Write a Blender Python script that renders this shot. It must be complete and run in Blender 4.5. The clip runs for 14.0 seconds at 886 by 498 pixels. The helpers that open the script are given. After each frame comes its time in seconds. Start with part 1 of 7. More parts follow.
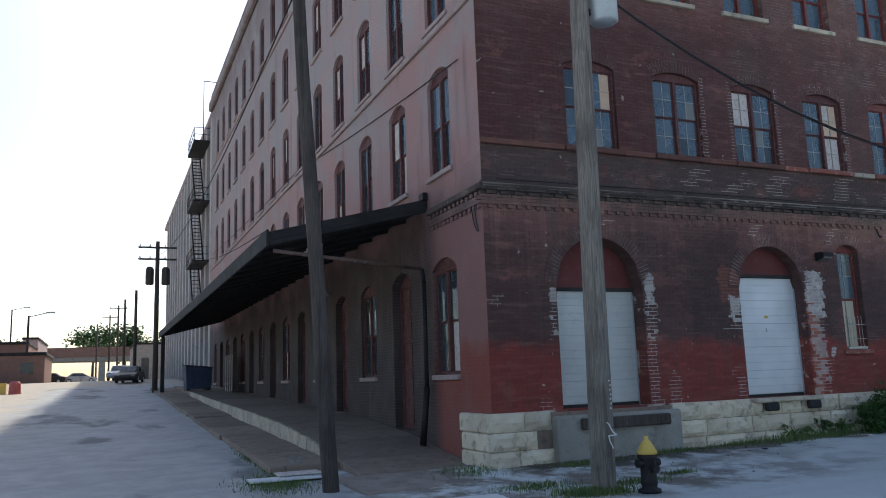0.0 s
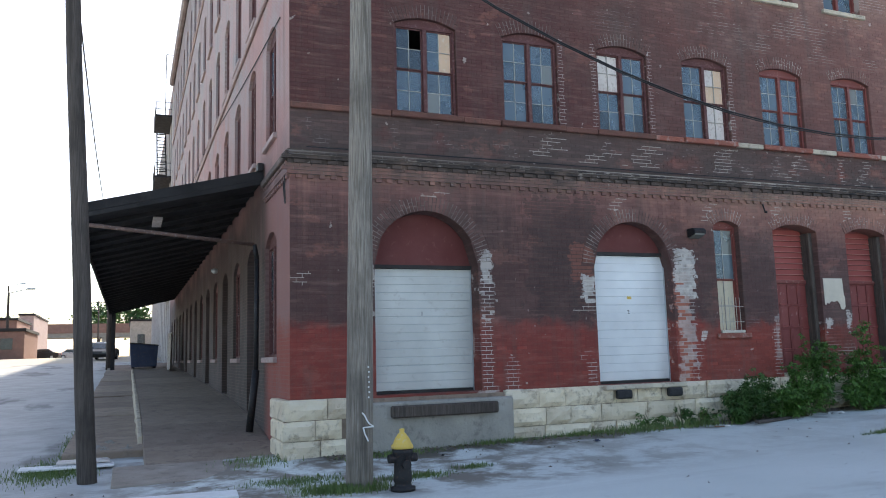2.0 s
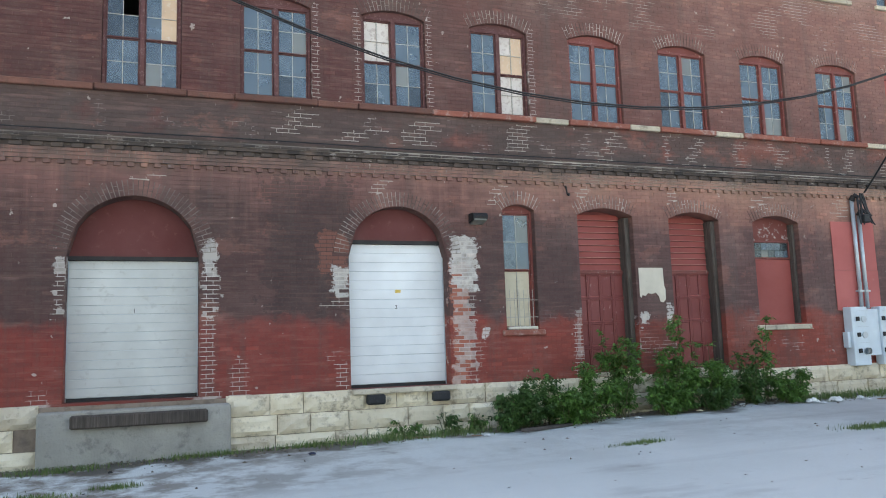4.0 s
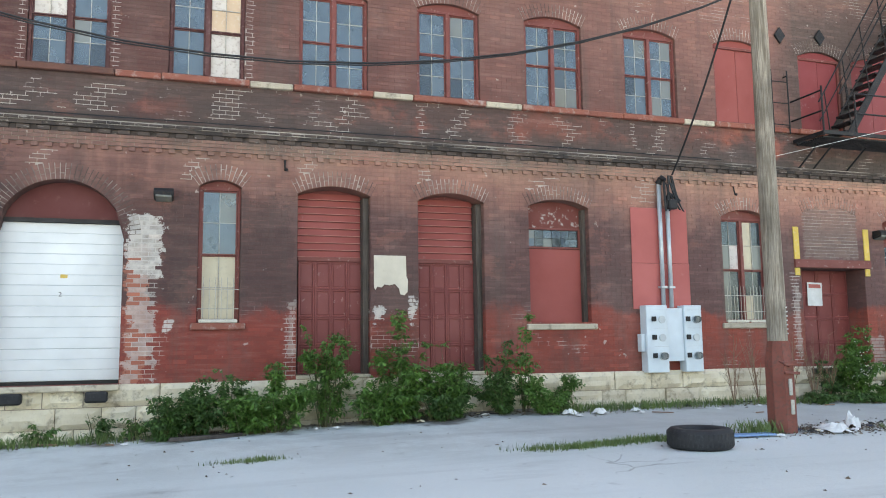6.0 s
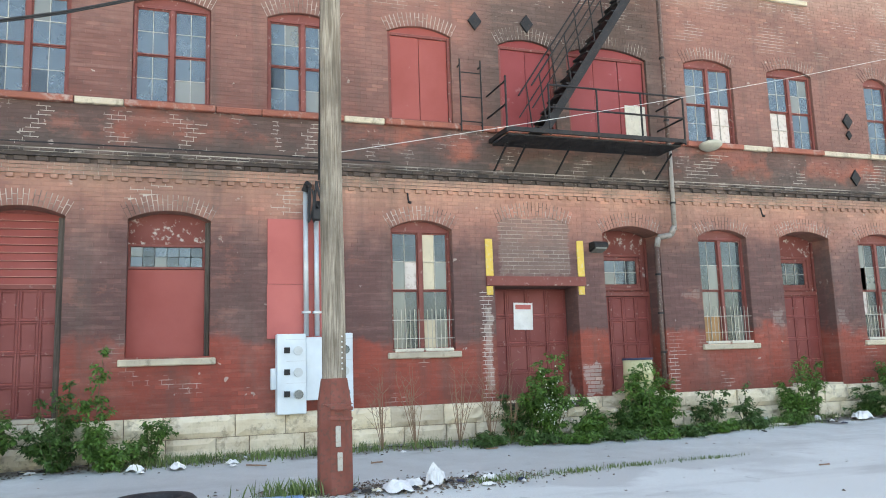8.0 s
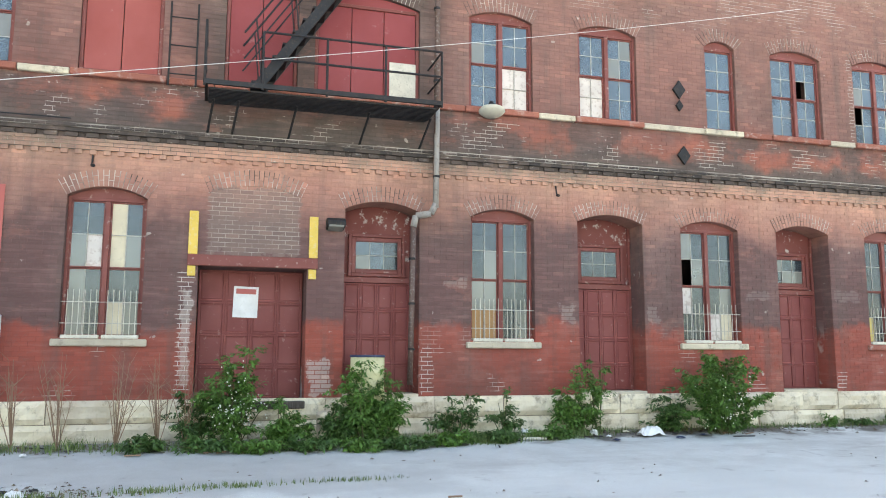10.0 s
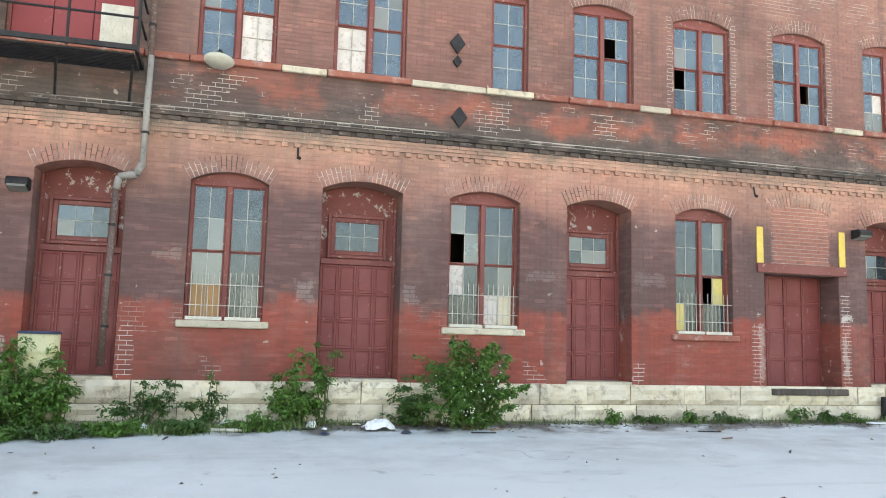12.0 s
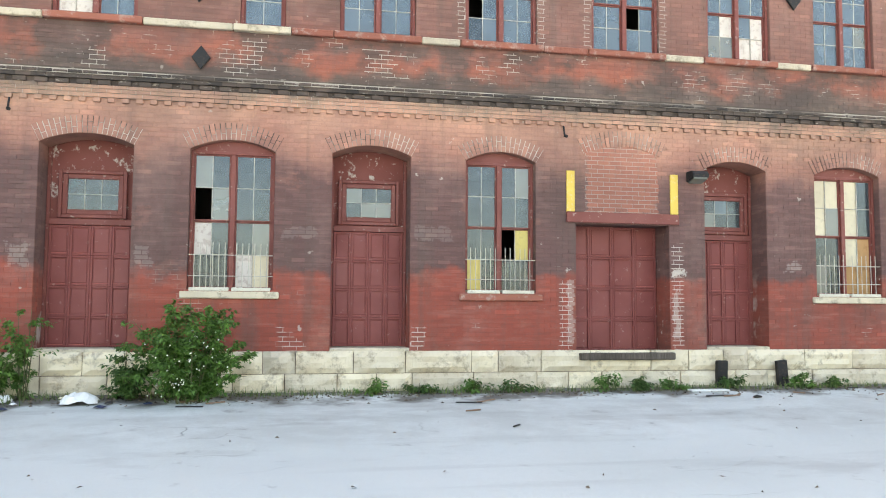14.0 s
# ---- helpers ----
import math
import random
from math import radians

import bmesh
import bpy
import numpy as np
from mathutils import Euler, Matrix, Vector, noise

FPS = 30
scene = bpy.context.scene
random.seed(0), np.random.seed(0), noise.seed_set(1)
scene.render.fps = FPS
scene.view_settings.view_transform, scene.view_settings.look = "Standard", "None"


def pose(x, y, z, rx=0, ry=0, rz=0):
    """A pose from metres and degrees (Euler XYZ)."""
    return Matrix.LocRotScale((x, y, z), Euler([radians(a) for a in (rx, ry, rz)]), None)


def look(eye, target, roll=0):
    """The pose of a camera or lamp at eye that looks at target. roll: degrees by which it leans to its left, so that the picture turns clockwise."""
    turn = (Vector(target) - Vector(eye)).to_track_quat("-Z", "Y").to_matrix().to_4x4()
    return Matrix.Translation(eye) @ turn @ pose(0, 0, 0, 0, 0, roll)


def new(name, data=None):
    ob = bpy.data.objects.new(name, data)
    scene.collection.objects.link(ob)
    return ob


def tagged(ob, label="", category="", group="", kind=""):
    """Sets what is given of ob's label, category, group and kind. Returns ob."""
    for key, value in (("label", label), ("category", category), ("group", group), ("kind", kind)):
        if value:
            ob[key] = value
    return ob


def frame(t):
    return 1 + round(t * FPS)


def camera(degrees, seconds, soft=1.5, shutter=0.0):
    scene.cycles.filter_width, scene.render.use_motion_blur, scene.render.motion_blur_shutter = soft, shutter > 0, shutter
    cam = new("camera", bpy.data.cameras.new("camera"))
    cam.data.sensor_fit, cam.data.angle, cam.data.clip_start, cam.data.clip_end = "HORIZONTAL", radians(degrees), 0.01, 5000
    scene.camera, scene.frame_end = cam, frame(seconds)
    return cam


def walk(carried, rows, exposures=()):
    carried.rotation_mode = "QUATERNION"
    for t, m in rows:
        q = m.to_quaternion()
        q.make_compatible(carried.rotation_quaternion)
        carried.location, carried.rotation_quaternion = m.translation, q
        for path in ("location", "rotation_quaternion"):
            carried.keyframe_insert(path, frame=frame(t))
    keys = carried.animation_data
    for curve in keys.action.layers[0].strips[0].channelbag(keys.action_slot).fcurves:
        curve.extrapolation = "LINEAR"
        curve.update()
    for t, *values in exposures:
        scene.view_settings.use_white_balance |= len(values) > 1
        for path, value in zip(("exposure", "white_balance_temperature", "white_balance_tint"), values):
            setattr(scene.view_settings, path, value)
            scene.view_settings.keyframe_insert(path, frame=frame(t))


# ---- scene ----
cam = camera(58.9, 14.0, soft=1.0)
METRES, EYE, TILT, LEAN, TURN = 40.0, 1.85, 0.1, -0.23, -23.6
ROWS = [
    (0.0, 0.0, 0.0, 0.0, 0.36, 9.01, 2.28),
    (0.5, 0.021, 0.0063, -0.0002, 0.12, 8.58, 2.43),
    (1.0, 0.044, 0.0138, -0.0005, 0.54, 8.11, 1.83),
    (1.5, 0.0696, 0.0222, -0.0008, 1.11, 7.89, 1.49),
    (2.0, 0.0976, 0.031, -0.0011, 1.83, 7.51, 1.83),
    (4.5, 0.2627, 0.0939, -0.0024, 3.55, 7.05, 1.96),
    (5.0, 0.2993, 0.1093, -0.0032, 4.04, 7.39, 1.78),
    (5.5, 0.3373, 0.1261, -0.0044, 5.02, 7.1, 1.36),
    (6.0, 0.3757, 0.143, -0.0047, 5.73, 6.66, 0.92),
    (6.5, 0.4146, 0.1609, -0.0048, 6.33, 6.6, 0.96),
    (7.0, 0.4542, 0.18, -0.004, 6.62, 7.09, 1.38),
    (7.5, 0.4954, 0.1997, -0.004, 6.09, 7.56, 1.38),
    (8.0, 0.536, 0.2196, -0.0037, 4.62, 8.34, 2.09),
    (10.5, 0.7028, 0.3032, -0.0039, 7.48, 7.19, -0.2),
    (11.0, 0.7312, 0.3166, -0.0042, 6.36, 6.75, -0.87),
    (11.5, 0.7598, 0.3307, -0.0044, 6.85, 6.44, -2.24),
    (12.0, 0.7902, 0.3467, -0.0044, 8.15, 6.6, -1.16),
    (12.5, 0.8223, 0.3626, -0.0048, 9.05, 6.36, 0.34),
    (13.0, 0.8541, 0.3785, -0.0045, 10.99, 5.78, -0.06),
    (13.5, 0.8835, 0.3936, -0.0045, 12.36, 5.11, 0.19),
    (14.0, 0.9117, 0.4068, -0.0044, 12.72, 4.1, -0.14),
]
LIGHTNESS = [(0.0, 0.3, 6400, 10), (0.5, 0.46, 6450, 10), (1.0, 0.58, 6500, 10), (1.5, 0.9, 6600, 10), (2.2, 1.3, 7000, 10), (4.5, 1.83, 8200, 10), (6.0, 2.06, 8500, 10), (8.0, 2.33, 8600, 10), (11.0, 2.41, 8750, 10), (14.0, 2.47, 9200, 10)]
walk(cam, [(t, pose(0, 0, EYE, TILT, LEAN, TURN) @ pose(METRES * x, METRES * y, METRES * z, 90 + pitch, roll, yaw)) for t, x, y, z, yaw, pitch, roll in ROWS], LIGHTNESS)
FACE, SIDE, THICK, PLINTH = 13.4, 6.72, 0.6, 1.1
COURSE, LONG, RING = 0.0762, 0.222, 0.29

# ---- sky, sun ----
world = bpy.data.worlds.new("sky")
scene.world = world
world.use_nodes = True
wn = world.node_tree.nodes
sky = wn.new("ShaderNodeTexSky")
sky.sky_type, sky.sun_disc = "NISHITA", False
SUN = Vector((9.4, 20.0, 21.0)).normalized()
sky.sun_elevation = math.asin(SUN.z)
sky.sun_rotation = math.atan2(SUN.x, SUN.y)
sky.air_density, sky.dust_density, sky.ozone_density, sky.altitude = 1.0, 2.0, 1.0, 120
wn["Background"].inputs["Strength"].default_value = 0.15
world.node_tree.links.new(sky.outputs[0], wn["Background"].inputs["Color"])
sun = new("sun", bpy.data.lights.new("sun", "SUN"))
sun.data.energy, sun.data.angle, sun.data.color = 3.2, radians(1.5), (1.0, 0.93, 0.82)
sun.matrix_world = look(SUN * 60, (0, 0, 0))


# ---- materials ----
class Nodes:
    """A material with short ways to add nodes."""

    def __init__(self, name, rough=0.8, metal=0.0):
        self.mat = bpy.data.materials.new(name)
        self.mat.use_nodes = True
        self.t = self.mat.node_tree
        self.b = self.t.nodes["Principled BSDF"]
        self.b.inputs["Roughness"].default_value = rough
        self.b.inputs["Metallic"].default_value = metal
        self._pos = None

    def put(self, socket, v):
        if isinstance(v, bpy.types.NodeSocket):
            self.t.links.new(v, socket)
        elif isinstance(v, (tuple, list)) and len(v) == 3 and socket.type == "RGBA":
            socket.default_value = (*v, 1)
        else:
            socket.default_value = v

    def add(self, kind, out=0, ins=(), operation="", feature=""):
        n = self.t.nodes.new("ShaderNode" + kind)
        if operation:
            n.operation = operation
        if feature:
            n.feature = feature
        for k, v in dict(ins).items():
            self.put(n.inputs[k], v)
        return n.outputs[out]

    @property
    def pos(self):
        if self._pos is None:
            self._pos = self.add("NewGeometry", "Position")
        return self._pos

    def scaled(self, s):
        return self.add("VectorMath", 0, {0: self.pos, 1: s}, operation="MULTIPLY")

    def noise(self, scale, detail=4.0, vec=None, rough=0.55):
        return self.add("TexNoise", 0, {"Vector": vec or self.pos, "Scale": scale, "Detail": detail, "Roughness": rough})

    def math(self, op, a, b=0.0, c=0.0):
        return self.add("Math", 0, {0: a, 1: b, 2: c}, operation=op)

    def span(self, v, a, b, lo=0.0, hi=1.0):
        return self.add("MapRange", 0, {0: v, 1: a, 2: b, 3: lo, 4: hi})

    def mix(self, f, a, b, blend="MIX"):
        n = self.t.nodes.new("ShaderNodeMix")
        n.data_type, n.blend_type = "RGBA", blend
        for k, v in ((0, f), (6, a), (7, b)):
            self.put(n.inputs[k], v)
        return n.outputs[2]

    def ramp(self, f, stops):
        n = self.t.nodes.new("ShaderNodeValToRGB")
        self.put(n.inputs[0], f)
        e = n.color_ramp.elements
        while len(e) < len(stops):
            e.new(0.5)
        for i, (p, c) in enumerate(stops):
            e[i].position, e[i].color = p, (*c, 1)
        return n.outputs[0]

    def xyz(self):
        n = self.t.nodes.new("ShaderNodeSeparateXYZ")
        self.put(n.inputs[0], self.pos)
        return n.outputs

    def bump(self, h, strength=0.4, dist=0.01):
        self.put(self.b.inputs["Normal"], self.add("Bump", 0, {"Height": h, "Strength": strength, "Distance": dist}))

    def colour(self, c):
        self.put(self.b.inputs["Base Color"], c)
        return self

    def rough(self, v):
        self.put(self.b.inputs["Roughness"], v)


def worn(name, base, worn_to, scale=3.0, amount=0.35, rough=0.75, metal=0.0, fine=40.0, bump=0.25, cut=0.55):
    """Paint or bare stuff: large blotches, chips of a second colour, fine grain."""
    g = Nodes(name, rough, metal)
    blot = g.noise(scale, 5)
    chips = g.span(g.noise(scale * 5, 7, rough=0.65), cut, cut + 0.08)
    c = g.mix(g.span(blot, 0.3, 0.7, 0, 0.5), base, tuple(v * 0.62 for v in base))
    c = g.mix(g.math("MULTIPLY", chips, amount), c, worn_to)
    g.colour(c)
    f = g.noise(fine, 4)
    g.bump(g.math("ADD", f, g.math("MULTIPLY", chips, -0.5)), bump, 0.006)
    g.rough(g.span(blot, 0.3, 0.7, rough - 0.12, min(1, rough + 0.12)))
    return g.mat


def facade_paint(g, x, z, for_mortar=False):
    """The front's coats of paint, soot and wash, from the ground up, with ragged borders."""
    rag = g.span(g.noise(1.1, 6, rough=0.62), 0.25, 0.75, -0.3, 0.3)
    zz = g.math("ADD", z, rag)
    f = g.span(zz, 1.0, 11.0)
    k = lambda v: (v - 1.0) / 10.0
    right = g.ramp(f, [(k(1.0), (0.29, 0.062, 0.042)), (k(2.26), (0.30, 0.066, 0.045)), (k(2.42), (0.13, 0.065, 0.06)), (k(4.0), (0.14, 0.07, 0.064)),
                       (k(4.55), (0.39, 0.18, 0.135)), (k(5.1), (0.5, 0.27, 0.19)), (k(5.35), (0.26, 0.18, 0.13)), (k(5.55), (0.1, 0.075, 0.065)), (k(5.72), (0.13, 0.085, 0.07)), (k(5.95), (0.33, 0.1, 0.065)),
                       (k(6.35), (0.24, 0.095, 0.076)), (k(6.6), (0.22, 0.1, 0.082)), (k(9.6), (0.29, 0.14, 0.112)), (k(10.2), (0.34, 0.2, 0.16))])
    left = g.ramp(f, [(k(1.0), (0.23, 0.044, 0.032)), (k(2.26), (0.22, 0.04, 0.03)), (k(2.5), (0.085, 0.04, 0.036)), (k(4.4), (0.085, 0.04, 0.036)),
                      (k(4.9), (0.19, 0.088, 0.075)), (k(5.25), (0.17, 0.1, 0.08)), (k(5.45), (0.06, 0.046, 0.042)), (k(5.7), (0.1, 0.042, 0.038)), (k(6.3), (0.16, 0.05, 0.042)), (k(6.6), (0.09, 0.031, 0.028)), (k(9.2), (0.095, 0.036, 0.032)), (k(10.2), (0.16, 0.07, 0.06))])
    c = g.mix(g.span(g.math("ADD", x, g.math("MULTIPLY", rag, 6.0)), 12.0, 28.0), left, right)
    # dark and bare patches in the band over the string course
    patch = g.span(g.math("ADD", g.noise(0.6, 6, g.scaled((1, 1, 1.5)), 0.62), g.span(x, 24.0, 36.0, 0.07, 0.0)), 0.47, 0.56)
    band = g.math("MULTIPLY", g.span(z, 5.5, 5.65), g.span(z, 6.5, 6.4))
    c = g.mix(g.math("MULTIPLY", g.math("MULTIPLY", patch, band), 0.85), c, (0.075, 0.055, 0.05))
    # streaks run down below the string course
    streak = g.span(g.noise(1.0, 3, g.scaled((5.5, 5.5, 0.35))), 0.5, 0.72)
    fall = g.math("MULTIPLY", g.span(z, 3.6, 5.2), g.span(z, 5.5, 5.3))
    c = g.mix(g.math("MULTIPLY", g.math("MULTIPLY", streak, fall), 0.45), c, (0.40, 0.2, 0.15))
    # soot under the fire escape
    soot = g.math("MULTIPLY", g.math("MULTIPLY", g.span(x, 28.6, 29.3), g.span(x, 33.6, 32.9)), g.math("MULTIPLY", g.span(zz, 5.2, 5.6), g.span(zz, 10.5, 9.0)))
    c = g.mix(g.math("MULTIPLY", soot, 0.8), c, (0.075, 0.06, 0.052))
    spots = g.span(g.noise(6.0, 3, rough=0.5), 0.72, 0.745)
    c = g.mix(g.math("MULTIPLY", spots, 0.6), c, (0.55, 0.48, 0.42))
    # bare red brick where paint has come off
    bare = g.span(g.noise(0.9, 7, g.scaled((1.0, 1.0, 1.6)), 0.68), 0.585, 0.63)
    c = g.mix(g.math("MULTIPLY", bare, 0.3), c, (0.34, 0.14, 0.1))
    # grime in clouds, faded blooms and rain streaks
    cloud = g.noise(0.42, 8, rough=0.62)
    c = g.mix(g.span(cloud, 0.48, 0.7, 0, 0.55), c, (0.085, 0.058, 0.05))
    c = g.mix(g.math("MULTIPLY", g.span(g.noise(0.75, 7, g.scaled((1, 1, 0.8)), 0.65), 0.52, 0.72, 0, 0.28), g.span(x, 9.0, 18.0, 0.25, 1.0)), c, (0.36, 0.235, 0.2))
    wear = g.noise(1.0, 6, g.scaled((0.9, 0.9, 9.0)), 0.7)
    c = g.mix(g.span(wear, 0.52, 0.75, 0, 0.55), c, g.mix(0.5, c, (0.45, 0.26, 0.21)))
    c = g.mix(g.span(wear, 0.46, 0.25, 0, 0.65), c, g.mix(0.6, c, (0.06, 0.035, 0.03)))
    rain = g.span(g.noise(1.0, 5, g.scaled((3.2, 3.2, 0.22)), 0.6), 0.52, 0.74, 0, 0.5)
    c = g.mix(rain, c, (0.1, 0.075, 0.065))
    return c


def washes(g, x, z, c, boxes, colour, ragged=0.14, pick=None):
    """Old wash and plaster left in rough-edged fields x0, x1, z0, z1."""
    n = g.span(g.noise(4.5, 5, rough=0.7), 0.25, 0.75, -ragged, ragged)
    for x0, x1, z0, z1, much in boxes:
        a = g.math("MINIMUM", g.math("SUBTRACT", x, x0), g.math("SUBTRACT", x1, x))
        b = g.math("MINIMUM", g.math("SUBTRACT", z, z0), g.math("SUBTRACT", z1, z))
        inside = g.span(g.math("ADD", g.math("MINIMUM", a, b), n), 0.0, 0.03)
        if pick is not None:
            inside = g.math("MULTIPLY", inside, pick)
        c = g.mix(g.math("MULTIPLY", inside, much), c, colour)
    return c


WHITE_FIELDS = [(15.03, 15.55, 1.1, 3.2, 0.55), (15.05, 15.6, 2.9, 3.95, 0.85), (10.42, 10.7, 2.45, 3.75, 0.7), (12.75, 13.05, 2.75, 3.3, 0.9), (19.3, 19.5, 2.1, 2.4, 0.9),
                (20.0, 20.14, 2.1, 2.45, 0.8), (8.1, 8.28, 2.5, 3.5, 0.7)]


# toothed pale joints beside upper windows
TEETH = [(u, u + 0.15, 6.5, 8.4, 0.6) for u in (12.38, 13.19, 14.66, 16.92, 42.66, 44.13, 44.99, 46.46)]
TEETH += [(u, u + 0.25, 1.1, z, 0.8) for u, z in ((10.4, 3.4), (12.72, 1.6), (17.66, 2.2), (28.75, 3.2), (32.88, 2.0), (41.9, 1.5), (44.5, 2.3), (46.62, 3.0))]


# repointed cracks that climb from joint to joint: foot x, z, head x, z, half width
CRACKS = [(18.6, 5.6, 18.95, 6.32, 0.15), (20.25, 5.7, 20.22, 6.3, 0.07), (20.8, 5.6, 21.2, 6.32, 0.14), (23.25, 5.6, 23.6, 6.15, 0.13), (24.95, 5.7, 24.9, 6.3, 0.07), (25.4, 5.6, 25.7, 6.32, 0.14),
          (11.9, 5.75, 12.2, 6.2, 0.3), (13.2, 5.72, 13.4, 6.0, 0.3), (14.3, 5.7, 14.7, 6.2, 0.32), (16.5, 5.7, 16.7, 6.3, 0.3), (36.7, 5.62, 36.9, 5.95, 0.16), (39.15, 5.6, 39.2, 6.25, 0.25),
          (41.3, 5.7, 41.5, 6.2, 0.3), (43.6, 5.9, 43.7, 6.3, 0.15), (34.0, 5.7, 34.5, 6.2, 0.3), (13.5, 4.45, 13.75, 5.0, 0.17), (16.0, 4.6, 16.15, 5.0, 0.14), (18.0, 4.6, 18.1, 5.05, 0.17),
          (20.25, 4.6, 20.35, 5.05, 0.15), (22.6, 4.6, 22.8, 5.05, 0.22), (25.1, 4.55, 25.2, 5.1, 0.22), (9.0, 4.7, 9.9, 4.95, 0.2), (13.0, 2.55, 13.0, 2.75, 0.4), (6.9, 3.1, 6.9, 3.35, 0.16)]


def cracks(g, x, z, c, colour):
    row = g.math("MULTIPLY", g.math("FLOOR", g.math("DIVIDE", z, COURSE)), COURSE)
    j = g.span(g.noise(9.0, 1, g.add("CombineXYZ", 0, {0: g.math("FLOOR", g.math("DIVIDE", x, 2.0)), 2: row})), 0.3, 0.7, -1.0, 1.0)
    for x0, z0, x1, z1, w in CRACKS:
        mid = g.math("MULTIPLY_ADD", g.math("SUBTRACT", row, z0), (x1 - x0) / (z1 - z0), x0)
        d = g.math("ABSOLUTE", g.math("SUBTRACT", g.math("MULTIPLY_ADD", j, -1.1 * w, x), mid))
        inside = g.math("MULTIPLY", g.math("LESS_THAN", d, 0.8 * w), g.math("MULTIPLY", g.math("GREATER_THAN", z, z0), g.math("LESS_THAN", z, z1)))
        c = g.mix(g.math("MULTIPLY", inside, 0.8), c, colour)
    return c


SMUDGES = [(35.62, 35.92, 2.4, 2.75, 0.18), (37.46, 37.72, 2.45, 2.8, 0.15), (44.62, 44.8, 2.44, 2.56, 0.75), (46.66, 46.9, 2.42, 2.54, 0.75), (41.95, 42.6, 2.95, 3.2, 0.1), (39.75, 40.3, 2.95, 3.15, 0.1),
           (33.3, 33.75, 3.05, 3.2, 0.15), (44.66, 44.8, 1.2, 2.3, 0.3), (46.66, 46.78, 1.3, 2.2, 0.4), (19.3, 19.42, 2.15, 2.32, 0.9), (19.95, 20.08, 2.15, 2.6, 0.8), (17.72, 17.88, 1.5, 2.5, 0.35), (30.9, 31.3, 1.1, 1.75, 0.5),
           (28.82, 29.0, 1.3, 2.9, 0.35), (15.65, 15.78, 1.95, 2.15, 0.85), (48.9, 49.3, 2.5, 2.7, 0.25)]


def brick_material(name, single):
    g = Nodes(name, 0.85)
    s = g.xyz()
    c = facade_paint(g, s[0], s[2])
    c = washes(g, s[0], s[2], c, [(12.45, 13.0, 3.2, 4.0, 0.8), (15.0, 15.4, 1.1, 3.4, 0.8), (45.0, 46.4, 3.5, 4.7, 0.55)], (0.42, 0.14, 0.09))
    c = washes(g, s[0], s[2], c, [(11.5, 13.1, 2.5, 5.0, 0.55), (15.6, 17.8, 2.4, 4.3, 0.35), (19.3, 20.1, 1.2, 2.7, 0.3)], (0.05, 0.033, 0.03), 0.35)
    c = washes(g, s[0], s[2], c, [(29.18, 30.74, 3.47, 4.66, 0.7)], (0.2, 0.14, 0.12))
    r = g.add("ObjectInfo", "Random") if single else g.add("NewGeometry", "Random Per Island")
    keep = g.math("MAXIMUM", g.math("GREATER_THAN", g.math("FRACT", g.math("MULTIPLY", r, 17.3)), 0.42), g.math("GREATER_THAN", s[2], 3.2))
    c = washes(g, s[0], s[2], c, WHITE_FIELDS, g.mix(g.span(g.noise(7, 5), 0.35, 0.65), (0.6, 0.57, 0.53), (0.42, 0.38, 0.34)), 0.2, pick=keep)
    c = washes(g, s[0], s[2], c, SMUDGES, (0.58, 0.52, 0.47), 0.1)
    c = g.mix(1.0, c, g.ramp(r, [(0, (0.88, 0.87, 0.88)), (0.5, (1, 1, 1)), (0.95, (1.07, 1.06, 1.05)), (1, (1.3, 1.24, 1.2))]), "MULTIPLY")
    c = g.mix(g.span(g.noise(22, 6), 0.5, 0.8, 0, 0.35), c, (0.12, 0.09, 0.08))
    g.colour(c)
    g.bump(g.noise(60, 5), 0.5, 0.006)
    return g.mat


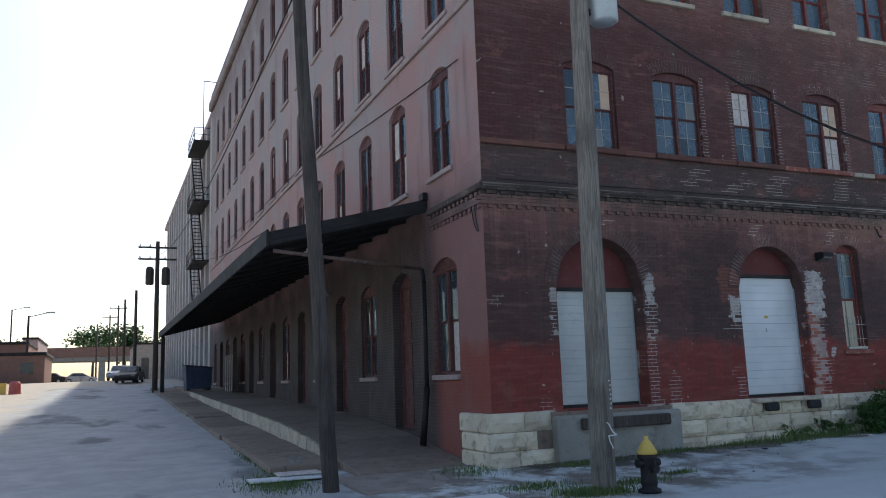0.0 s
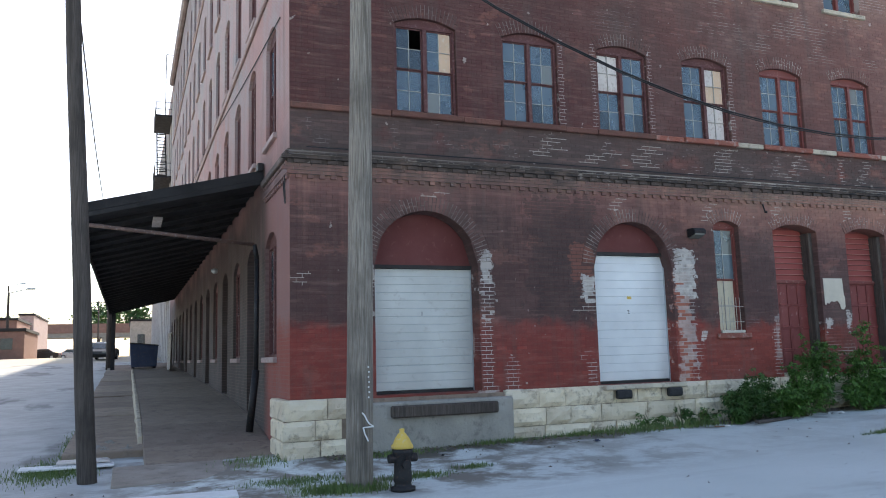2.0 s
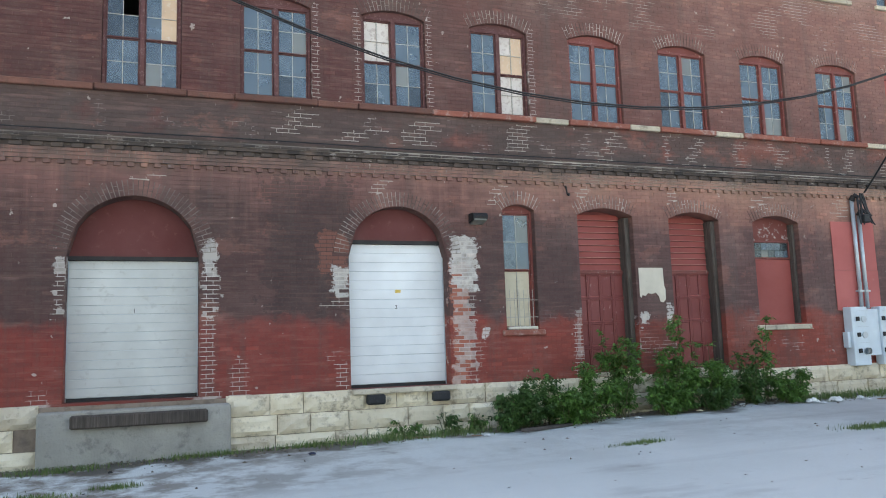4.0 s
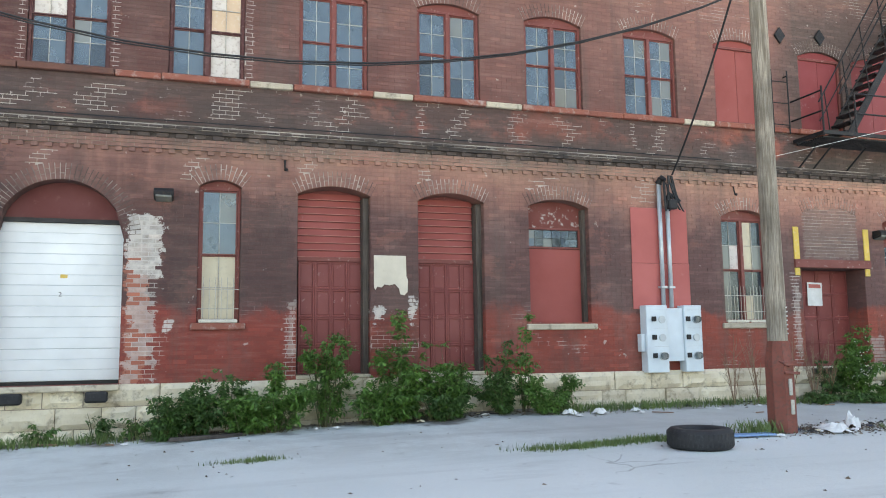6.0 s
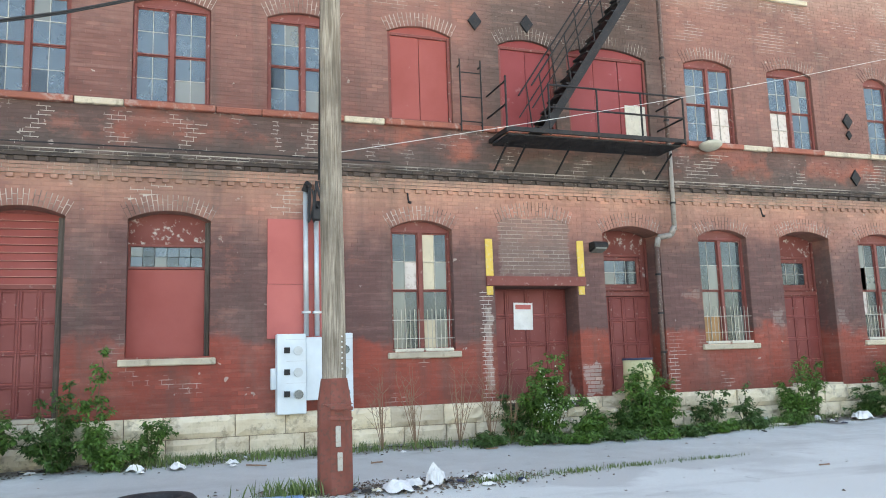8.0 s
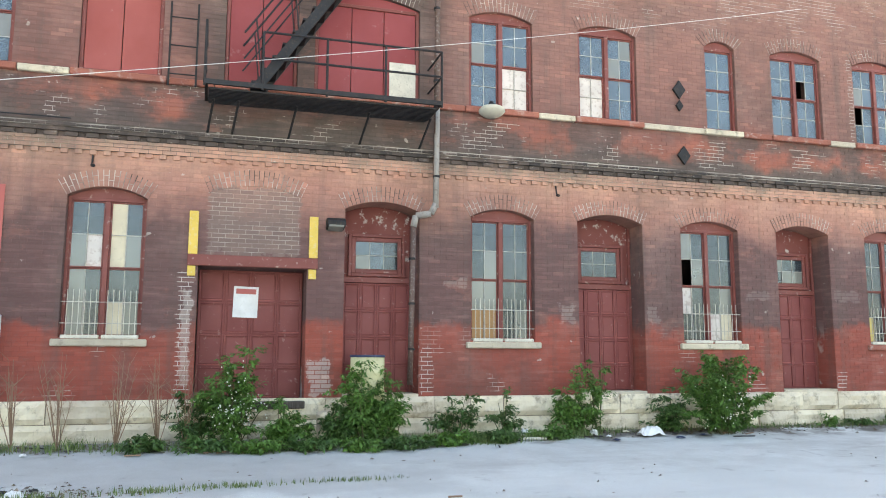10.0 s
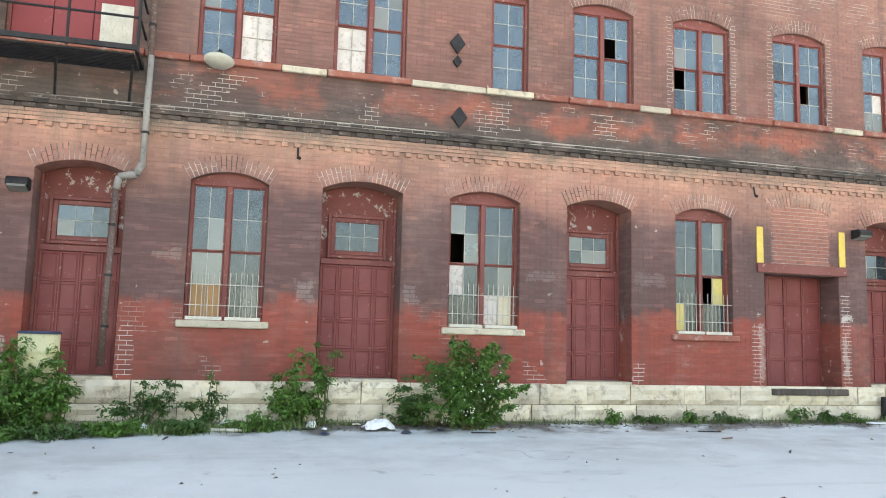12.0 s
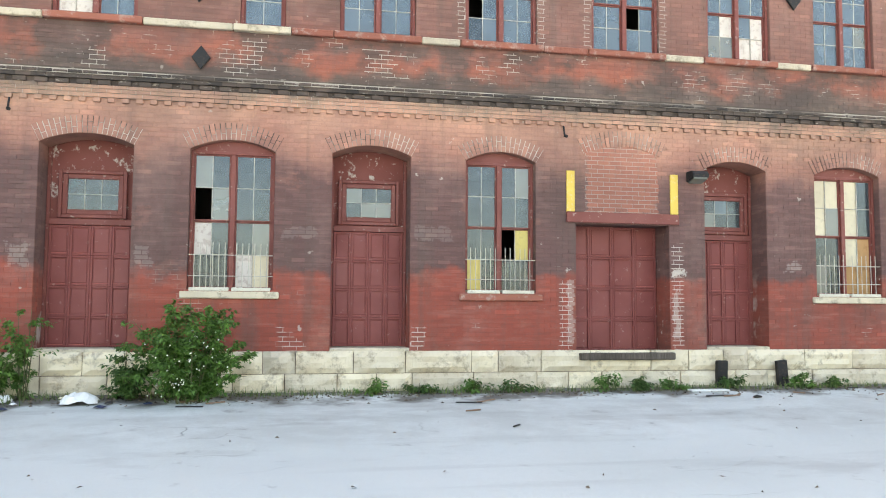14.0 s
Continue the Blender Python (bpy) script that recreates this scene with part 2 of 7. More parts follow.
def mortar_material():
    g = Nodes("mortar", 0.95)
    s = g.xyz()
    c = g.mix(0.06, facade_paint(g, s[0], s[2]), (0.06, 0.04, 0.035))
    n = g.noise(0.95, 6, g.scaled((1.0, 1.0, 1.5)), 0.65)
    pale = g.span(n, 0.7, 0.74)
    band = g.math("MULTIPLY", g.span(s[2], 5.55, 5.6), g.span(s[2], 6.4, 6.34))
    pale = g.math("MAXIMUM", pale, g.math("MULTIPLY", band, g.span(g.noise(2.2, 5, g.scaled((1.0, 1.0, 1.2)), 0.6), 0.58, 0.64, 0.0, 0.8)))
    high = g.math("MULTIPLY", g.math("MULTIPLY", g.span(s[2], 8.6, 8.9), g.span(n, 0.52, 0.58)), g.span(s[0], 14.0, 19.0, 0.25, 0.8))
    pale = g.math("MULTIPLY", g.math("MAXIMUM", pale, high), g.span(s[0], 8.5, 13.0, 0.35, 1.0))
    c = g.mix(g.math("MULTIPLY", pale, 0.75), c, (0.56, 0.5, 0.45))
    low = g.math("MULTIPLY", g.span(s[2], 2.6, 1.6), g.span(g.noise(1.4, 4), 0.6, 0.66))
    c = g.mix(g.math("MULTIPLY", low, 0.7), c, (0.58, 0.52, 0.47))
    c = washes(g, s[0], s[2], c, [(44.98, 46.4, 3.5, 4.75, 0.4), *WHITE_FIELDS, *TEETH], (0.6, 0.55, 0.5), 0.06)
    infill = g.math("MULTIPLY", g.math("MULTIPLY", g.span(s[0], 29.15, 29.2), g.span(s[0], 30.75, 30.7)), g.math("MULTIPLY", g.span(s[2], 3.46, 3.5), g.span(s[2], 4.72, 4.66)))
    c = g.mix(g.math("MULTIPLY", infill, g.span(g.noise(3.0, 6, rough=0.7), 0.36, 0.6, 0.1, 0.85)), c, (0.42, 0.36, 0.31))
    c = cracks(g, s[0], s[2], c, (0.52, 0.47, 0.41))
    g.colour(c)
    g.bump(g.noise(90, 4), 0.4, 0.004)
    return g.mat


def stone_material(name, a, b, stain=(0.16, 0.13, 0.1), rnd=True):
    g = Nodes(name, 0.9)
    c = g.mix(g.span(g.noise(2.2, 6), 0.3, 0.7), a, b)
    if rnd:
        c = g.mix(1.0, c, g.ramp(g.add("ObjectInfo", "Random"), [(0, (0.78, 0.76, 0.74)), (1, (1.1, 1.08, 1.02))]), "MULTIPLY")
    c = g.mix(g.span(g.noise(5, 8, rough=0.7), 0.53, 0.68, 0, 0.75), c, stain)
    g.colour(c)
    g.bump(g.noise(14, 9, rough=0.65), 0.8, 0.03)
    return g.mat


def ground_material():
    g = Nodes("worn_pavement", 0.9)
    s = g.xyz()
    c = g.mix(g.span(g.noise(0.35, 6), 0.3, 0.7), (0.63, 0.67, 0.645), (0.735, 0.77, 0.745))
    c = g.mix(g.span(g.noise(1.0, 5, g.scaled((0.12, 1.3, 1.0))), 0.55, 0.75, 0, 0.34), c, (0.3, 0.3, 0.29))
    c = g.mix(g.span(g.noise(2.6, 8, rough=0.7), 0.62, 0.7, 0, 0.45), c, (0.2, 0.19, 0.18))
    c = g.mix(g.span(g.noise(130, 2), 0.35, 0.75, 0, 0.4), c, (0.2, 0.2, 0.195))
    c = g.mix(g.span(g.noise(0.8, 7, g.scaled((0.45, 1.0, 1.0)), 0.62), 0.58, 0.68, 0, 0.3), c, (0.28, 0.27, 0.26))
    verge = g.math("MULTIPLY", g.span(s[1], 9.2, 10.2), g.span(g.noise(1.3, 7, rough=0.68), 0.42, 0.56))
    c = g.mix(g.math("MULTIPLY", verge, g.span(s[0], 14.0, 9.0, 0.15, 0.9)), c, (0.17, 0.14, 0.11))
    # asphalt of the side street
    tar = g.mix(g.span(g.noise(0.6, 6), 0.35, 0.7), (0.37, 0.375, 0.37), (0.45, 0.455, 0.45))
    tar = g.mix(g.span(g.noise(0.5, 4, g.scaled((1.0, 0.4, 1.0))), 0.58, 0.64, 0, 0.6), tar, (0.07, 0.07, 0.07))
    wob = g.span(g.noise(0.5, 5), 0.2, 0.8, -2.0, 2.0)
    side = g.math("MULTIPLY", g.span(g.math("ADD", s[1], wob), 9.0, 12.0), g.span(s[0], 5.0, 3.4))
    c = g.mix(g.math("MULTIPLY", side, 0.85), c, tar)
    # bare gravel lot beyond
    lot = g.math("MULTIPLY", g.span(g.math("ADD", s[1], wob), 64.0, 68.0), g.span(s[0], 60.0, 50.0))
    lot = g.math("MAXIMUM", lot, g.math("MULTIPLY", g.span(g.math("ADD", s[0], wob), -2.5, -4.5), g.span(s[1], 20.0, 24.0)))
    c = g.mix(lot, c, g.mix(g.noise(1.5, 5), (0.42, 0.36, 0.28), (0.55, 0.49, 0.4)))
    # soil and dead leaves gathered at the wall's foot
    soil = g.span(g.math("ADD", s[1], g.span(g.noise(1.3, 6), 0.25, 0.75, -0.75, 0.75)), 12.3, 12.75)
    soil = g.math("MULTIPLY", soil, g.math("MULTIPLY", g.span(s[0], 6.6, 7.4), g.span(s[1], 14.2, 13.9)))
    c = g.mix(g.math("MULTIPLY", soil, 0.85), c, g.mix(g.noise(25, 5), (0.05, 0.042, 0.032), (0.15, 0.125, 0.1)))
    strip = g.math("MULTIPLY", g.math("MULTIPLY", g.span(g.math("ADD", s[1], wob), 9.4, 10.0), g.span(s[0], 20.0, 22.5)), g.span(s[0], 36.0, 30.0))
    c = g.mix(g.math("MULTIPLY", strip, 0.5), c, (0.34, 0.34, 0.33))
    # cracks
    v = g.add("TexVoronoi", "Distance", {"Vector": g.add("VectorMath", 0, {0: g.scaled((0.28, 0.55, 1)), 1: g.add("VectorMath", 0, {0: g.add("TexNoise", 1, {"Vector": g.pos, "Scale": 0.9}), 1: (0.7, 0.7, 0)}, operation="MULTIPLY")}), "Scale": 1.0}, feature="DISTANCE_TO_EDGE")
    crack = g.math("MULTIPLY", g.span(v, 0.006, 0.0), g.span(g.noise(0.4, 4), 0.58, 0.68))
    c = g.mix(g.math("MULTIPLY", crack, 0.5), c, (0.08, 0.075, 0.065))
    g.colour(c)
    g.bump(g.math("ADD", g.noise(70, 6), g.math("MULTIPLY", crack, -2.0)), 0.5, 0.008)
    return g.mat


def glass_material(name, dust, much):
    g = Nodes(name, 0.05)
    t = g.t
    clear = g.add("BsdfTransparent", 0, {"Color": (0.7, 0.8, 0.83)})
    mirror = g.add("BsdfGlossy", 0, {"Roughness": 0.03, "Color": (0.9, 0.95, 1.0)})
    gl = g.add("MixShader", 0, {0: g.add("Fresnel", 0, {"IOR": 1.5}), 1: clear, 2: mirror})
    n = g.noise(3.5, 5)
    df = g.add("BsdfDiffuse", 0, {"Color": g.mix(g.span(n, 0.3, 0.7), dust, tuple(v * 0.6 for v in dust))})
    gs = g.add("BsdfGlossy", 0, {"Roughness": 0.12, "Color": (0.8, 0.9, 1.0)})
    film = g.add("MixShader", 0, {0: 0.06, 1: df, 2: gs})
    r = g.add("ObjectInfo", "Random")
    f = g.math("MULTIPLY", g.math("ADD", g.span(n, 0.3, 0.75, 0.6, 1.15), g.math("MULTIPLY", r, 0.35)), much)
    sh = g.add("MixShader", 0, {0: f, 1: gl, 2: film})
    g.put(t.nodes["Material Output"].inputs[0], sh)
    return g.mat


def wood_pole_material(name, a, b):
    g = Nodes(name, 0.9)
    grain = g.noise(3.0, 8, g.scaled((22, 22, 0.8)), 0.65)
    c = g.mix(g.span(grain, 0.35, 0.68), a, b)
    broad = g.noise(1.0, 5, g.scaled((9, 9, 0.55)), 0.6)
    c = g.mix(g.span(broad, 0.5, 0.64, 0, 0.7), c, tuple(v * 0.7 for v in a))
    c = g.mix(g.span(g.noise(1.2, 5), 0.45, 0.7, 0, 0.6), c, tuple(v * 0.45 for v in a))
    g.colour(c)
    g.bump(grain, 0.7, 0.02)
    return g.mat


def leaf_material(name, a, b):
    g = Nodes(name, 0.55)
    r = g.add("NewGeometry", "Random Per Island")
    c = g.mix(r, a, b)
    g.colour(g.mix(g.span(g.noise(1.5, 3), 0.3, 0.7, 0, 0.5), c, tuple(v * 0.5 for v in a)))
    return g.mat


BRICK, BRICK_ONE, MORTAR = brick_material("painted_brick", False), brick_material("painted_single_brick", True), mortar_material()
LIME = stone_material("limestone", (0.66, 0.565, 0.43), (0.81, 0.73, 0.59), (0.24, 0.18, 0.125))
LIME_DARK = stone_material("stained_sill_stone", (0.46, 0.4, 0.32), (0.64, 0.57, 0.46))
RED_STONE = stone_material("red_painted_stone", (0.36, 0.12, 0.085), (0.28, 0.1, 0.075), (0.45, 0.36, 0.32))
CONCRETE = stone_material("grey_concrete", (0.3, 0.29, 0.27), (0.4, 0.385, 0.36), (0.17, 0.16, 0.15))
DOCK_SLAB = stone_material("brown_worn_slab", (0.23, 0.175, 0.14), (0.31, 0.245, 0.2), (0.13, 0.1, 0.082))
GROUND = ground_material()
# darker red for the sill stones left of x = 13.5
DARK_RED_STONE = stone_material("dark_red_stone", (0.15, 0.066, 0.052), (0.2, 0.09, 0.07), (0.09, 0.06, 0.05))
RED_DOOR = worn("dark_red_door_paint", (0.235, 0.05, 0.044), (0.45, 0.3, 0.26), 2.0, 0.5, 0.6, cut=0.62)
# boards over the loading doors: red darkened to include the recess's shade
SHADED_BOARD = worn("shaded_maroon_board", (0.15, 0.036, 0.032), (0.24, 0.1, 0.085), 1.5, 0.4, 0.75, cut=0.6)
PEELING = worn("peeling_red_paint", (0.2, 0.05, 0.04), (0.5, 0.45, 0.4), 1.6, 0.85, 0.75, cut=0.56)
RED_FRAME = worn("red_frame_paint", (0.21, 0.05, 0.04), (0.5, 0.42, 0.36), 2.5, 0.5, 0.6, cut=0.6)
RED_BOARD = worn("red_board_paint", (0.34, 0.07, 0.058), (0.42, 0.3, 0.27), 1.2, 0.35, 0.65, cut=0.66)
RED_PANEL = worn("salmon_red_paint", (0.52, 0.135, 0.12), (0.55, 0.3, 0.25), 1.0, 0.3, 0.75, cut=0.66)
CREAM = worn("cream_sash_paint", (0.62, 0.58, 0.49), (0.3, 0.27, 0.22), 6.0, 0.6, 0.7, cut=0.56)
MUNTIN = worn("dirty_sash_paint", (0.48, 0.46, 0.41), (0.25, 0.14, 0.11), 8.0, 0.6, 0.7, cut=0.52)
BOARD = worn("cream_board", (0.68, 0.6, 0.44), (0.5, 0.44, 0.33), 2.0, 0.5, 0.8)
PEACH = worn("peach_board", (0.72, 0.52, 0.36), (0.7, 0.64, 0.55), 2.0, 0.5, 0.8)
WHITE_BOARD = worn("white_board", (0.68, 0.62, 0.57), (0.42, 0.34, 0.3), 2.2, 0.7, 0.8, cut=0.52)
YELLOW_BOARD = worn("yellowed_board", (0.72, 0.58, 0.2), (0.5, 0.4, 0.15), 2.0, 0.5, 0.8)
PLYWOOD = worn("plywood", (0.45, 0.25, 0.11), (0.3, 0.15, 0.06), 1.5, 0.5, 0.8)
GLASS = glass_material("dusty_glass", (0.17, 0.225, 0.265), 0.6)
GLASS_MILK = glass_material("milky_glass", (0.3, 0.3, 0.265), 0.7)
GLASS_DARK = glass_material("dark_glass", (0.085, 0.105, 0.115), 0.5)
WHITE_ROLL = worn("white_door_enamel", (0.8, 0.82, 0.82), (0.6, 0.6, 0.58), 1.0, 0.3, 0.45, cut=0.7, bump=0.1)
BLACK_IRON = worn("black_iron", (0.022, 0.022, 0.024), (0.09, 0.05, 0.035), 5.0, 0.5, 0.6, 0.4)
DARK_GAP = worn("black_rubber_seal", (0.03, 0.028, 0.027), (0.06, 0.05, 0.045), 4.0, 0.4, 0.8)
GREY_BAR = worn("pale_bar_paint", (0.5, 0.47, 0.41), (0.3, 0.2, 0.15), 6.0, 0.6, 0.6)
GALV = worn("galvanised_steel", (0.52, 0.57, 0.6), (0.4, 0.42, 0.43), 4.0, 0.4, 0.4, 0.3)
BOX_BLUE = worn("pale_blue_grey_enamel", (0.66, 0.74, 0.79), (0.45, 0.48, 0.5), 2.0, 0.4, 0.45, cut=0.66)
YELLOW = worn("yellow_paint", (0.74, 0.5, 0.1), (0.62, 0.5, 0.3), 4.0, 0.65, 0.65, cut=0.55)
PLASTER = worn("cream_wall_paint", (0.68, 0.61, 0.5), (0.4, 0.32, 0.26), 2.5, 0.35, 0.85, cut=0.62)
PIPE_BROWN = worn("brown_rusty_pipe", (0.14, 0.085, 0.07), (0.3, 0.28, 0.26), 4.0, 0.5, 0.7, 0.2)
TIMBER = wood_pole_material("grey_timber", (0.06, 0.046, 0.038), (0.15, 0.12, 0.1))
POLE_GREY = wood_pole_material("weathered_pole_wood", (0.13, 0.11, 0.09), (0.36, 0.32, 0.27))
POLE_PALE = wood_pole_material("pale_pole_wood", (0.17, 0.135, 0.1), (0.52, 0.455, 0.37))
POLE_DARK = wood_pole_material("dark_pole_wood", (0.05, 0.04, 0.034), (0.12, 0.1, 0.088))
RUST = worn("rust_red_sheet", (0.24, 0.07, 0.05), (0.12, 0.06, 0.045), 4.0, 0.7, 0.8, cut=0.52)
RUBBER = worn("black_rubber", (0.022, 0.022, 0.024), (0.06, 0.06, 0.06), 4.0, 0.4, 0.75)
PAPER = worn("white_paper", (0.8, 0.8, 0.79), (0.62, 0.6, 0.57), 4.0, 0.4, 0.85)
BLUE_BOX = worn("blue_dumpster_paint", (0.02, 0.035, 0.085), (0.1, 0.07, 0.06), 2.0, 0.4, 0.6)
WIRE = worn("black_cable", (0.018, 0.018, 0.02), (0.05, 0.05, 0.05), 2.0, 0.3, 0.7)
PALE_WIRE = worn("pale_cable", (0.7, 0.7, 0.68), (0.5, 0.5, 0.48), 2.0, 0.3, 0.6)
LEAF = leaf_material("weed_leaf", (0.045, 0.12, 0.018), (0.125, 0.27, 0.045))
LEAF_DARK = leaf_material("dark_weed_leaf", (0.035, 0.09, 0.02), (0.08, 0.18, 0.035))
GRASS = leaf_material("grass_blade", (0.07, 0.14, 0.028), (0.2, 0.25, 0.08))
BLOSSOM = worn("white_blossom", (0.8, 0.8, 0.74), (0.7, 0.7, 0.6), 8.0, 0.3, 0.7)
STEM = worn("green_brown_stem", (0.1, 0.1, 0.045), (0.16, 0.12, 0.07), 6.0, 0.5, 0.8)
DRY = worn("dry_stalk", (0.28, 0.17, 0.11), (0.2, 0.11, 0.07), 6.0, 0.5, 0.85)
INTERIOR = worn("dim_plaster", (0.2, 0.19, 0.17), (0.12, 0.11, 0.1), 1.0, 0.5, 0.9)
ROOF_FELT = worn("dark_roof_felt", (0.02, 0.019, 0.02), (0.045, 0.04, 0.038), 1.5, 0.4, 0.85)


def side_wall_material():
    g = Nodes("faded_pink_brick_low_shade", 0.9)
    s = g.xyz()
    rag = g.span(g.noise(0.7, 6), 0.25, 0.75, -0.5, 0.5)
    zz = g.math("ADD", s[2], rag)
    # below 5 m: brown-grey paint, deepened to hold the canopy's shade
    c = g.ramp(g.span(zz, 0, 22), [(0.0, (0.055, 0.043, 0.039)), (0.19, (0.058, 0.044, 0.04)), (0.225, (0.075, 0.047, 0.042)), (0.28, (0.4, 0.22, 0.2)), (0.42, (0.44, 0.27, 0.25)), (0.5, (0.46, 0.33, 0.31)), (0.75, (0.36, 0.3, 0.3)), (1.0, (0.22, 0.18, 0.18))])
    # the corner before the canopy's end keeps its paint without that shade
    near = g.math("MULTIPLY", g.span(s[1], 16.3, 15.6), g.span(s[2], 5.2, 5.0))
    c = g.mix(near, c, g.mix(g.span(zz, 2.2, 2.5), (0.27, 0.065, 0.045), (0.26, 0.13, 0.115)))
    c = g.mix(g.math("MULTIPLY", g.span(g.noise(0.5, 7, rough=0.68), 0.46, 0.6), g.span(s[2], 5.5, 9.5, 0.1, 0.85)), c, (0.36, 0.34, 0.335))
    c = g.mix(g.span(g.noise(1.1, 6, g.scaled((1, 2.2, 0.25))), 0.55, 0.75, 0, 0.6), c, (0.17, 0.12, 0.11))
    u = g.add("CombineXYZ", 0, {0: s[1], 1: s[2]})
    b = g.add("TexBrick", 1, {"Vector": u, "Scale": 1.0, "Brick Width": 0.22, "Row Height": 0.076, "Mortar Size": 0.007, "Mortar Smooth": 0.2})
    c = g.mix(g.math("MULTIPLY", b, 0.35), c, (0.2, 0.13, 0.12))
    g.colour(c)
    g.bump(g.math("SUBTRACT", g.noise(40, 5), b), 0.4, 0.008)
    return g.mat


SIDE_BRICK = side_wall_material()


# ---- building blocks ----
class Shape:
    """Vertices and faces of one mesh."""

    def __init__(self):
        self.v, self.f = [], []

    def box(self, x0, x1, y0, y1, z0, z1):
        n = len(self.v)
        self.v += [(x, y, z) for z in (z0, z1) for y in (y0, y1) for x in (x0, x1)]
        self.f += [(n, n + 2, n + 3, n + 1), (n + 4, n + 5, n + 7, n + 6), (n, n + 1, n + 5, n + 4), (n + 2, n + 6, n + 7, n + 3), (n, n + 4, n + 6, n + 2), (n + 1, n + 3, n + 7, n + 5)]
        return self

    def rod(self, a, b, r, sides=8, r2=None):
        a, b = Vector(a), Vector(b)
        r2 = r if r2 is None else r2
        q = (b - a).to_track_quat("Z", "Y")
        n = len(self.v)
        for p, rr in ((a, r), (b, r2)):
            for i in range(sides):
                w = 2 * math.pi * i / sides
                self.v.append(tuple(p + q @ Vector((rr * math.cos(w), rr * math.sin(w), 0))))
        for i in range(sides):
            j = (i + 1) % sides
            self.f.append((n + i, n + j, n + sides + j, n + sides + i))
        self.f.append(tuple(n + i for i in reversed(range(sides))))
        self.f.append(tuple(n + sides + i for i in range(sides)))
        return self

    def lathe(self, profile, sides=20, at=(0, 0, 0)):
        """profile: (radius, height) from one end to the other, closed by caps."""
        n, m = len(self.v), len(profile)
        for r, h in profile:
            for i in range(sides):
                w = 2 * math.pi * i / sides
                self.v.append((at[0] + r * math.cos(w), at[1] + r * math.sin(w), at[2] + h))
        for k in range(m - 1):
            for i in range(sides):
                j = (i + 1) % sides
                self.f.append((n + k * sides + i, n + k * sides + j, n + (k + 1) * sides + j, n + (k + 1) * sides + i))
        self.f.append(tuple(n + i for i in reversed(range(sides))))
        self.f.append(tuple(n + (m - 1) * sides + i for i in range(sides)))
        return self

    def prism(self, outline, y0, y1):
        """An outline of (x, z), extruded along y."""
        n, m = len(self.v), len(outline)
        self.v += [(x, y0, z) for x, z in outline] + [(x, y1, z) for x, z in outline]
        self.f.append(tuple(range(n, n + m)))
        self.f.append(tuple(reversed(range(n + m, n + 2 * m))))
        for i in range(m):
            j = (i + 1) % m
            self.f.append((n + i, n + m + i, n + m + j, n + j))
        return self

    def quad(self, a, b, c, d):
        n = len(self.v)
        self.v += [a, b, c, d]
        self.f.append((n, n + 1, n + 2, n + 3))
        return self

    def mesh(self, name, material, bevel=0.0, smooth=False, fix=True):
        me = bpy.data.meshes.new(name)
        me.from_pydata(self.v, [], self.f)
        if fix or bevel:
            bm = bmesh.new()
            bm.from_mesh(me)
            bmesh.ops.recalc_face_normals(bm, faces=bm.faces)
            if bevel:
                bmesh.ops.bevel(bm, geom=[e for e in bm.edges if e.calc_length() > bevel * 2.5], offset=bevel, segments=1, affect="EDGES")
            bm.to_mesh(me)
            bm.free()
        me.materials.append(material)
        if smooth:
            me.polygons.foreach_set("use_smooth", [True] * len(me.polygons))
        return me


def part(name, shape, material, parent=None, label="", bevel=0.0, smooth=False, at=None):
    me = shape if isinstance(shape, bpy.types.Mesh) else shape.mesh(name, material, bevel, smooth)
    ob = new(name, me)
    ob.parent = parent
    if at is not None:
        ob.matrix_basis = at if isinstance(at, Matrix) else Matrix.Translation(at)
    return tagged(ob, label)


def thing(name, label, category, at=(0, 0, 0), group="", kind="", turn=0):
    ob = new(name)
    ob.empty_display_size = 0.1
    ob.matrix_basis = pose(*at, 0, 0, turn)
    return tagged(ob, label, category, group, kind)


def box(*a):
    return Shape().box(*a)


def interp(x, pts):
    return float(np.interp(x, [p[0] for p in pts], [p[1] for p in pts]))


# ---- ground ----
def street_rise(y):
    return interp(y, [(13, 0.0), (17, 0.12), (80, 2.4), (90, 2.5)])


def ground_z(x, y):
    if x <= 6.7:
        z = street_rise(y)
        if y < 14.2 and x > 4:
            z += 0.1 * min(1, (x - 4) / 2.5) * max(0, min(1, (y - 10.4) / 2.5))
        return z
    wall = interp(x, [(6.7, 0.12), (12, 0.19), (16, 0.25), (22, 0.44), (60, 0.46), (90, 0.3)])
    t = max(0.0, min(1.0, (y - 10.35) / 2.9))
    west = wall * t * t * (3 - 2 * t)
    east = interp(y, [(9.0, 0.19), (9.8, 0.24), (11.0, 0.3), (13.25, wall)])
    z = west + (east - west) * max(0.0, min(1.0, (x - 9) / 11.0))
    return z if y < 14.3 else 0.1


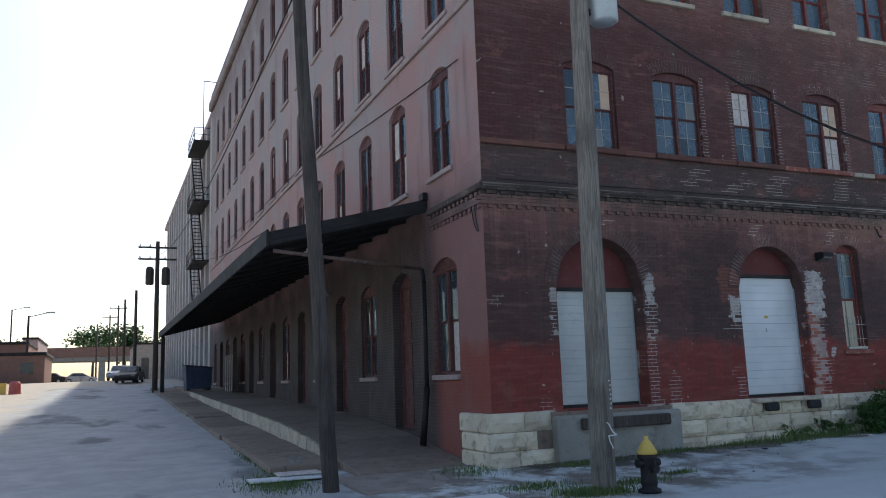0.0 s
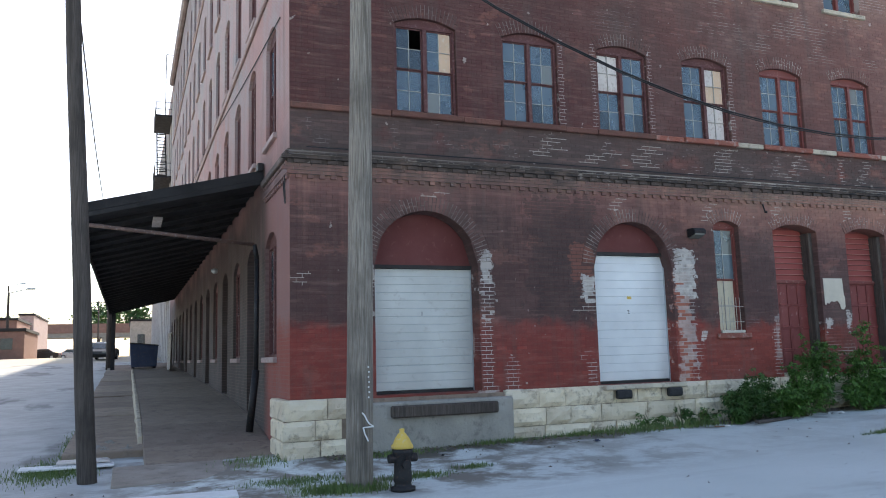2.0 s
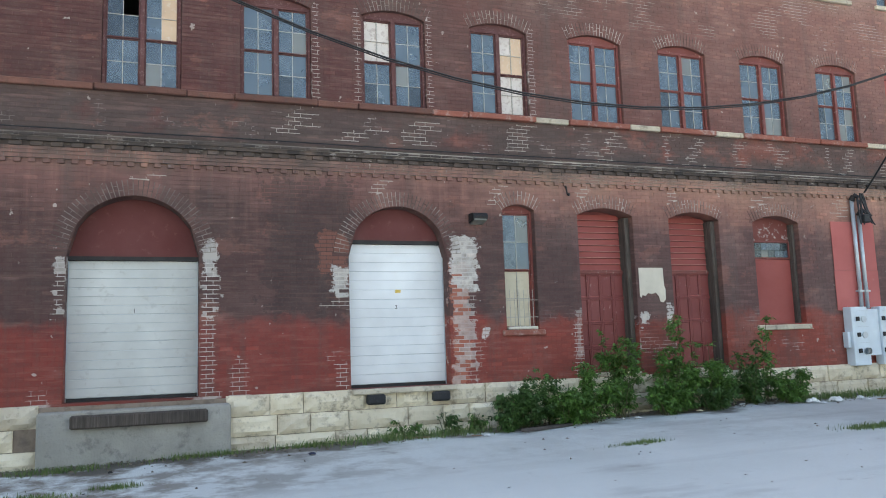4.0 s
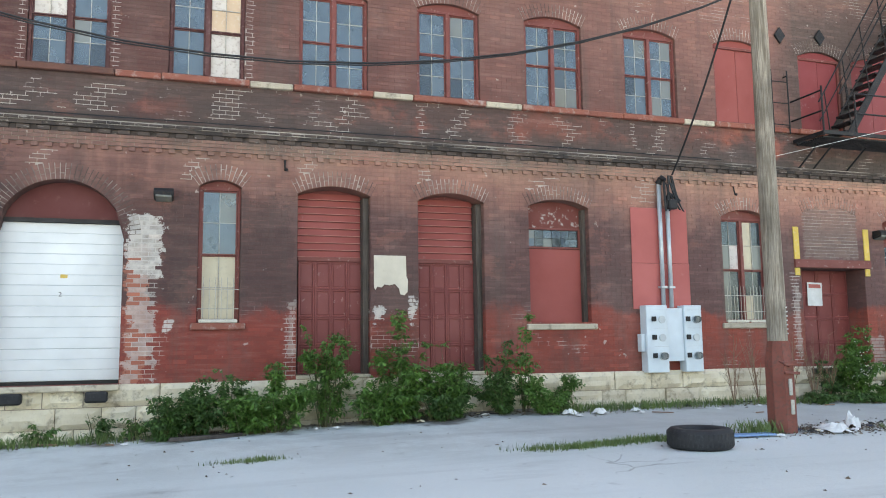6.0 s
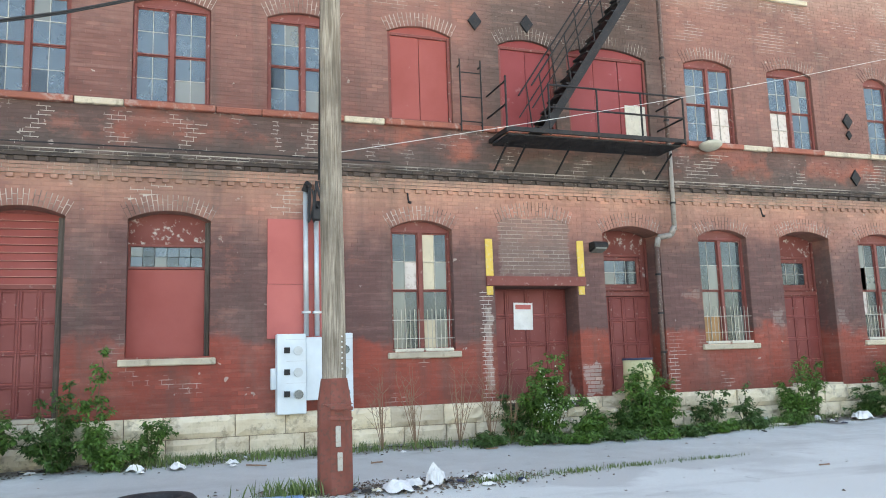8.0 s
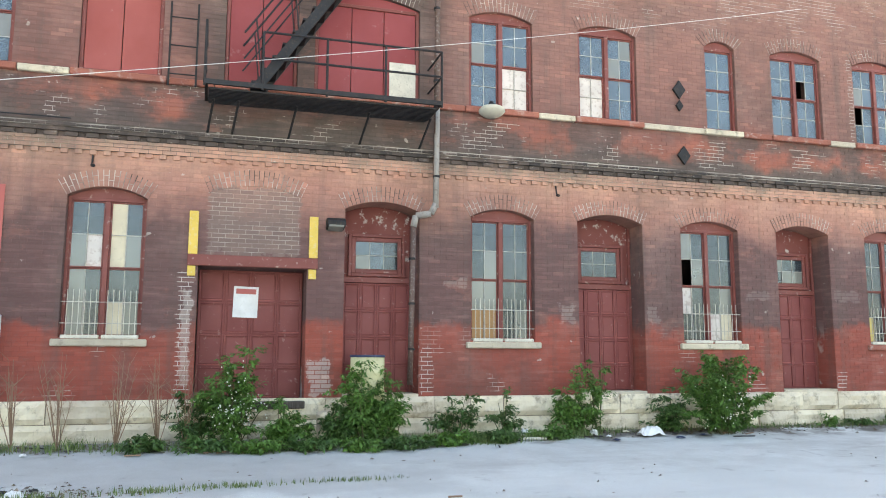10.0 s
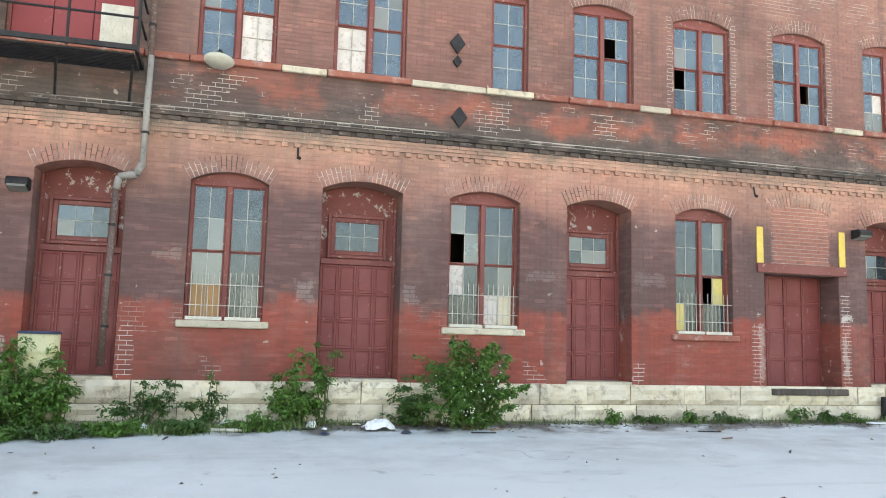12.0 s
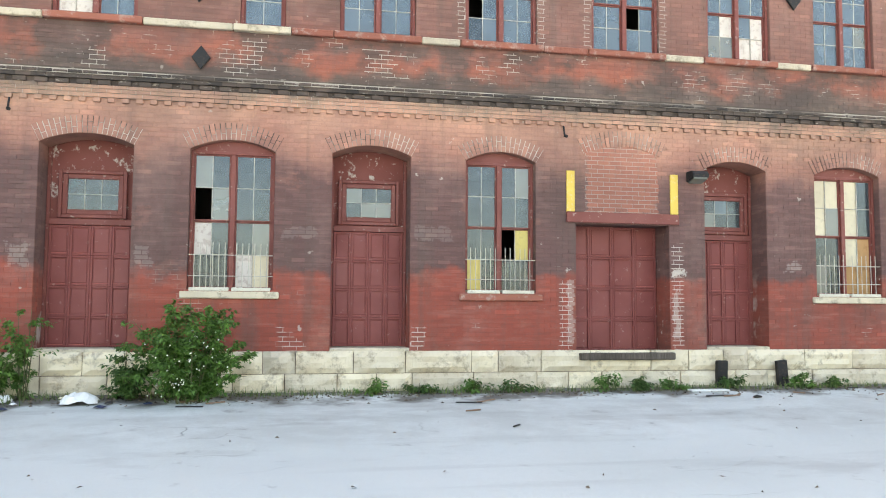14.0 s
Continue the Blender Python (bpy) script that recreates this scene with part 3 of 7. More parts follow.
def build_ground():
    xs = sorted({-900, -400, -200, -120, -80, -60, -45, -35, -28, -22, -18, 6.69, 6.72, 900, 400, 200, 130, 100, 85, 75, 68, *np.round(np.arange(-15, 64, 0.75), 3).tolist()})
    ys = sorted({-900, -400, -200, -100, -60, -40, -30, -22, -16, 14.25, 14.35, 900, 500, 300, 200, 150, 120, 100, *np.round(np.arange(-12, 8.7, 1.2), 3).tolist(), *np.round(np.arange(8.8, 14.2, 0.22), 3).tolist(), *range(16, 96, 3)})
    s = Shape()
    for y in ys:
        for x in xs:
            near = -15 < x < 60 and -10 < y < 14
            s.v.append((x, y, ground_z(x, y) + (0.012 * noise.noise((x * 0.5, y * 0.7, 0)) if near else 0)))
    w = len(xs)
    for j in range(len(ys) - 1):
        for i in range(w - 1):
            s.f.append((j * w + i, j * w + i + 1, (j + 1) * w + i + 1, (j + 1) * w + i))
    ob = new("ground", s.mesh("ground", GROUND, smooth=True, fix=False))
    return tagged(ob, "pale worn concrete and asphalt street with cracks", "ground", kind="structure")


build_ground()


# ---- walls with openings ----
class Opening:
    def __init__(self, u0, u1, bottom, spring, crown):
        self.u0, self.u1, self.zb, self.zs, self.zc = u0, u1, bottom, spring, crown
        self.uc, self.w = (u0 + u1) / 2, (u1 - u0) / 2
        h = crown - spring
        self.arched = h > 0.01
        if self.arched:
            self.r = (self.w ** 2 + h ** 2) / (2 * h)
            self.cz = crown - self.r
            self.th = math.asin(min(1.0, self.w / self.r))

    def top(self, u):
        if not self.arched:
            return self.zc
        return self.cz + math.sqrt(max(0.0, self.r ** 2 - (u - self.uc) ** 2))

    def cut(self, z, ring):
        """The stretch of wall that the opening and its ring of arch bricks take at height z."""
        if self.zb <= z < self.zs:
            return self.u0, self.u1
        if self.arched and self.zs <= z < self.zc + ring:
            k = z - self.cz
            if 0 <= k < self.r + ring:
                hw = math.sqrt((self.r + ring) ** 2 - k * k)
                if self.th < 1.5:
                    hw = min(hw, k * math.tan(self.th))
                return self.uc - hw, self.uc + hw
        return None


def wall_shape(u0, u1, z0, z1, openings, thick, place):
    s = Shape()
    us = sorted({u0, u1, *[o.u0 for o in openings], *[o.u1 for o in openings]})
    zs = sorted({z0, z1, *[o.zb for o in openings], *[o.zc for o in openings]})

    def solid(i, j):
        if not (0 <= i < len(us) - 1 and 0 <= j < len(zs) - 1):
            return False
        u, z = (us[i] + us[i + 1]) / 2, (zs[j] + zs[j + 1]) / 2
        return not any(o.u0 < u < o.u1 and o.zb < z < o.zc for o in openings)

    q = lambda *pts: s.quad(*[place(*p) for p in pts])
    for i in range(len(us) - 1):
        for j in range(len(zs) - 1):
            if not solid(i, j):
                continue
            a, b, c, d = us[i], us[i + 1], zs[j], zs[j + 1]
            q((a, 0, c), (b, 0, c), (b, 0, d), (a, 0, d))
            q((a, thick, c), (a, thick, d), (b, thick, d), (b, thick, c))
            if not solid(i - 1, j):
                q((a, 0, c), (a, 0, d), (a, thick, d), (a, thick, c))
            if not solid(i + 1, j):
                q((b, 0, c), (b, thick, c), (b, thick, d), (b, 0, d))
            if not solid(i, j - 1):
                q((a, 0, c), (a, thick, c), (b, thick, c), (b, 0, c))
            if not solid(i, j + 1):
                q((a, 0, d), (b, 0, d), (b, thick, d), (a, thick, d))
    for o in openings:
        if not o.arched:
            continue
        n = 14
        for i in range(n):
            a, b = o.u0 + (o.u1 - o.u0) * i / n, o.u0 + (o.u1 - o.u0) * (i + 1) / n
            ta, tb = o.top(a), o.top(b)
            q((a, 0, ta), (b, 0, tb), (b, 0, o.zc), (a, 0, o.zc))
            q((a, thick, ta), (a, thick, o.zc), (b, thick, o.zc), (b, thick, tb))
            q((a, 0, ta), (a, thick, ta), (b, thick, tb), (b, 0, tb))
    return s


def front(u, d, z):
    return (u, FACE + d, z)


def side(u, d, z):
    return (SIDE + d, u, z)


RISE = 0.16
DOORS = [(31.5, 32.86), (36.0, 37.41), (40.55, 41.88), (47.3, 48.55)]
WINDOWS = [(27.0, 28.22), (33.84, 35.1), (38.27, 39.62), (42.83, 44.09), (49.56, 50.95)]
low = {}
low["arch_one"] = Opening(8.28, 10.38, 1.1, 3.5, 4.54)
low["arch_two"] = Opening(13.02, 14.98, 1.1, 3.52, 4.5)
low["narrow"] = Opening(16.18, 16.9, 2.1, 4.5, 4.62)
low["shutter_one"] = Opening(17.89, 19.24, 1.12, 4.44, 4.6)
low["shutter_two"] = Opening(20.16, 21.5, 1.12, 4.42, 4.58)
low["blank"] = Opening(22.45, 23.79, 2.06, 4.4, 4.56)
low["boarded_one"] = Opening(29.06, 30.86, 1.0, 3.28, 3.28)
low["boarded_two"] = Opening(44.82, 46.6, 1.0, 3.33, 3.33)
for i, (a, b) in enumerate(DOORS):
    low["door%d" % i] = Opening(a, b, 1.1, 4.38, 4.54)
for i, (a, b) in enumerate(WINDOWS):
    low["window%d" % i] = Opening(a, b, 2.06, 4.36, 4.53)
UPPER = [9.4, 11.72, 14.0, 16.26, 18.54, 20.82, 23.1, 25.4, 27.68, 34.46, 36.74, 39.37, 41.29, 43.47, 45.8, 48.06, 50.28, 52.6]
second = [Opening(u - (0.37 if u == 39.37 else 0.65), u + (0.37 if u == 39.37 else 0.65), 6.46, 8.26, 8.41) for u in UPPER]
second.append(Opening(29.35, 30.6, 6.4, 8.22, 8.38))
second.append(Opening(30.9, 32.84, 6.4, 8.22, 8.4))
third = [Opening(u - 0.62, u + 0.62, 10.15, 11.8, 11.95) for u in UPPER if u != 39.37]
ALL = list(low.values()) + second + third
END = 66.0

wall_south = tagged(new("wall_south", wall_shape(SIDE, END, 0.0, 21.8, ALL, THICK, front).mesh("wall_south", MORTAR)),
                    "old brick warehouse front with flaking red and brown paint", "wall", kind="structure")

# side wall, pitch of its bays 2.66
BAY = [15.4 + 2.66 * i for i in range(15)]
side_open = []
for i, y in enumerate(BAY):
    side_open.append(("low_door" if i % 2 else "low_window", Opening(y - 0.66, y + 0.66, (interp(y, [(14, 0.2), (17.5, 0.55), (21, 0.78), (26, 0.94), (31, 1.07), (52, 1.65)]) if i % 2 else 1.85), 4.1, 4.35)))
    for z in (6.25, 9.75, 13.25, 17.0):
        side_open.append(("high_window", Opening(y - 0.6, y + 0.6, z, z + 2.15, z + 2.4)))
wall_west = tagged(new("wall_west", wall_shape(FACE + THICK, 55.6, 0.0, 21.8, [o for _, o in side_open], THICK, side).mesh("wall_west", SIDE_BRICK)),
                   "long side of the brick warehouse, faded pink paint, canopy shade painted in below", "wall", kind="structure")
corner = Shape().box(SIDE - 0.004, SIDE + 0.3, FACE + 0.004, FACE + THICK, 1.1, 21.8)
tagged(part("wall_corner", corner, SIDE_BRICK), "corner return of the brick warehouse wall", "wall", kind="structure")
# plain walls and floors that close the building
tagged(part("wall_north", box(SIDE + 0.01, END, 55.2, 55.6, 0, 21.8), SIDE_BRICK), "plain rear brick wall", "wall", kind="structure")
tagged(part("wall_east", box(END - 0.5, END, FACE + THICK, 55.2, 0, 21.8), SIDE_BRICK), "plain end brick wall", "wall", kind="structure")
tagged(part("wall_inner", box(SIDE + THICK, END - 0.5, 21.0, 21.3, 0.2, 21.6), INTERIOR), "dim plastered inner wall", "wall", kind="structure")
for nm, z in (("floor", 0.98), ("floor_second", 5.5), ("floor_third", 9.3), ("floor_fourth", 12.9), ("floor_fifth", 16.6)):
    tagged(part(nm, box(SIDE + THICK, END - 0.5, FACE + THICK, 55.2, z - 0.25, z), INTERIOR), "dim dusty storey floor", "floor", kind="structure")
tagged(part("roof", box(SIDE - 0.1, END + 0.1, FACE - 0.1, 55.7, 21.8, 22.15), ROOF_FELT), "flat dark roof with a low parapet", "roof", kind="structure")


# ---- windows and doors ----
cache = {}


def cached(key, make):
    if key not in cache:
        cache[key] = make()
    return cache[key]


def ring_boxes(s, u0, u1, z0, z1, t, d0, d1):
    s.box(u0, u0 + t, d0, d1, z0, z1).box(u1 - t, u1, d0, d1, z0, z1)
    s.box(u0 + t, u1 - t, d0, d1, z0, z0 + t).box(u0 + t, u1 - t, d0, d1, z1 - t, z1)
    return s


def arch_panel(w, zs, zc, d0, d1, cutoff=None):
    """The board that fills an arch over a frame, from z = cutoff or zs up."""
    o = Opening(-w, w, 0, zs, zc)
    n = 12
    low_z = zs if cutoff is None else cutoff
    pts = [(-w, low_z)] + [(w, low_z)] + [(w - 2 * w * i / n, o.top(w - 2 * w * i / n)) for i in range(n + 1)]
    return Shape().prism(pts, d0, d1)


rng = random.Random(7)
DARK_FRAME = worn("maroon_frame_paint", (0.11, 0.036, 0.034), (0.28, 0.18, 0.16), 3.0, 0.4, 0.7)
STATE = {"g": GLASS, "m": GLASS_MILK, "d": GLASS_DARK, "c": BOARD, "p": PEACH, "w": WHITE_BOARD, "y": YELLOW_BOARD, "b": PLYWOOD}


def window(name, o, at_u, turn, place, panes, halves=2, grille=False, frame_mat=None, label="", rows=4, cols=2, deep=0.14, sill=True):
    """A sash window in the opening o: frame, mullion, sashes with muntins, panes; panes: one letter each, '-' is missing."""
    frame_mat = frame_mat or RED_FRAME
    H, w, S = o.zc - o.zb, o.w - 0.004, o.zs - o.zb
    win = thing(name, label, "window", place(o.uc, 0, o.zb), kind="structure", turn=turn)
    t = 0.052
    d0, d1 = deep, deep + 0.1
    key = (round(w, 3), round(H, 3), round(S, 3), halves, deep, frame_mat.name)
    part("window_frame", cached(("fr", key), lambda: ring_boxes(Shape(), -w, w, 0.002, S, t, d0, d1).mesh("window_frame", frame_mat, 0.006)), None, win)
    if o.arched:
        part("arched_head", cached(("hd", key), lambda: arch_panel(w - 0.002, S + 0.001, H - 0.003, d0 + 0.01, d1 - 0.01).mesh("arched_head", frame_mat)), None, win, "red painted arched head board")
    if halves == 2:
        part("mullion", cached(("mu", key), lambda: box(-0.042, 0.042, d0 - 0.01, d1 - 0.004, t, S - t).mesh("mullion", frame_mat, 0.008)), None, win)
    spans = [(-w + t, -0.042), (0.042, w - t)] if halves == 2 else [(-w + t, w - t)]
    mid = (t + S - t) / 2
    k = 0
    per = rows // 2
    for a, b in spans:
        for hi in (1, 0):
            z0, z1 = (mid, S - t) if hi else (t, mid)
            dd = d0 + (0.03 if hi else 0.055)
            sw, sh = b - a, z1 - z0
            st = 0.024
            pw, ph = (sw - 2 * st) / cols, (sh - 2 * st) / per

            def sash_shape():
                return ring_boxes(Shape(), 0, sw, 0, sh, st, 0, 0.035).mesh("sash", frame_mat, 0.003)

            def muntin_shape():
                s = Shape()
                for c in range(1, cols):
                    s.box(st + c * pw - 0.0065, st + c * pw + 0.0065, 0.005, 0.028, st, sh - st)
                for r in range(1, per):
                    s.box(st, sw - st, 0.006, 0.027, st + r * ph - 0.0065, st + r * ph + 0.0065)
                return s.mesh("muntin", MUNTIN)

            sash = part("sash", cached(("sash", round(sw, 3), round(sh, 3), frame_mat.name), sash_shape), None, win, at=(a, dd, z0))
            if cols > 1 or per > 1:
                part("muntin", cached(("muntin", round(sw, 3), round(sh, 3), cols, per), muntin_shape), None, sash, "flaking pale muntin bars")
            for r in range(per):
                for c in range(cols):
                    letter = panes[k % len(panes)]
                    k += 1
                    if letter == "-":
                        continue
                    mat = STATE[letter]
                    solid = letter in "cpwyb"
                    me = cached(("pane", round(pw, 3), round(ph, 3), letter), lambda: box(0, pw, 0, 0.012 if solid else 0.004, 0, ph).mesh("pane", mat))
                    p = part("pane", me, None, sash, at=(st + c * pw, 0.03 if solid else 0.014, sh - st - (r + 1) * ph))
                    if not solid:
                        p.visible_shadow = False
    if sill:
        for a, b in spans:
            part("window_sill", cached(("sl", round(b - a, 3)), lambda: box(-0.02, b - a + 0.02, -0.03, 0.16, 0, 0.06).mesh("window_sill", CREAM, 0.008)), None, win, "flaking cream wooden sill", at=(a, d0 - 0.13, 0.003))
    if grille:
        for a, b in spans:
            s = Shape()
            for z in (0.18, 0.52):
                s.box(a - 0.05, b + 0.05, -0.004, 0.009, z, z + 0.013)
            gr = part("grille", s, GREY_BAR, win, "pale painted iron window grille", at=(0, 0.03, 0.06))
            n = 6
            bar = cached("bar", lambda: Shape().rod((0, 0, 0), (0, 0, 0.74), 0.0065, 6).mesh("bar", GREY_BAR))
            for i in range(n):
                part("bar", bar, None, gr, at=(a + (b - a) * (i + 0.5) / n, 0.003, -0.02 + 0.02 * rng.random()))
    return win


def panes_text(n, weights, seed):
    r = random.Random(seed)
    return "".join(r.choices(list(weights), list(weights.values()), k=n))


# ground-floor windows: upper-left sash, lower-left sash, then the right half
LOW_PANES = ["ddmwmdmd" "cdcmddcm", "dddmmmbb" "dddddddm", "md-mwddd" "dddddmwc", "ddddddyd" "dmdd-ydd", "cccmddmd" "cdcdcbbb"]
n_win = 0
for i in range(len(WINDOWS)):
    n_win += 1
    window("window_%d" % n_win, low["window%d" % i], 0, 0, front, LOW_PANES[i], grille=True,
           label="tall twin sash window, red frame, broken and boarded panes, barred below")
n_win += 1
window("window_%d" % n_win, low["narrow"], 0, 0, front, "gmggcccc", halves=1, grille=True, label="narrow sash window with cream boards and iron bars")
UP_PANES = ["d-ddgggg" "gpgpggmg", "gggggggg" "gggmggdg", "wwwwggdg" "ggggmggd", "gggggggg" "wpppwwww", "gggggggg" "gggggggg", "ggggdgdg" "mgggggdg",
            "gggggggg" "ggggggmm", "gmggdggg" "gmgggmmg", "gggggggg" "gggggggg",
            "ggmggggg" "ggggwwww", "ggggwwww" "gmmggggg", "gggggggg" "gggggggg", "gggggggg" "gg-ggggg", "ggmg-gdg" "gmgggggg", "ggdggggg" "gggg-ggg", "gggggwmm" "mggggwww", "gggggggg" "gggggmgg", "gggggggg"]
for i, o in enumerate(second[:len(UPPER)]):
    if i == 8:
        continue
    n_win += 1
    window("window_%d" % n_win, o, 0, 0, front, UP_PANES[i], halves=1 if o.w < 0.4 else 2, sill=False, deep=0.06, frame_mat=DARK_FRAME if o.uc < 17 else RED_FRAME,
           label="upper sash window of many small dusty panes, red frame")
for i, o in enumerate(third):
    n_win += 1
    window("window_%d" % n_win, o, 0, 0, front, "gggggmgg", rows=2, cols=1, sill=False, label="third-storey sash window with dusty panes")
for kind, o in side_open:
    if kind == "low_door":
        continue
    n_win += 1
    window("window_%d" % n_win, o, 0, -90, side, panes_text(4, {"d": 5, "g": 2, "w": 1.2}, n_win), rows=2, cols=1, sill=False, frame_mat=DARK_FRAME, deep=0.07,
           label="dark sash window in the pink side wall")


def leaf(parent, w, z0, z1, cols, rows, d, mat):
    """A panelled door leaf."""
    lf = part("door_leaf", cached(("leaf", round(w, 3), round(z1 - z0, 3)), lambda: box(-w, w, d, d + 0.05, z0, z1).mesh("door_leaf", mat)), None, parent, "dark red panelled door leaf")
    pw, ph = 2 * w / cols, (z1 - z0) / rows
    me = cached(("panel", round(pw, 3), round(ph, 3), mat.name), lambda: Shape().prism([(0.05, 0.05), (pw - 0.05, 0.05), (pw - 0.05, ph - 0.05), (0.05, ph - 0.05)], -0.008, 0.004).mesh("panel", mat, 0.006))
    me_frame = cached(("stile", round(pw, 3), round(ph, 3), mat.name), lambda: ring_boxes(Shape(), 0.001, pw - 0.001, 0.001, ph - 0.001, 0.036, -0.024, 0.004).mesh("moulding", mat, 0.006))
    me_ledge = cached(("ledge", round(pw, 3)), lambda: box(0.045, pw - 0.045, -0.021, -0.001, 0.037, 0.043).mesh("ledge", RED_PANEL))
    pick = random.Random(int(1000 * (w + z1)))
    for r in range(rows):
        for c in range(cols):
            part("panel", me, None, lf, at=(-w + c * pw, d, z0 + r * ph))
            part("moulding", me_frame, None, lf, at=(-w + c * pw, d, z0 + r * ph))
            if mat is RED_DOOR and pick.random() < 0.55:
                part("ledge", me_ledge, None, lf, "pale worn ledge", at=(-w + c * pw, d, z0 + r * ph))
    return lf


def transom_door(name, o, i):
    H, S, w, d = o.zc - o.zb, o.zs - o.zb, o.w - 0.004, 0.5
    dr = thing(name, "recessed dark red panelled door under a small transom window", "door", front(o.uc, 0, o.zb), kind="structure")
    ft = 0.055
    fr = Shape().box(-w, -w + ft, d - 0.02, d + 0.09, 0.003, S).box(w - ft, w, d - 0.02, d + 0.09, 0.003, S)
    fr.box(-w + ft, w - ft, d - 0.05, d + 0.09, 2.02, 2.12)
    part("door_frame", fr, RED_FRAME, dr, bevel=0.006)
    leaf(dr, w - ft - 0.004, 0.05, 2.015, 4, 4, d, RED_DOOR)
    part("head_board", arch_panel(w - 0.004, S, H - 0.004, d + 0.03, d + 0.06, 2.122), PEELING, dr, "flaking red board round the transom")
    # transom sash
    tw, rim = min(0.53, w - ft - 0.03), 0.14
    t0, t1 = 2.135, 2.92
    part("transom_frame", ring_boxes(Shape(), -tw, tw, t0, t1, 0.06, d - 0.03, d + 0.028), RED_FRAME, dr, bevel=0.008)
    part("transom_sash", ring_boxes(Shape(), -tw + 0.062, tw - 0.062, t0 + 0.062, t1 - 0.062, rim - 0.062, d - 0.005, d + 0.028), RED_FRAME, dr, bevel=0.008)
    a, b = -tw + rim, tw - rim
    pw, ph = (b - a) / 3, (t1 - t0 - 2 * rim) / 2
    for r in range(2):
        for c in range(3):
            letter = random.Random(i * 31 + r * 3 + c).choice("dgdmd")
            part("pane", box(0.004, pw - 0.004, 0, 0.004, 0.004, ph - 0.004), STATE[letter], dr, at=(a + c * pw, d + 0.018, t0 + rim + r * ph))
    bars = box(a, b, d + 0.008, d + 0.024, t0 + rim + ph - 0.006, t0 + rim + ph + 0.006)
    for c in (1, 2):
        bars.box(a + c * pw - 0.006, a + c * pw + 0.006, d + 0.009, d + 0.023, t0 + rim, t1 - rim)
    part("muntin", bars, MUNTIN, dr, "thin flaking muntin bars")
    part("threshold", box(-w, w, -0.02, d + 0.06, -0.03, 0.045), LIME_DARK, dr, bevel=0.01)
    return dr


n_door = 0
for i in range(len(DOORS)):
    n_door += 1
    transom_door("door_%d" % n_door, low["door%d" % i], i)


worn_edge = worn("worn_pink_edge", (0.55, 0.28, 0.23), (0.4, 0.14, 0.11), 6.0, 0.6, 0.7)


def shutter_door(name, o):
    H, S, w, d = o.zc - o.zb, o.zs - o.zb, o.w - 0.004, 0.34
    dr = thing(name, "recessed dark red panelled door under a closed slatted shutter", "door", front(o.uc, 0, o.zb), kind="structure")
    fr = Shape().box(w - 0.11, w, d - 0.2, d + 0.1, 0.003, S).box(-w, -w + 0.04, d - 0.03, d + 0.1, 0.003, S)
    part("door_frame", fr, TIMBER, dr, "grey bare timber jamb", bevel=0.01)
    leaf(dr, w - 0.06, 0.05, 2.12, 4, 4, d + 0.02, RED_DOOR)
    part("rail", box(-w + 0.04, w - 0.11, d - 0.03, d + 0.06, 2.12, 2.2), RED_FRAME, dr, bevel=0.008)
    n = 9
    h = (S - 2.2 + 0.1) / n
    me = Shape().box(-w + 0.045, w - 0.115, 0, 0.03, 0, h - 0.012).mesh("slat", RED_BOARD, 0.006)
    edge = Shape().box(-w + 0.046, w - 0.116, -0.004, 0.002, 0, 0.009).mesh("slat_edge", worn_edge)
    for i in range(n):
        sl = part("slat", me, None, dr, at=pose(0, d + 0.02, 2.2 + i * h, -8))
        part("slat_edge", edge, None, sl, "pale worn lower edge")
    part("backing", arch_panel(w - 0.01, S, H - 0.004, d + 0.058, d + 0.1, 2.15), RED_DOOR, dr)
    part("threshold", box(-w, w, -0.02, d + 0.06, -0.02, 0.045), LIME_DARK, dr, bevel=0.01)


for k in ("shutter_one", "shutter_two"):
    n_door += 1
    shutter_door("door_%d" % n_door, low[k])

# bricked-down opening with a blank red panel and a glazed strip
o = low["blank"]
H, S, w, d = o.zc - o.zb, o.zs - o.zb, o.w - 0.004, 0.26
n_win += 1
bl = thing("window_%d" % n_win, "old window closed by a red panel below a strip of small panes", "window", front(o.uc, 0, o.zb), kind="structure")
part("closing_panel", box(-w, w - 0.08, d, d + 0.05, 0.003, 1.52), RED_BOARD, bl, "red painted closing panel", bevel=0.006)
part("window_frame", ring_boxes(Shape(), -w, w - 0.08, 1.524, 1.95, 0.04, d - 0.02, d + 0.05), RED_FRAME, bl, bevel=0.005)
part("head_board", arch_panel(w, S, H - 0.004, d + 0.012, d + 0.05, 1.953), PEELING, bl, "peeling red head board")
part("jamb", box(w - 0.08, w, d - 0.12, d + 0.06, 0.003, S), TIMBER, bl, bevel=0.01)
pw = (2 * w - 0.16) / 6
for r in range(2):
    for c in range(6):
        part("pane", box(0.006, pw - 0.006, 0, 0.004, 0.006, 0.166), STATE["gdmdgg"[(r * 2 + c) % 6]], bl, at=(-w + 0.04 + c * pw, d + 0.012, 1.567 + r * 0.171))


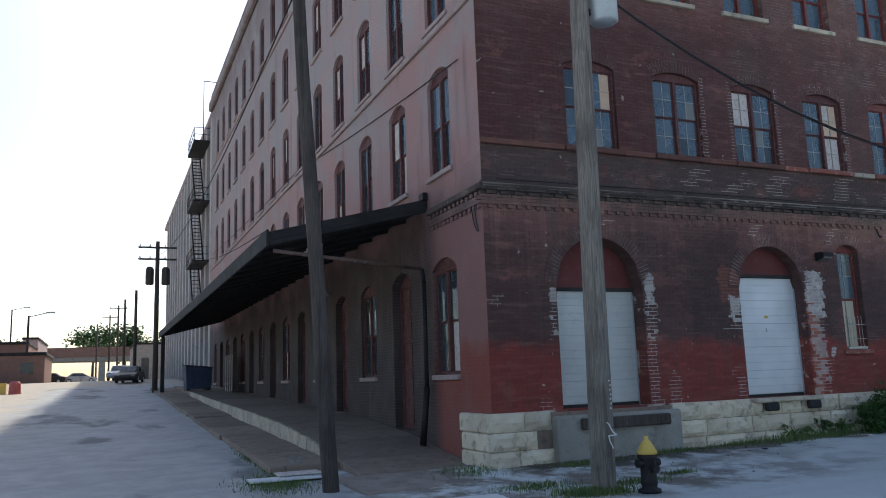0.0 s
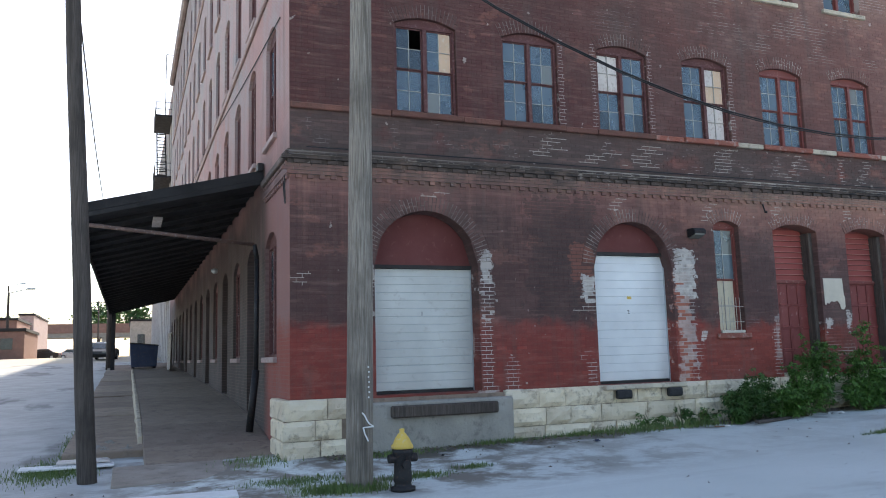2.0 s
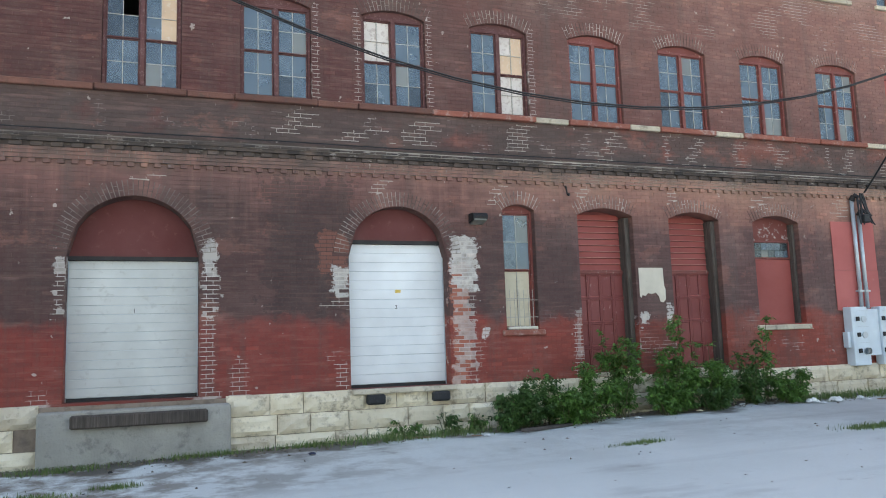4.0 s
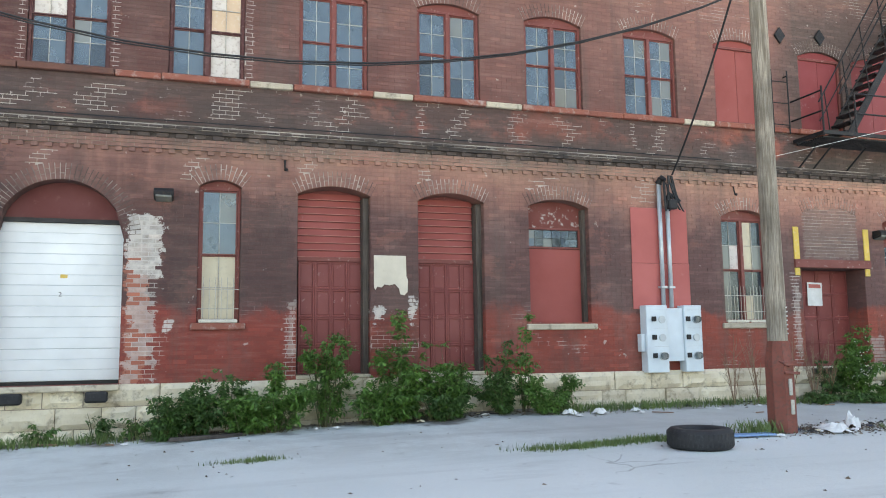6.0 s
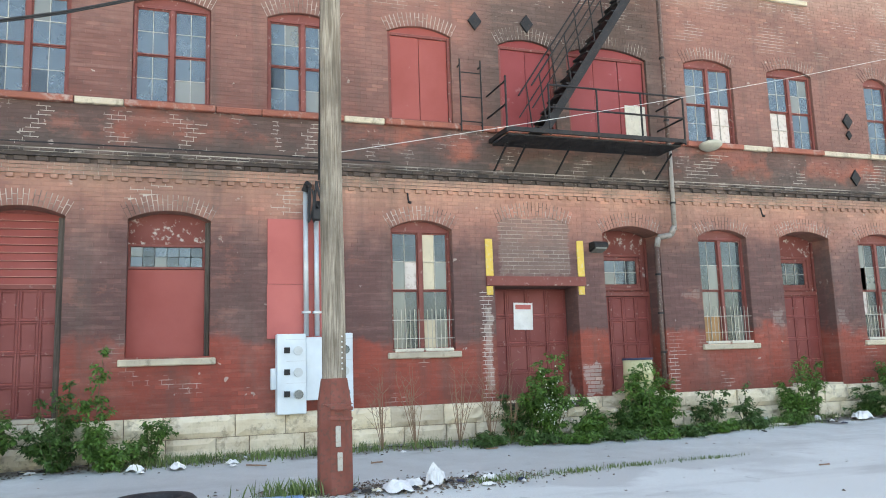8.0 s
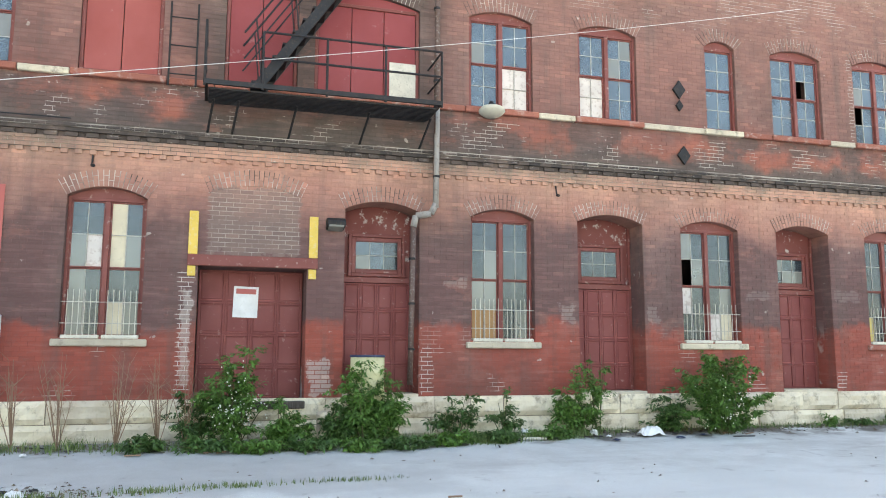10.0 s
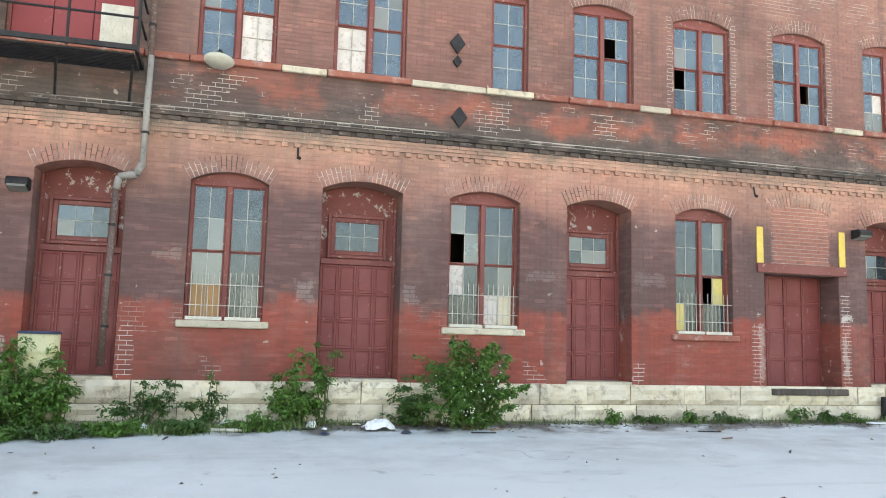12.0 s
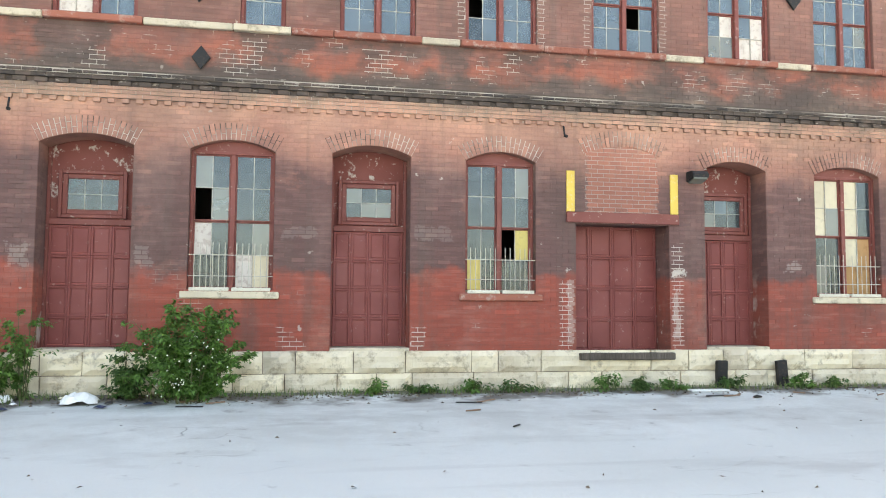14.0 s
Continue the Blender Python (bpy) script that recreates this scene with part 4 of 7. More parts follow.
def boarded_door(name, o, notice):
    w, H, d = o.w - 0.004, o.zc - o.zb, 0.54
    dr = thing(name, "wide dark red panelled doors in a deep brick recess under a steel lintel", "door", front(o.uc, 0, o.zb), kind="structure")
    leaf(dr, w - 0.01, 0.06, H - 0.006, 4, 4, d, RED_DOOR)
    part("lintel", box(-w - 0.18, w + 0.18, -0.05, 0.3, H + 0.003, H + 0.19), RED_FRAME, dr, "red painted steel lintel", bevel=0.008)
    part("threshold", box(-w, w, -0.2, d + 0.05, -0.07, 0.055), TIMBER, dr, "dark weathered timber threshold", bevel=0.015)
    for sx in (-1, 1):
        u = sx * (w + 0.1)
        part("bracket", box(u - 0.075, u + 0.075, -0.028, 0.004, H + 0.195, H + 0.92), YELLOW, dr, "yellow painted steel strip", bevel=0.005)
        if notice:
            part("bracket", box(u - 0.075, u + 0.055, -0.028, 0.004, H - 0.17, H - 0.003), YELLOW, dr, "yellow painted steel strip", bevel=0.005)
    if notice:
        sheet = tagged(part("paper_notice", box(0, 0.42, 0, 0.004, 0, 0.54), PAPER), "white paper notice fixed to a red door", "notice")
        sheet.matrix_basis = pose(o.uc - 0.31, FACE + d - 0.045, 2.46, 0, 1.5, 0)
        part("text_block", box(0.04, 0.38, -0.003, 0, 0.41, 0.5), RED_PANEL, sheet, "faded red bar of writing")


for k, nt in (("boarded_one", True), ("boarded_two", False)):
    n_door += 1
    boarded_door("door_%d" % n_door, low[k], nt)


WHITE_DIRTY = worn("dirty_white_door_enamel", (0.6, 0.61, 0.58), (0.42, 0.41, 0.38), 1.4, 0.5, 0.5, cut=0.58, bump=0.1)


def roller_door(name, o, top, d, number, enamel):
    w, H, S = o.w - 0.004, o.zc - o.zb, o.zs - o.zb
    dr = thing(name, "white sectional loading door closed under a red arched board", "door", front(o.uc, 0, o.zb), kind="structure")
    n = 5
    h = (top - o.zb - 0.06) / n
    W = 2 * w - 0.02
    me = Shape().box(0, W, 0, 0.045, 0.008, h * 0.35 - 0.006).box(0, W, -0.003, 0.045, h * 0.35, h * 0.68 - 0.005).box(0, W, 0, 0.045, h * 0.68, h - 0.001).mesh("section", enamel, 0.004)
    rib = box(0.002, W - 0.002, 0.012, 0.04, 0.001, h - 0.002).mesh("rib", GALV)
    for i in range(n):
        sec = part("section", me, None, dr, at=(-w + 0.01, d, 0.06 + i * h))
        part("rib", rib, None, sec)
    part("bottom_seal", box(-w + 0.02, w - 0.02, d - 0.02, d + 0.05, 0.003, 0.057), DARK_GAP, dr)
    part("track", box(-w, -w + 0.009, d - 0.03, d + 0.06, 0.003, top - o.zb), GALV, dr)
    part("track", box(w - 0.009, w, d - 0.03, d + 0.06, 0.003, top - o.zb), GALV, dr)
    if number == "2":
        part("sticker", box(-0.01, 0.1, d - 0.006, d - 0.0005, 1.77, 1.83), YELLOW, dr, "small yellow sticker")
    fc = bpy.data.curves.new("dock_number", "FONT")
    fc.body, fc.size, fc.align_x, fc.extrude = number, 0.11, "CENTER", 0.002
    fc.materials.append(BLACK_IRON)
    tx = new("dock_number", fc)
    tx.parent = dr
    tx.matrix_basis = pose(0, d - 0.012, 1.46, 90)
    part("head_beam", box(-w, w, d - 0.08, d + 0.06, top - o.zb + 0.003, top - o.zb + 0.07), DARK_GAP, dr)
    if top - o.zb + 0.072 < S:
        sh = Shape().box(-w, w, d - 0.02, d + 0.03, top - o.zb + 0.072, S - 0.002)
        part("head_panel", sh, SHADED_BOARD, dr)
        part("arched_board", arch_panel(w, S, H - 0.004, d - 0.02, d + 0.03), SHADED_BOARD, dr, "red arched board with the recess's shade in its colour")
    else:
        z = top - o.zb + 0.072
        oo = Opening(-w, w, 0, S, H - 0.004)
        k = z - oo.cz
        hw = math.sqrt(max(0.01, oo.r ** 2 - k * k))
        pts = [(-hw, z), (hw, z)] + [(hw - 2 * hw * i / 14, oo.top(hw - 2 * hw * i / 14)) for i in range(1, 14)]
        part("arched_board", Shape().prism(pts, d - 0.02, d + 0.03), SHADED_BOARD, dr, "red arched board with the recess's shade in its colour")
    return dr


n_door += 1
roller_door("door_%d" % n_door, low["arch_one"], 3.46, 0.38, "1", WHITE_DIRTY)
n_door += 1
roller_door("door_%d" % n_door, low["arch_two"], 3.8, 0.3, "2", WHITE_ROLL)

# boarded openings behind the fire escape and the boarded upper window
CRIMSON = worn("crimson_board_paint", (0.27, 0.042, 0.045), (0.36, 0.2, 0.18), 1.0, 0.4, 0.7, cut=0.62)
for o, lab, split in ((second[8], "upper window closed with faded red boards", 2), (second[-2], "upper doorway closed with red boards", 2), (second[-1], "wide upper doorway closed with red boards", 3)):
    n_win += 1
    paint = RED_BOARD if o is second[8] else CRIMSON
    w, H, S = o.w - 0.004, o.zc - o.zb, o.zs - o.zb
    th = thing("window_%d" % n_win, lab, "boarded window", front(o.uc, 0, o.zb), kind="structure")
    part("window_frame", ring_boxes(Shape(), -w, w, 0.003, S, 0.06, 0.05, 0.17), RED_FRAME, th, bevel=0.006)
    part("arched_head", arch_panel(w, S + 0.001, H - 0.004, 0.06, 0.15), paint, th)
    bw = (2 * w - 0.12) / split
    for i in range(split):
        part("board", box(0.006, bw - 0.006, 0, 0.03, 0.064, S - 0.062), paint, th, at=(-w + 0.06 + i * bw, 0.08 + 0.008 * (i % 2), 0), bevel=0.004)
patch = part("plywood_board", box(0, 0.5, 0, 0.02, 0, 0.72), CREAM)
tagged(patch, "stained cream board nailed over a red doorway", "board").matrix_basis = pose(32.28, FACE + 0.055, 6.47)

for i, (kind, o) in enumerate(side_open):
    if kind != "low_door":
        continue
    n_door += 1
    dr = thing("door_%d" % n_door, "dark tall door under the loading canopy", "door", side(o.uc, 0, o.zb), kind="structure", turn=-90)
    w, S, H = o.w - 0.004, o.zs - o.zb, o.zc - o.zb
    part("door_frame", ring_boxes(Shape(), -w, w, 0.003, S, 0.08, 0.2, 0.3), DARK_FRAME, dr, bevel=0.006)
    part("arched_head", arch_panel(w, S + 0.001, H - 0.004, 0.22, 0.28), DARK_FRAME, dr)
    leaf(dr, w - 0.084, 0.085, S - 0.085, 2, 5, 0.24, DARK_FRAME)


# ---- trim of the front: dentils, string course, sill stones ----
def trim(name, label):
    return thing(name, label, "trim", kind="structure")


def soot_brick_material():
    g = Nodes("sooty_string_brick", 0.9)
    r = g.add("NewGeometry", "Random Per Island")
    c = g.mix(r, (0.032, 0.026, 0.024), (0.085, 0.062, 0.052))
    c = g.mix(g.span(g.noise(1.1, 6, rough=0.65), 0.52, 0.68, 0, 0.55), c, (0.22, 0.15, 0.12))
    pale = g.span(g.noise(3.0, 6, g.scaled((2, 2, 6)), 0.65), 0.6, 0.68)
    c = g.mix(g.math("MULTIPLY", pale, 0.55), c, (0.45, 0.4, 0.35))
    g.colour(c)
    g.bump(g.noise(40, 6), 0.6, 0.01)
    return g.mat


def joint_material():
    g = Nodes("string_course_mortar", 0.95)
    x = g.xyz()[0]
    much = g.math("MULTIPLY", g.span(g.noise(0.7, 5), 0.36, 0.52), g.span(x, 10.0, 17.0, 0.35, 1.0))
    g.colour(g.mix(much, (0.09, 0.07, 0.06), (0.4, 0.35, 0.3)))
    g.bump(g.noise(90, 4), 0.4, 0.004)
    return g.mat


SOOT_BRICK, JOINT = soot_brick_material(), joint_material()
# toothed rows: small teeth below, larger corbels above
dent = trim("trim_dentils", "row of small corbelled brick teeth below the string course")
dent_mesh = box(0, 0.108, -0.042, 0.0, 0, 0.074).mesh("dentil", BRICK_ONE, 0.005)
x = SIDE + 0.1
while x < 53:
    part("dentil", dent_mesh, None, dent, at=(x, FACE, 5.04))
    x += 0.2155
corbels = trim("trim_corbels", "upper row of sooty corbelled bricks")
corb_mesh = box(0, 0.2, -0.092, 0.0, 0, 0.078).mesh("corbel", SOOT_BRICK, 0.01)
x = SIDE + 0.05
while x < 53:
    part("corbel", corb_mesh, None, corbels, at=(x, FACE, 5.307))
    x += 0.31
# courses from the teeth up: foot, head, how far out, end slope, sooty
STRING_ROWS = [(5.118, 5.18, 0.05, False), (5.186, 5.242, 0.062, False), (5.248, 5.302, 0.072, False), (5.39, 5.452, 0.112, True), (5.46, 5.53, 0.135, True)]
course = thing("trim_string_course", "sooty moulded brick string course along the front", "trim", kind="structure")
core = Shape()
for z0, z1, out in ((5.116, 5.185, 0.043), (5.185, 5.306, 0.055), (5.456, 5.527, 0.128)):
    core.box(SIDE - 0.04, END, FACE - out, FACE + 0.01, z0, z1)
part("backing", box(SIDE - 0.04, END, FACE - 0.05, FACE + 0.01, 5.306, 5.389).box(SIDE - 0.04, END, FACE - 0.102, FACE + 0.01, 5.389, 5.456).box(SIDE - 0.04, END, FACE - 0.04, FACE + 0.01, 5.527, 5.578), SOOT_BRICK, course, "sooty brick behind the corbels")
part("mortar_bed", core, JOINT, course)
light_row, dark_row = Shape(), Shape()
rs = random.Random(31)
for k, (z0, z1, out, sooty) in enumerate(STRING_ROWS):
    u = SIDE - 0.06 - 0.1 * (k % 2)
    s = dark_row if sooty else light_row
    while u < 54:
        e = rs.uniform(-0.003, 0.003)
        a, b, y = u + 0.004, u + LONG - 0.004, FACE - out + e
        if k == 4:
            n = len(s.v)
            for xx in (a, b):
                s.v += [(xx, FACE, z0), (xx, y + 0.008, z0), (xx, y, z0 + 0.02), (xx, y + 0.006, z1 - 0.02), (xx, y + 0.03, z1), (xx, FACE, z1 + 0.04)]
            s.f += [tuple(range(n, n + 6)), tuple(range(n + 11, n + 5, -1))] + [(n + i, n + 6 + i, n + 6 + (i + 1) % 6, n + (i + 1) % 6) for i in range(6)]
        else:
            s.box(a, b, y, FACE, z0, z1)
        u += LONG
tagged(part("pale_courses", light_row, BRICK, course, "stepped courses of bare tan brick"), kind="stuff")
tagged(part("sooty_courses", dark_row, SOOT_BRICK, course, "black sooty bull-nosed brick courses"), kind="stuff")
turn = thing("trim_string_side", "string course and small teeth turned round the corner", "trim", kind="structure")
part("band", Shape().box(SIDE - 0.1, SIDE, FACE - 0.1, 16.1, 5.4, 5.54), SOOT_BRICK, turn, bevel=0.02)
part("band", Shape().box(SIDE - 0.05, SIDE, FACE - 0.03, 16.1, 5.14, 5.3), SIDE_BRICK, turn, bevel=0.01)
tooth = box(-0.045, 0, 0, 0.11, 0, 0.08).mesh("dentil", SIDE_BRICK, 0.006)
for i in range(12):
    part("dentil", tooth, None, turn, at=(SIDE, FACE + 0.06 + i * 0.2155, 5.05))
    part("dentil", tooth, None, turn, at=(SIDE - 0.01, FACE + 0.15 + i * 0.2155, 5.31))

cond = Shape()
for u in range(7, 27, 4):
    cond.rod((u, FACE - 0.11, 5.6 + 0.01 * (u % 3)), (u + 4, FACE - 0.11, 5.6 + 0.01 * ((u + 4) % 3)), 0.011, 6)
tagged(part("cable_run", cond, WIRE), "black cable clipped along the string course", "cable")

sills = trim("trim_sill_course", "course of red painted and bare pale sill stones under the upper windows")
r = random.Random(3)
edges = []
for o in second[:len(UPPER)]:
    edges.append((o.u0 - 0.1, o.u1 + 0.1, True))
edges.append((29.2, 33.0, True))
edges.sort()
PALE_SILLS = (14.4, 17.3, 19.6, 21.9, 26.7, 35.6, 37.8, 39.2, 42.3, 46.8, 49.0)
prev = SIDE
for a, b, win in edges:
    for u0, u1, under in ((prev, a, False), (a, b, True)):
        if u1 - u0 < 0.1 or u0 > 52:
            continue
        mat = LIME_DARK if any(u0 < p < u1 for p in PALE_SILLS) else RED_STONE
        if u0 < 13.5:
            mat = DARK_RED_STONE
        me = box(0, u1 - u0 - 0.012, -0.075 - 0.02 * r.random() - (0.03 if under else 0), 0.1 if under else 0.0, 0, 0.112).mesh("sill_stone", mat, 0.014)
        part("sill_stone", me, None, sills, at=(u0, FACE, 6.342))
    prev = b
sills3 = trim("trim_sill_course_high", "pale stone sills under the third-storey windows")
for o in third:
    if o.u0 < 52:
        part("sill_stone", cached("sill3", lambda: box(-0.72, 0.72, -0.08, 0.1, 0, 0.11).mesh("sill_stone", LIME_DARK, 0.014)), None, sills3, at=(o.uc, FACE, 10.035))
# stone sills of ground-floor windows
low_sills = trim("trim_low_sills", "heavy stone sills of the ground-floor windows")
for i, k in enumerate(["narrow", "blank", *["window%d" % i for i in range(len(WINDOWS))]]):
    o = low[k]
    part("sill_stone", box(o.u0 - 0.1, o.u1 + 0.1, -0.07, 0.12, 0, 0.115).mesh("sill_stone", RED_STONE if i in (0, 5) else LIME_DARK, 0.016), None, low_sills, at=(0, FACE, o.zb - 0.118))
side_sills = trim("trim_side_sills", "stone sills of the side windows")
SIDE_STONE = worn("grey_pink_stone", (0.4, 0.3, 0.28), (0.55, 0.48, 0.45), 2.0, 0.4, 0.85)
for kind, o in side_open:
    if kind != "low_door":
        part("sill_stone", cached("sidesill", lambda: box(-0.08, 0.12, -0.7, 0.7, 0, 0.11).mesh("sill_stone", SIDE_STONE, 0.012)), None, side_sills, at=(SIDE, o.uc, o.zb - 0.112))
for z in (9.45, 16.6):
    tagged(part("trim_side_band", box(SIDE - 0.07, SIDE, FACE + 0.01, 55.6, z, z + 0.16), SIDE_STONE, bevel=0.02), "projecting band along the side wall", "trim", kind="structure")
tagged(part("trim_cornice", box(SIDE - 0.3, SIDE, FACE - 0.02, 55.6, 20.9, 21.5), SIDE_BRICK, bevel=0.08), "heavy cornice along the roof edge", "trim", kind="structure")

# ---- plinth of limestone blocks ----
tagged(part("plinth_core", box(SIDE - 0.02, END, FACE - 0.06, FACE + 0.02, 0.0, 1.06), DOCK_SLAB), "mortar bed behind the plinth blocks", "plinth", kind="structure")
plinth = thing("plinth", "plinth of rough pale limestone blocks", "plinth", kind="structure")
r = random.Random(11)


def block(u0, u1, z0, z1, out):
    s = Shape()
    nx, nz = max(3, int((u1 - u0) / 0.11)), 4
    for j in range(nz + 1):
        for i in range(nx + 1):
            e = i in (0, nx) or j in (0, nz)
            s.v.append((u0 + (u1 - u0) * i / nx, -out + (0.03 + 0.012 * r.random() if e else -0.05 * max(0, 0.35 + noise.noise((u0 * 3 + i * 0.55, j * 0.8, z0 * 9)))), z0 + (z1 - z0) * j / nz))
    for j in range(nz):
        for i in range(nx):
            a = j * (nx + 1) + i
            s.f.append((a, a + 1, a + nx + 2, a + nx + 1))
    q = len(s.v)
    s.v += [(u0, 0.02, z0), (u1, 0.02, z0), (u1, 0.02, z1), (u0, 0.02, z1)]
    c = [0, nx, (nz + 1) * (nx + 1) - 1, nz * (nx + 1)]
    for k in range(4):
        s.f.append((c[k], q + k, q + (k + 1) % 4, c[(k + 1) % 4]))
    return s


for z0, z1, out in ((0.74, 1.095, 0.115), (0.4, 0.73, 0.135), (0.02, 0.39, 0.15)):
    u = SIDE - 0.14
    while u < 53:
        w = r.uniform(0.45, 1.2)
        if not (7.85 < u + w / 2 < 10.9):
            part("stone_block", block(u, u + w - 0.014, z0, z1, out + r.uniform(-0.012, 0.02)).mesh("stone_block", LIME), None, plinth, at=(0, FACE, 0))
        u += w
side_plinth = thing("plinth_side", "plinth blocks turned round the corner", "plinth", kind="structure")
for z0, z1 in ((0.74, 1.095), (0.4, 0.73), (0.02, 0.39)):
    part("stone_block", box(-0.16, 0.01, FACE - 0.1, FACE + 1.05 + r.random() * 0.2, z0, z1).mesh("stone_block", LIME, 0.03), None, side_plinth, at=(SIDE, 0, 0))
dock = thing("loading_step", "grey concrete loading step with a worn timber bumper", "step")
part("body", box(7.95, 10.88, FACE - 0.32, FACE - 0.05, 0.0, 0.99), CONCRETE, dock, bevel=0.03)
part("bumper", box(8.43, 10.5, FACE - 0.47, FACE - 0.324, 0.72, 0.93), TIMBER, dock, "splintered grey timber bumper", bevel=0.025)
for u in (13.25, 14.5):
    tagged(part("dock_bumper", box(u, u + 0.34, FACE - 0.3, FACE - 0.155, 0.82, 1.0), RUBBER, bevel=0.03), "black rubber bumper under the loading door", "bumper")
tagged(part("door_step", box(13.0, 15.0, FACE - 0.24, FACE - 0.1, 1.0, 1.1), LIME_DARK, bevel=0.02), "stained stone step under the loading door", "step")
for u, lean in ((47.44, 0), (48.66, -7)):
    ob = tagged(part("steel_bumper", box(-0.1, 0.1, -0.09, 0, 0, 0.5).box(-0.03, 0.03, -0.11, -0.09, 0.12, 0.24), BLACK_IRON, bevel=0.008), "black steel bumper leaning on the plinth", "bumper", "bumpers at the plinth")
    ob.matrix_basis = pose(u, FACE - 0.175, 0.42, 4, lean, 0)

# ---- bricks of the front ----


def brick_rows(z0, z1, u0, u1, skip):
    """Every brick as u0, u1, z0, z1 in running bond, cut at openings and arches."""
    n = int(round((z1 - z0) / COURSE))
    for j in range(n):
        za = z0 + j * COURSE
        zm = za + COURSE / 2
        cuts = sorted(c for c in (o.cut(zm, RING) for o in skip) if c)
        free, a = [], u0
        for c0, c1 in cuts:
            if c0 > a:
                free.append((a, c0))
            a = max(a, c1)
        if a < u1:
            free.append((a, u1))
        off = LONG / 2 if j % 2 else 0.0
        for fa, fb in free:
            k = math.floor((fa - u0 + off) / LONG)
            u = u0 - off + k * LONG
            while u < fb:
                p, q = max(u, fa), min(u + LONG, fb)
                if q - p > 0.03:
                    yield p + 0.0022, q - 0.0022, za + 0.0036, za + COURSE - 0.0036
                u += LONG


rb = random.Random(21)
pieces, singles = Shape(), []
FIELDS = [(PLINTH, 5.11, 0), (5.58, 6.34, 0), (6.46, 11.4, 0)]


def brick_into(s, a, b, c, d):
    out = rb.uniform(0.002, 0.006)
    n, y0, y1, e = len(s.v), FACE - out, FACE + 0.02, 0.003
    s.v += [(a, y1, c), (b, y1, c), (b, y1, d), (a, y1, d), (a + e, y0, c + e), (b - e, y0, c + e), (b - e, y0, d - e), (a + e, y0, d - e)]
    s.f += [(n + 4, n + 5, n + 6, n + 7), (n, n + 1, n + 5, n + 4), (n + 1, n + 2, n + 6, n + 5), (n + 2, n + 3, n + 7, n + 6), (n + 3, n, n + 4, n + 7)]


for z0, z1, _ in FIELDS:
    for a, b, c, d in brick_rows(z0, z1, SIDE, 54.0, ALL):
        if 39.7 < a < 42.75 and 1.1 < c < 2.5 and len(singles) < 300:
            singles.append((a, b, c, d))
        else:
            brick_into(pieces, a, b, c, d)
# rings of arch bricks
rings = [o for o in ALL if o.arched and o.u0 < 54 and o.zc < 11]
rings += [Opening(29.2, 30.72, 1, 4.52, 4.68), Opening(44.98, 46.42, 1, 4.56, 4.72)]
arch_bricks, arch_bed = Shape(), Shape()


def arch_mortar_material():
    g = Nodes("arch_mortar", 0.95)
    x = g.xyz()[0]
    much = g.math("MULTIPLY", g.span(g.noise(1.6, 4), 0.42, 0.56), g.span(x, 11.0, 18.0, 0.3, 0.9))
    g.colour(g.mix(much, (0.1, 0.07, 0.06), g.mix(g.noise(20, 4), (0.5, 0.44, 0.38), (0.66, 0.6, 0.54))))
    g.bump(g.noise(90, 4), 0.4, 0.004)
    return g.mat


ARCH_MORTAR = arch_mortar_material()
for o in rings:
    th = min(o.th, 1.5)
    n = max(8, int(2 * th * (o.r + RING / 2) / 0.078))
    m, q = 2 * n, len(arch_bed.v)
    for i in range(m + 1):
        t = -th + 2 * th * i / m
        for y, rr in ((FACE + 0.01, o.r + 0.004), (FACE - 0.008, o.r + 0.004), (FACE - 0.008, o.r + RING - 0.01), (FACE + 0.01, o.r + RING - 0.01)):
            arch_bed.v.append((o.uc + rr * math.sin(t), y, o.cz + rr * math.cos(t)))
    for i in range(m):
        for j in range(4):
            k = (j + 1) % 4
            arch_bed.f.append((q + 4 * i + j, q + 4 * i + k, q + 4 * i + 4 + k, q + 4 * i + 4 + j))
    for i in range(n):
        t0, t1 = -th + 2 * th * i / n, -th + 2 * th * (i + 1) / n
        g = 0.0065 / o.r
        split = RING * (0.36 if i % 2 else 0.64)
        for lo, hi in ((0.002, split - 0.005), (split + 0.005, RING - 0.006)):
            proud = rb.uniform(0.012, 0.018)
            q = len(arch_bricks.v)
            for y in (FACE + 0.02, FACE - proud):
                for t, rr in ((t0 + g, o.r + lo), (t1 - g, o.r + lo), (t1 - g, o.r + hi), (t0 + g, o.r + hi)):
                    arch_bricks.v.append((o.uc + rr * math.sin(t), y, o.cz + rr * math.cos(t)))
            arch_bricks.f += [(q + 4, q + 5, q + 6, q + 7), (q, q + 1, q + 5, q + 4), (q + 1, q + 2, q + 6, q + 5), (q + 2, q + 3, q + 7, q + 6), (q + 3, q, q + 4, q + 7)]
bed_ob = new("arch_mortar", arch_bed.mesh("arch_mortar", ARCH_MORTAR))
bed_ob.parent = wall_south
tagged(bed_ob, "pale repointed mortar between the arch bricks", kind="stuff")
arch_ob = new("arch_bricks", arch_bricks.mesh("arch_bricks", BRICK, fix=False))
arch_ob.parent = wall_south
tagged(arch_ob, "rings of upright bricks over the openings", kind="stuff")
